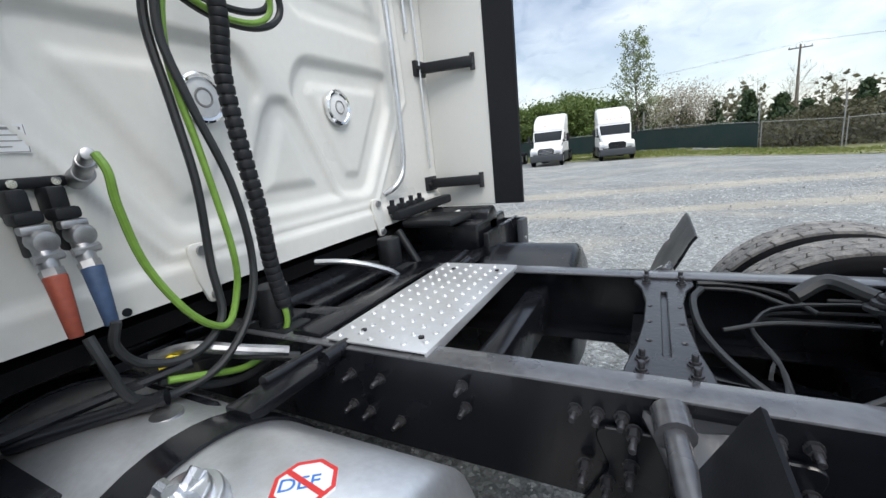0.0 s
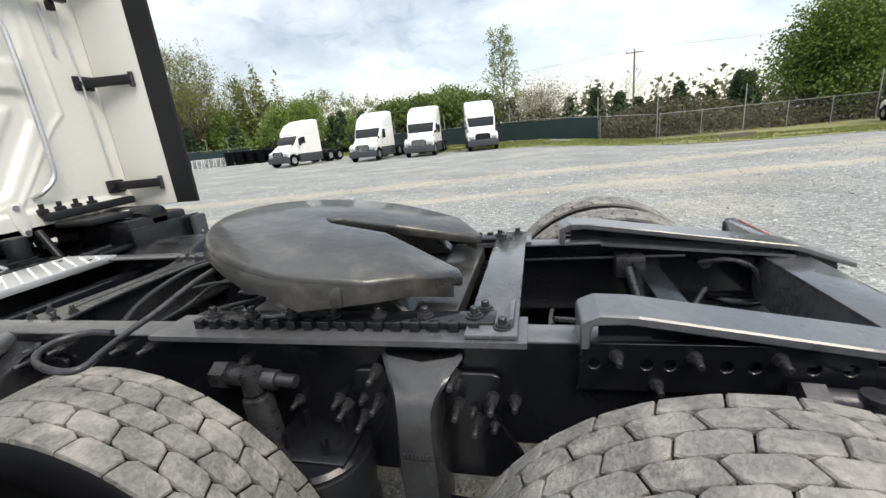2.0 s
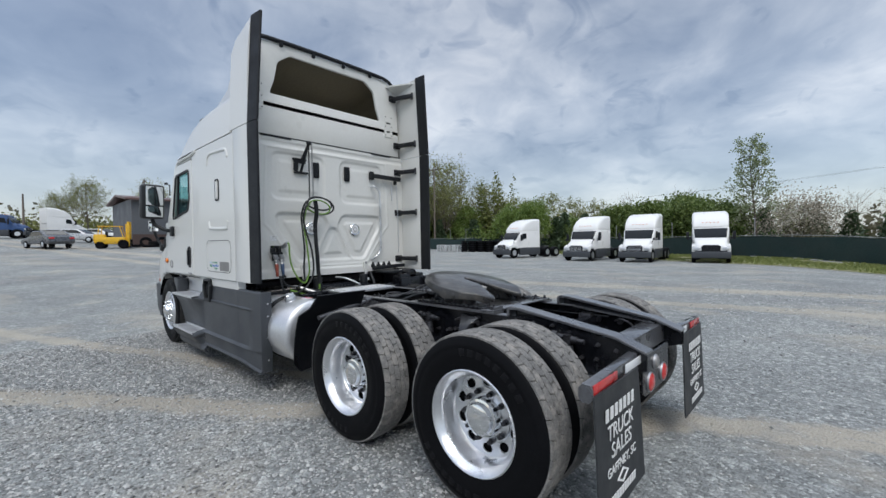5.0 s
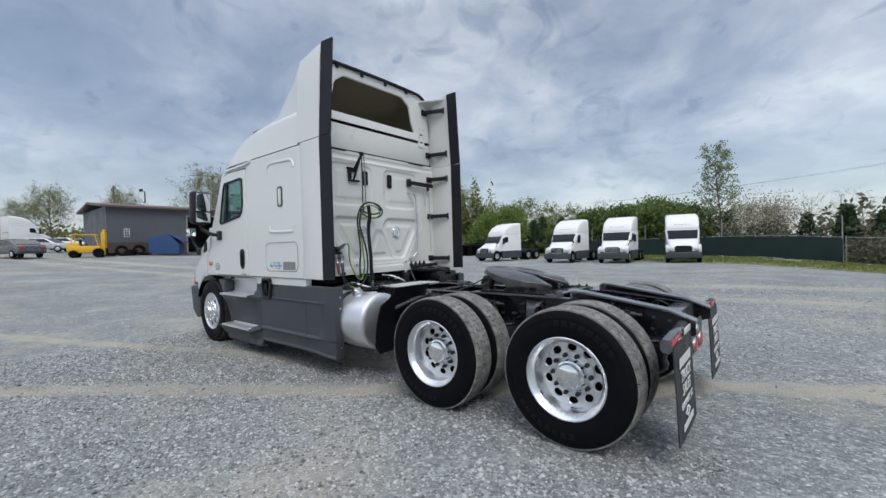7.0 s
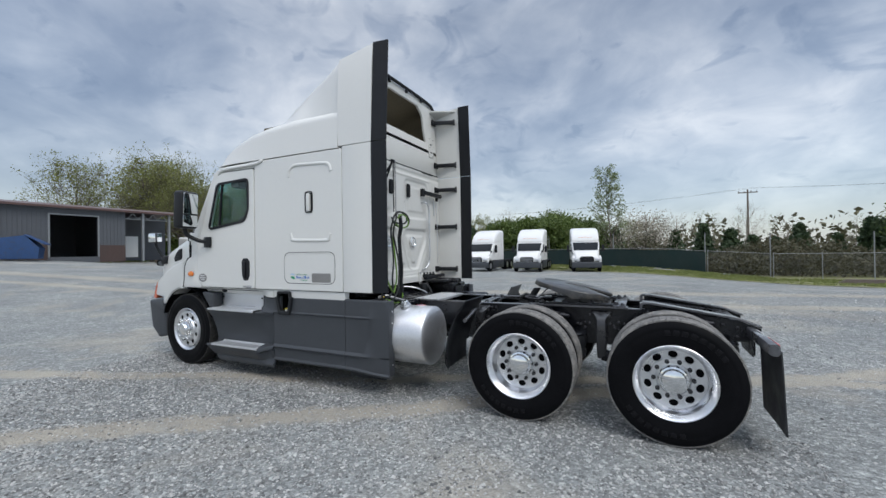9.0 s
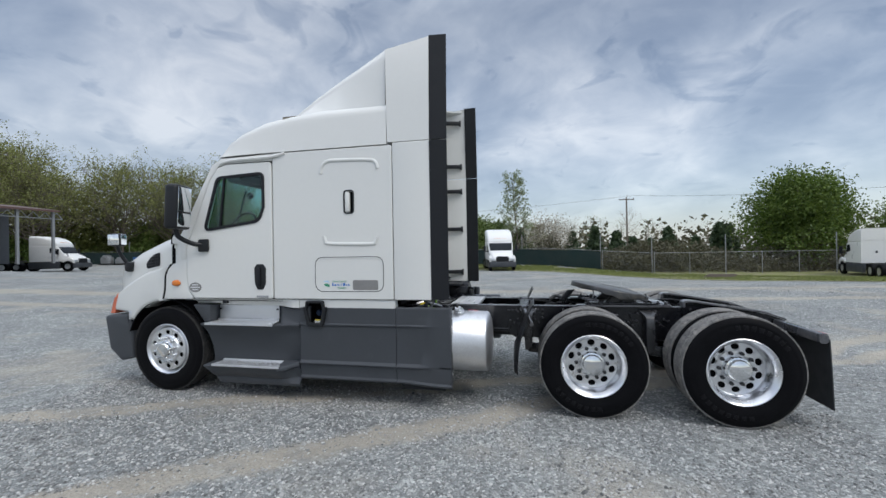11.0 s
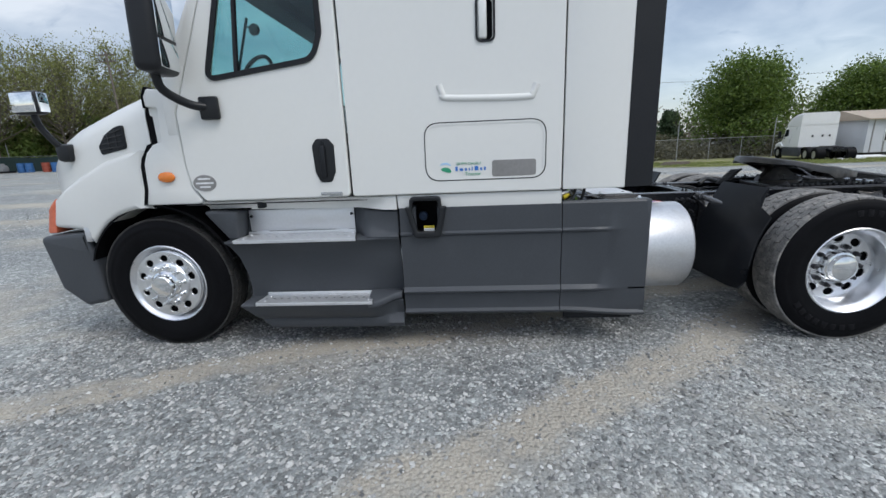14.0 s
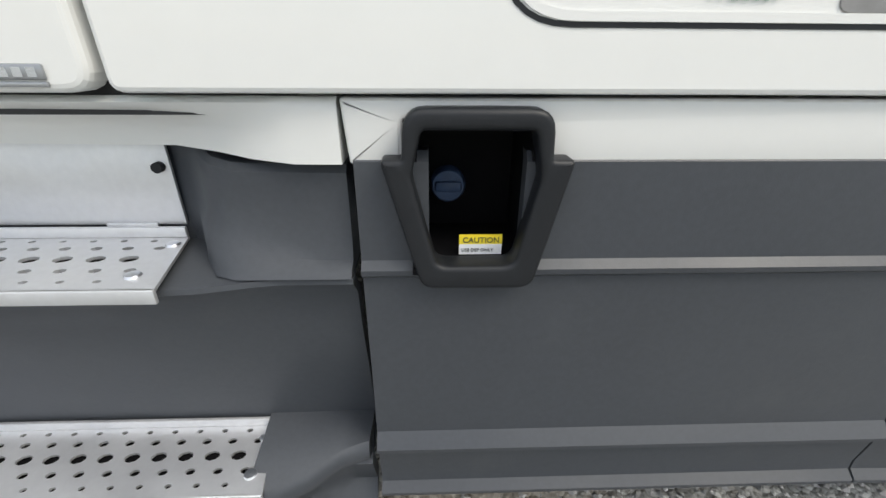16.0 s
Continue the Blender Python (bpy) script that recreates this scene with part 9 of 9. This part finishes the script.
def plant(proto, spots, grow=0.25, seed=1):
    rng = np.random.default_rng(seed)
    for k, (x, y, *rest) in enumerate(spots):
        s = rest[0] if rest else 1 + rng.uniform(-grow, grow)
        m = Matrix.Translation((x, y, gz(x, y))) @ pose(0, 0, 0, 0, 0, rng.uniform(0, 360)) @ Matrix.Diagonal((s, s, s * (1 + rng.uniform(-0.08, 0.08)), 1))
        if k == 0:
            proto.matrix_basis = m
        else:
            copy_thing(proto, m)


poplar = tree("poplar_tree", 11.6, 4.6, 3, 4200, "leaf_poplar", 0.105, 0.16, 44, 0.95, 0.13, "tall slender tree with pale new leaves", 0.050, 4)
plant(poplar, [(-1.6, 52.5, 1.0)])
young = tree("young_tree", 7.2, 2.6, 5, 260, "leaf_poplar", 0.06, 0.3, 26, 1.0, 0.07, "thin young tree with sparse pale buds", 0.06, 4, "twig")
plant(young, [(8.0, 56, 1.0), (10.5, 60, 1.1), (12.5, 57, 0.9), (17.0, 62, 1.05), (23.0, 57, 0.85), (3.8, 60, 1.0)], seed=2)
bare = tree("bare_tree", 8.5, 6.2, 8, 0, "leaf_bud", 0.1, 0.28, 22, 0.9, 0.10, "leafless tree with fine grey branches", 0.1, 7, "twig")
plant(bare, [(14.0, 60.5, 0.95), (19.0, 63, 0.8), (27.5, 53, 0.75), (25.0, 51.0, 0.8), (30.0, 49.0, 0.85), (6.0, 64, 0.9), (-12, 66, 1.1), (-20, 70, 1.1)], seed=3)
blossom = tree("blossom_tree", 4.3, 6.6, 9, 5200, "leaf_blossom", 0.075, 0.16, 26, 0.40, 0.10, "spreading small tree in pale blossom", 0.075, 6)
plant(blossom, [(2.2, 48.6, 1.05)])
maple = tree("broadleaf_tree", 8.8, 10.5, 12, 40000, "leaf_maple", 0.135, 0.12, 52, 0.42, 0.2, "dense dark green broadleaf tree", 0.068, 5)
plant(maple, [(26.6, 43.5, 0.92), (38.5, 43.5, 0.95), (49, 41, 1.0)], seed=4)
spring = tree("spring_tree", 7.5, 6.5, 14, 9000, "leaf_spring", 0.15, 0.14, 34, 0.6, 0.13, "tree in fresh yellow-green leaf", 0.085, 4)
plant(spring, [(-31, 57, 0.9), (-36, 58, 0.95), (-27, 62, 0.7), (-47, 60, 1.1), (-57, 58, 1.0), (-66, 56, 1.0)], seed=5)
hedge = tree("hedge_tree", 5.2, 6.5, 16, 13000, "leaf_hedge", 0.17, 0.08, 34, 0.7, 0.12, "bright green bushy tree behind the fence", 0.085, 4)
plant(hedge, [(-9.0, 56.0, 1.0), (-13.5, 58.5, 1.05), (-17.5, 60, 1.0), (-5.2, 54, 0.9), (-23.5, 58, 0.65), (-10, 62, 1.1)], seed=6)
budding = tree("budding_tree", 13.5, 13.0, 21, 8200, "leaf_bud", 0.12, 0.22, 44, 0.70, 0.24, "tall spreading tree with brown-green buds", 0.030, 13, "bark")
plant(budding, [(-70, 53, 1.08), (-61, 57, 1.0), (-53, 60, 0.95), (-46, 64, 0.7), (-80, 46, 1.1), (-73, 38, 1.05), (-80, 30, 0.95), (-68, 40, 0.8), (-65, 50, 0.85), (-57, 52, 0.8), (-75, 46, 0.9), (-78, 40, 1.0), (-50, 56, 0.7), (-80, 16, 0.52), (-90, 8.6, 0.54), (-92, 5.0, 0.42), (-88, 46, 1.2)], seed=7)
lean = tree("budding_tree", 6.6, 6.0, 23, 2800, "leaf_bud", 0.10, 0.22, 28, 0.8, 0.10, "slender tree with thin brown buds", 0.035, 6, "twig")
plant(lean, [(-24, 66, 1.0), (-29, 68, 1.05), (-33, 66, 1.25), (-16, 68, 0.95), (-8, 68, 0.9), (-38, 66, 1.2), (0, 66, 0.85), (-43, 68, 1.25)], seed=8)
pine = conifer(3.7, 3.0, 31)
plant(pine, [(5.5, 53), (8.5, 54), (11.0, 53), (13.5, 55), (15.2, 53.5), (17.5, 54), (20, 52), (22, 50.5), (24, 53), (3.0, 56), (-26, 58, 1.3), (-24, 61, 1.25), (-28.5, 60, 1.3), (-21.0, 62, 1.35), (-1.5, 58, 1.2), (28, 48), (19, 57), (9, 58), (-44, 58, 1.3), (-50, 55, 1.2), (-40, 61, 1.2)], grow=0.22, seed=9)

scrub_bank("scrub", [(44, 44.5), (26, 43.5), along(-8, 6), along(-2, 6), along(12, 6)], 3.1, 7.0, "leaf_scrub", 0.14, 34000, 41, "brown and olive scrub behind the wire fence")
scrub_bank("green_undergrowth", [along(10, 7), along(25, 7), along(44, 7), (-45, 62)], 3.6, 8.0, "leaf_maple", 0.20, 20000, 42, "dark green undergrowth behind the screened fence")
scrub_bank("woodland_edge", [(-42, 60), (-58, 57), (-74, 52), (-84, 40)], 4.6, 8.0, "leaf_spring", 0.22, 16000, 43, "yellow-green woodland edge behind the yard")
scrub_bank("woodland_edge", [(-84, 42), (-84, 28), (-98, 12), (-104, -10), (-100, -30)], 4.2, 8.0, "leaf_bud", 0.25, 14000, 44, "brown woodland edge beyond the workshop")
scrub_bank("woodland_edge", [(-44, 64), (-58, 61), (-74, 56), (-84, 47)], 14.0, 9.0, "leaf_wood", 0.26, 46000, 46, "dense olive woodland behind the yard")
scrub_bank("far_woods", [(-140, -70), (-150, 40), (-90, 110), (0, 105), (90, 80), (130, 20)], 9.0, 22.0, "leaf_scrub", 0.55, 26000, 45, "distant belt of olive woods")

# grass tufts on the verge
rng = np.random.default_rng(51)
n = 34000
s = rng.uniform(-42, 30, n)
o = -9.0 + 9.5 * rng.beta(1.6, 0.9, n)
keep = np.array([noise.noise((a * 0.25, b_ * 0.35, 3.0)) for a, b_ in zip(s, o)]) > -0.18
s, o = s[keep], o[keep]
x, y = F0.x + FD.x * s + FN.x * o, F0.y + FD.y * s + FN.y * o
z = ground_z(x, y) + 0.02
hgt = rng.uniform(0.04, 0.13, len(x)) * (1 + 0.6 * (o > -1.5))
lean_x, lean_y, wide = rng.normal(0, 0.05, len(x)), rng.normal(0, 0.05, len(x)), rng.uniform(0.03, 0.09, len(x))
P = np.stack([np.column_stack([x - wide, y, z]), np.column_stack([x + wide, y + 0.02, z]), np.column_stack([x + lean_x, y + lean_y, z + hgt])], 1).reshape(-1, 3)
me = bpy.data.meshes.new("grass")
me.from_pydata(P.tolist(), [], np.arange(len(P)).reshape(-1, 3).tolist())
link("grass", me, M["blades"], label="short spring grass along the fence", kind="stuff", category="grass", flat=True)

# loose stones on the yard, nearest the truck
rng = np.random.default_rng(77)
base = np.array([(1, 0, 0), (-1, 0, 0), (0, 1, 0), (0, -1, 0), (0, 0, 1), (0, 0, -1)], float)
tri = np.array([(0, 2, 4), (2, 1, 4), (1, 3, 4), (3, 0, 4), (2, 0, 5), (1, 2, 5), (3, 1, 5), (0, 3, 5)])


def stone_field(count, x0, x1, y0, y1, smin, smax):
    x, y = rng.uniform(x0, x1, count), rng.uniform(y0, y1, count)
    # fewer stones on the worn wheel tracks
    keep = np.ones(count, bool)
    for x0_, y0_, dx, dy, half in ((-0.61, -0.2, 0.81, 0.58, 0.17), (2.2, 0.3, 0.68, 0.73, 0.08), (-4.6, -0.6, 0.93, 0.36, 0.15)):
        keep &= (np.abs((y - y0_) * dx - (x - x0_) * dy) > half) | (rng.uniform(0, 1, count) < 0.22)
    x, y = x[keep], y[keep]
    count = len(x)
    s = smin + (smax - smin) * rng.beta(1.0, 4.0, count)
    V = base[None] * rng.uniform(0.6, 1.25, (count, 6, 1))
    a = rng.uniform(0, 6.28, count)
    ca, sa = np.cos(a)[:, None], np.sin(a)[:, None]
    tx = V[..., 0] * ca - V[..., 1] * sa
    ty = V[..., 0] * sa + V[..., 1] * ca
    k = rng.uniform(-0.5, 0.5, count)[:, None]
    tz = (V[..., 2] * 0.6 + k * tx)
    P = np.stack([tx * s[:, None] + x[:, None], ty * s[:, None] + y[:, None], tz * s[:, None] + s[:, None] * 0.15 + ground_z(x, y)[:, None]], -1)
    F = tri[None] + (np.arange(count) * 6)[:, None, None]
    return P.reshape(-1, 3), F.reshape(-1, 3)


parts_ = [stone_field(44000, -5.5, 3.0, -3.2, 0.6, 0.006, 0.030), stone_field(9000, -6.0, 5.0, 0.4, 4.5, 0.007, 0.024), stone_field(16000, -8.0, 8.0, -6.0, -2.8, 0.008, 0.028), stone_field(9000, -14.0, 14.0, 4.0, 16.0, 0.012, 0.04)]
off, PP, FF = 0, [], []
for P, F in parts_:
    PP.append(P)
    FF.append(F + off)
    off += len(P)
me = bpy.data.meshes.new("loose_stones")
me.from_pydata(np.concatenate(PP).tolist(), [], np.concatenate(FF).tolist())
link("loose_stones", me, M["stones"], label="loose crushed grey stones scattered over the yard", kind="stuff", category="gravel", flat=True)
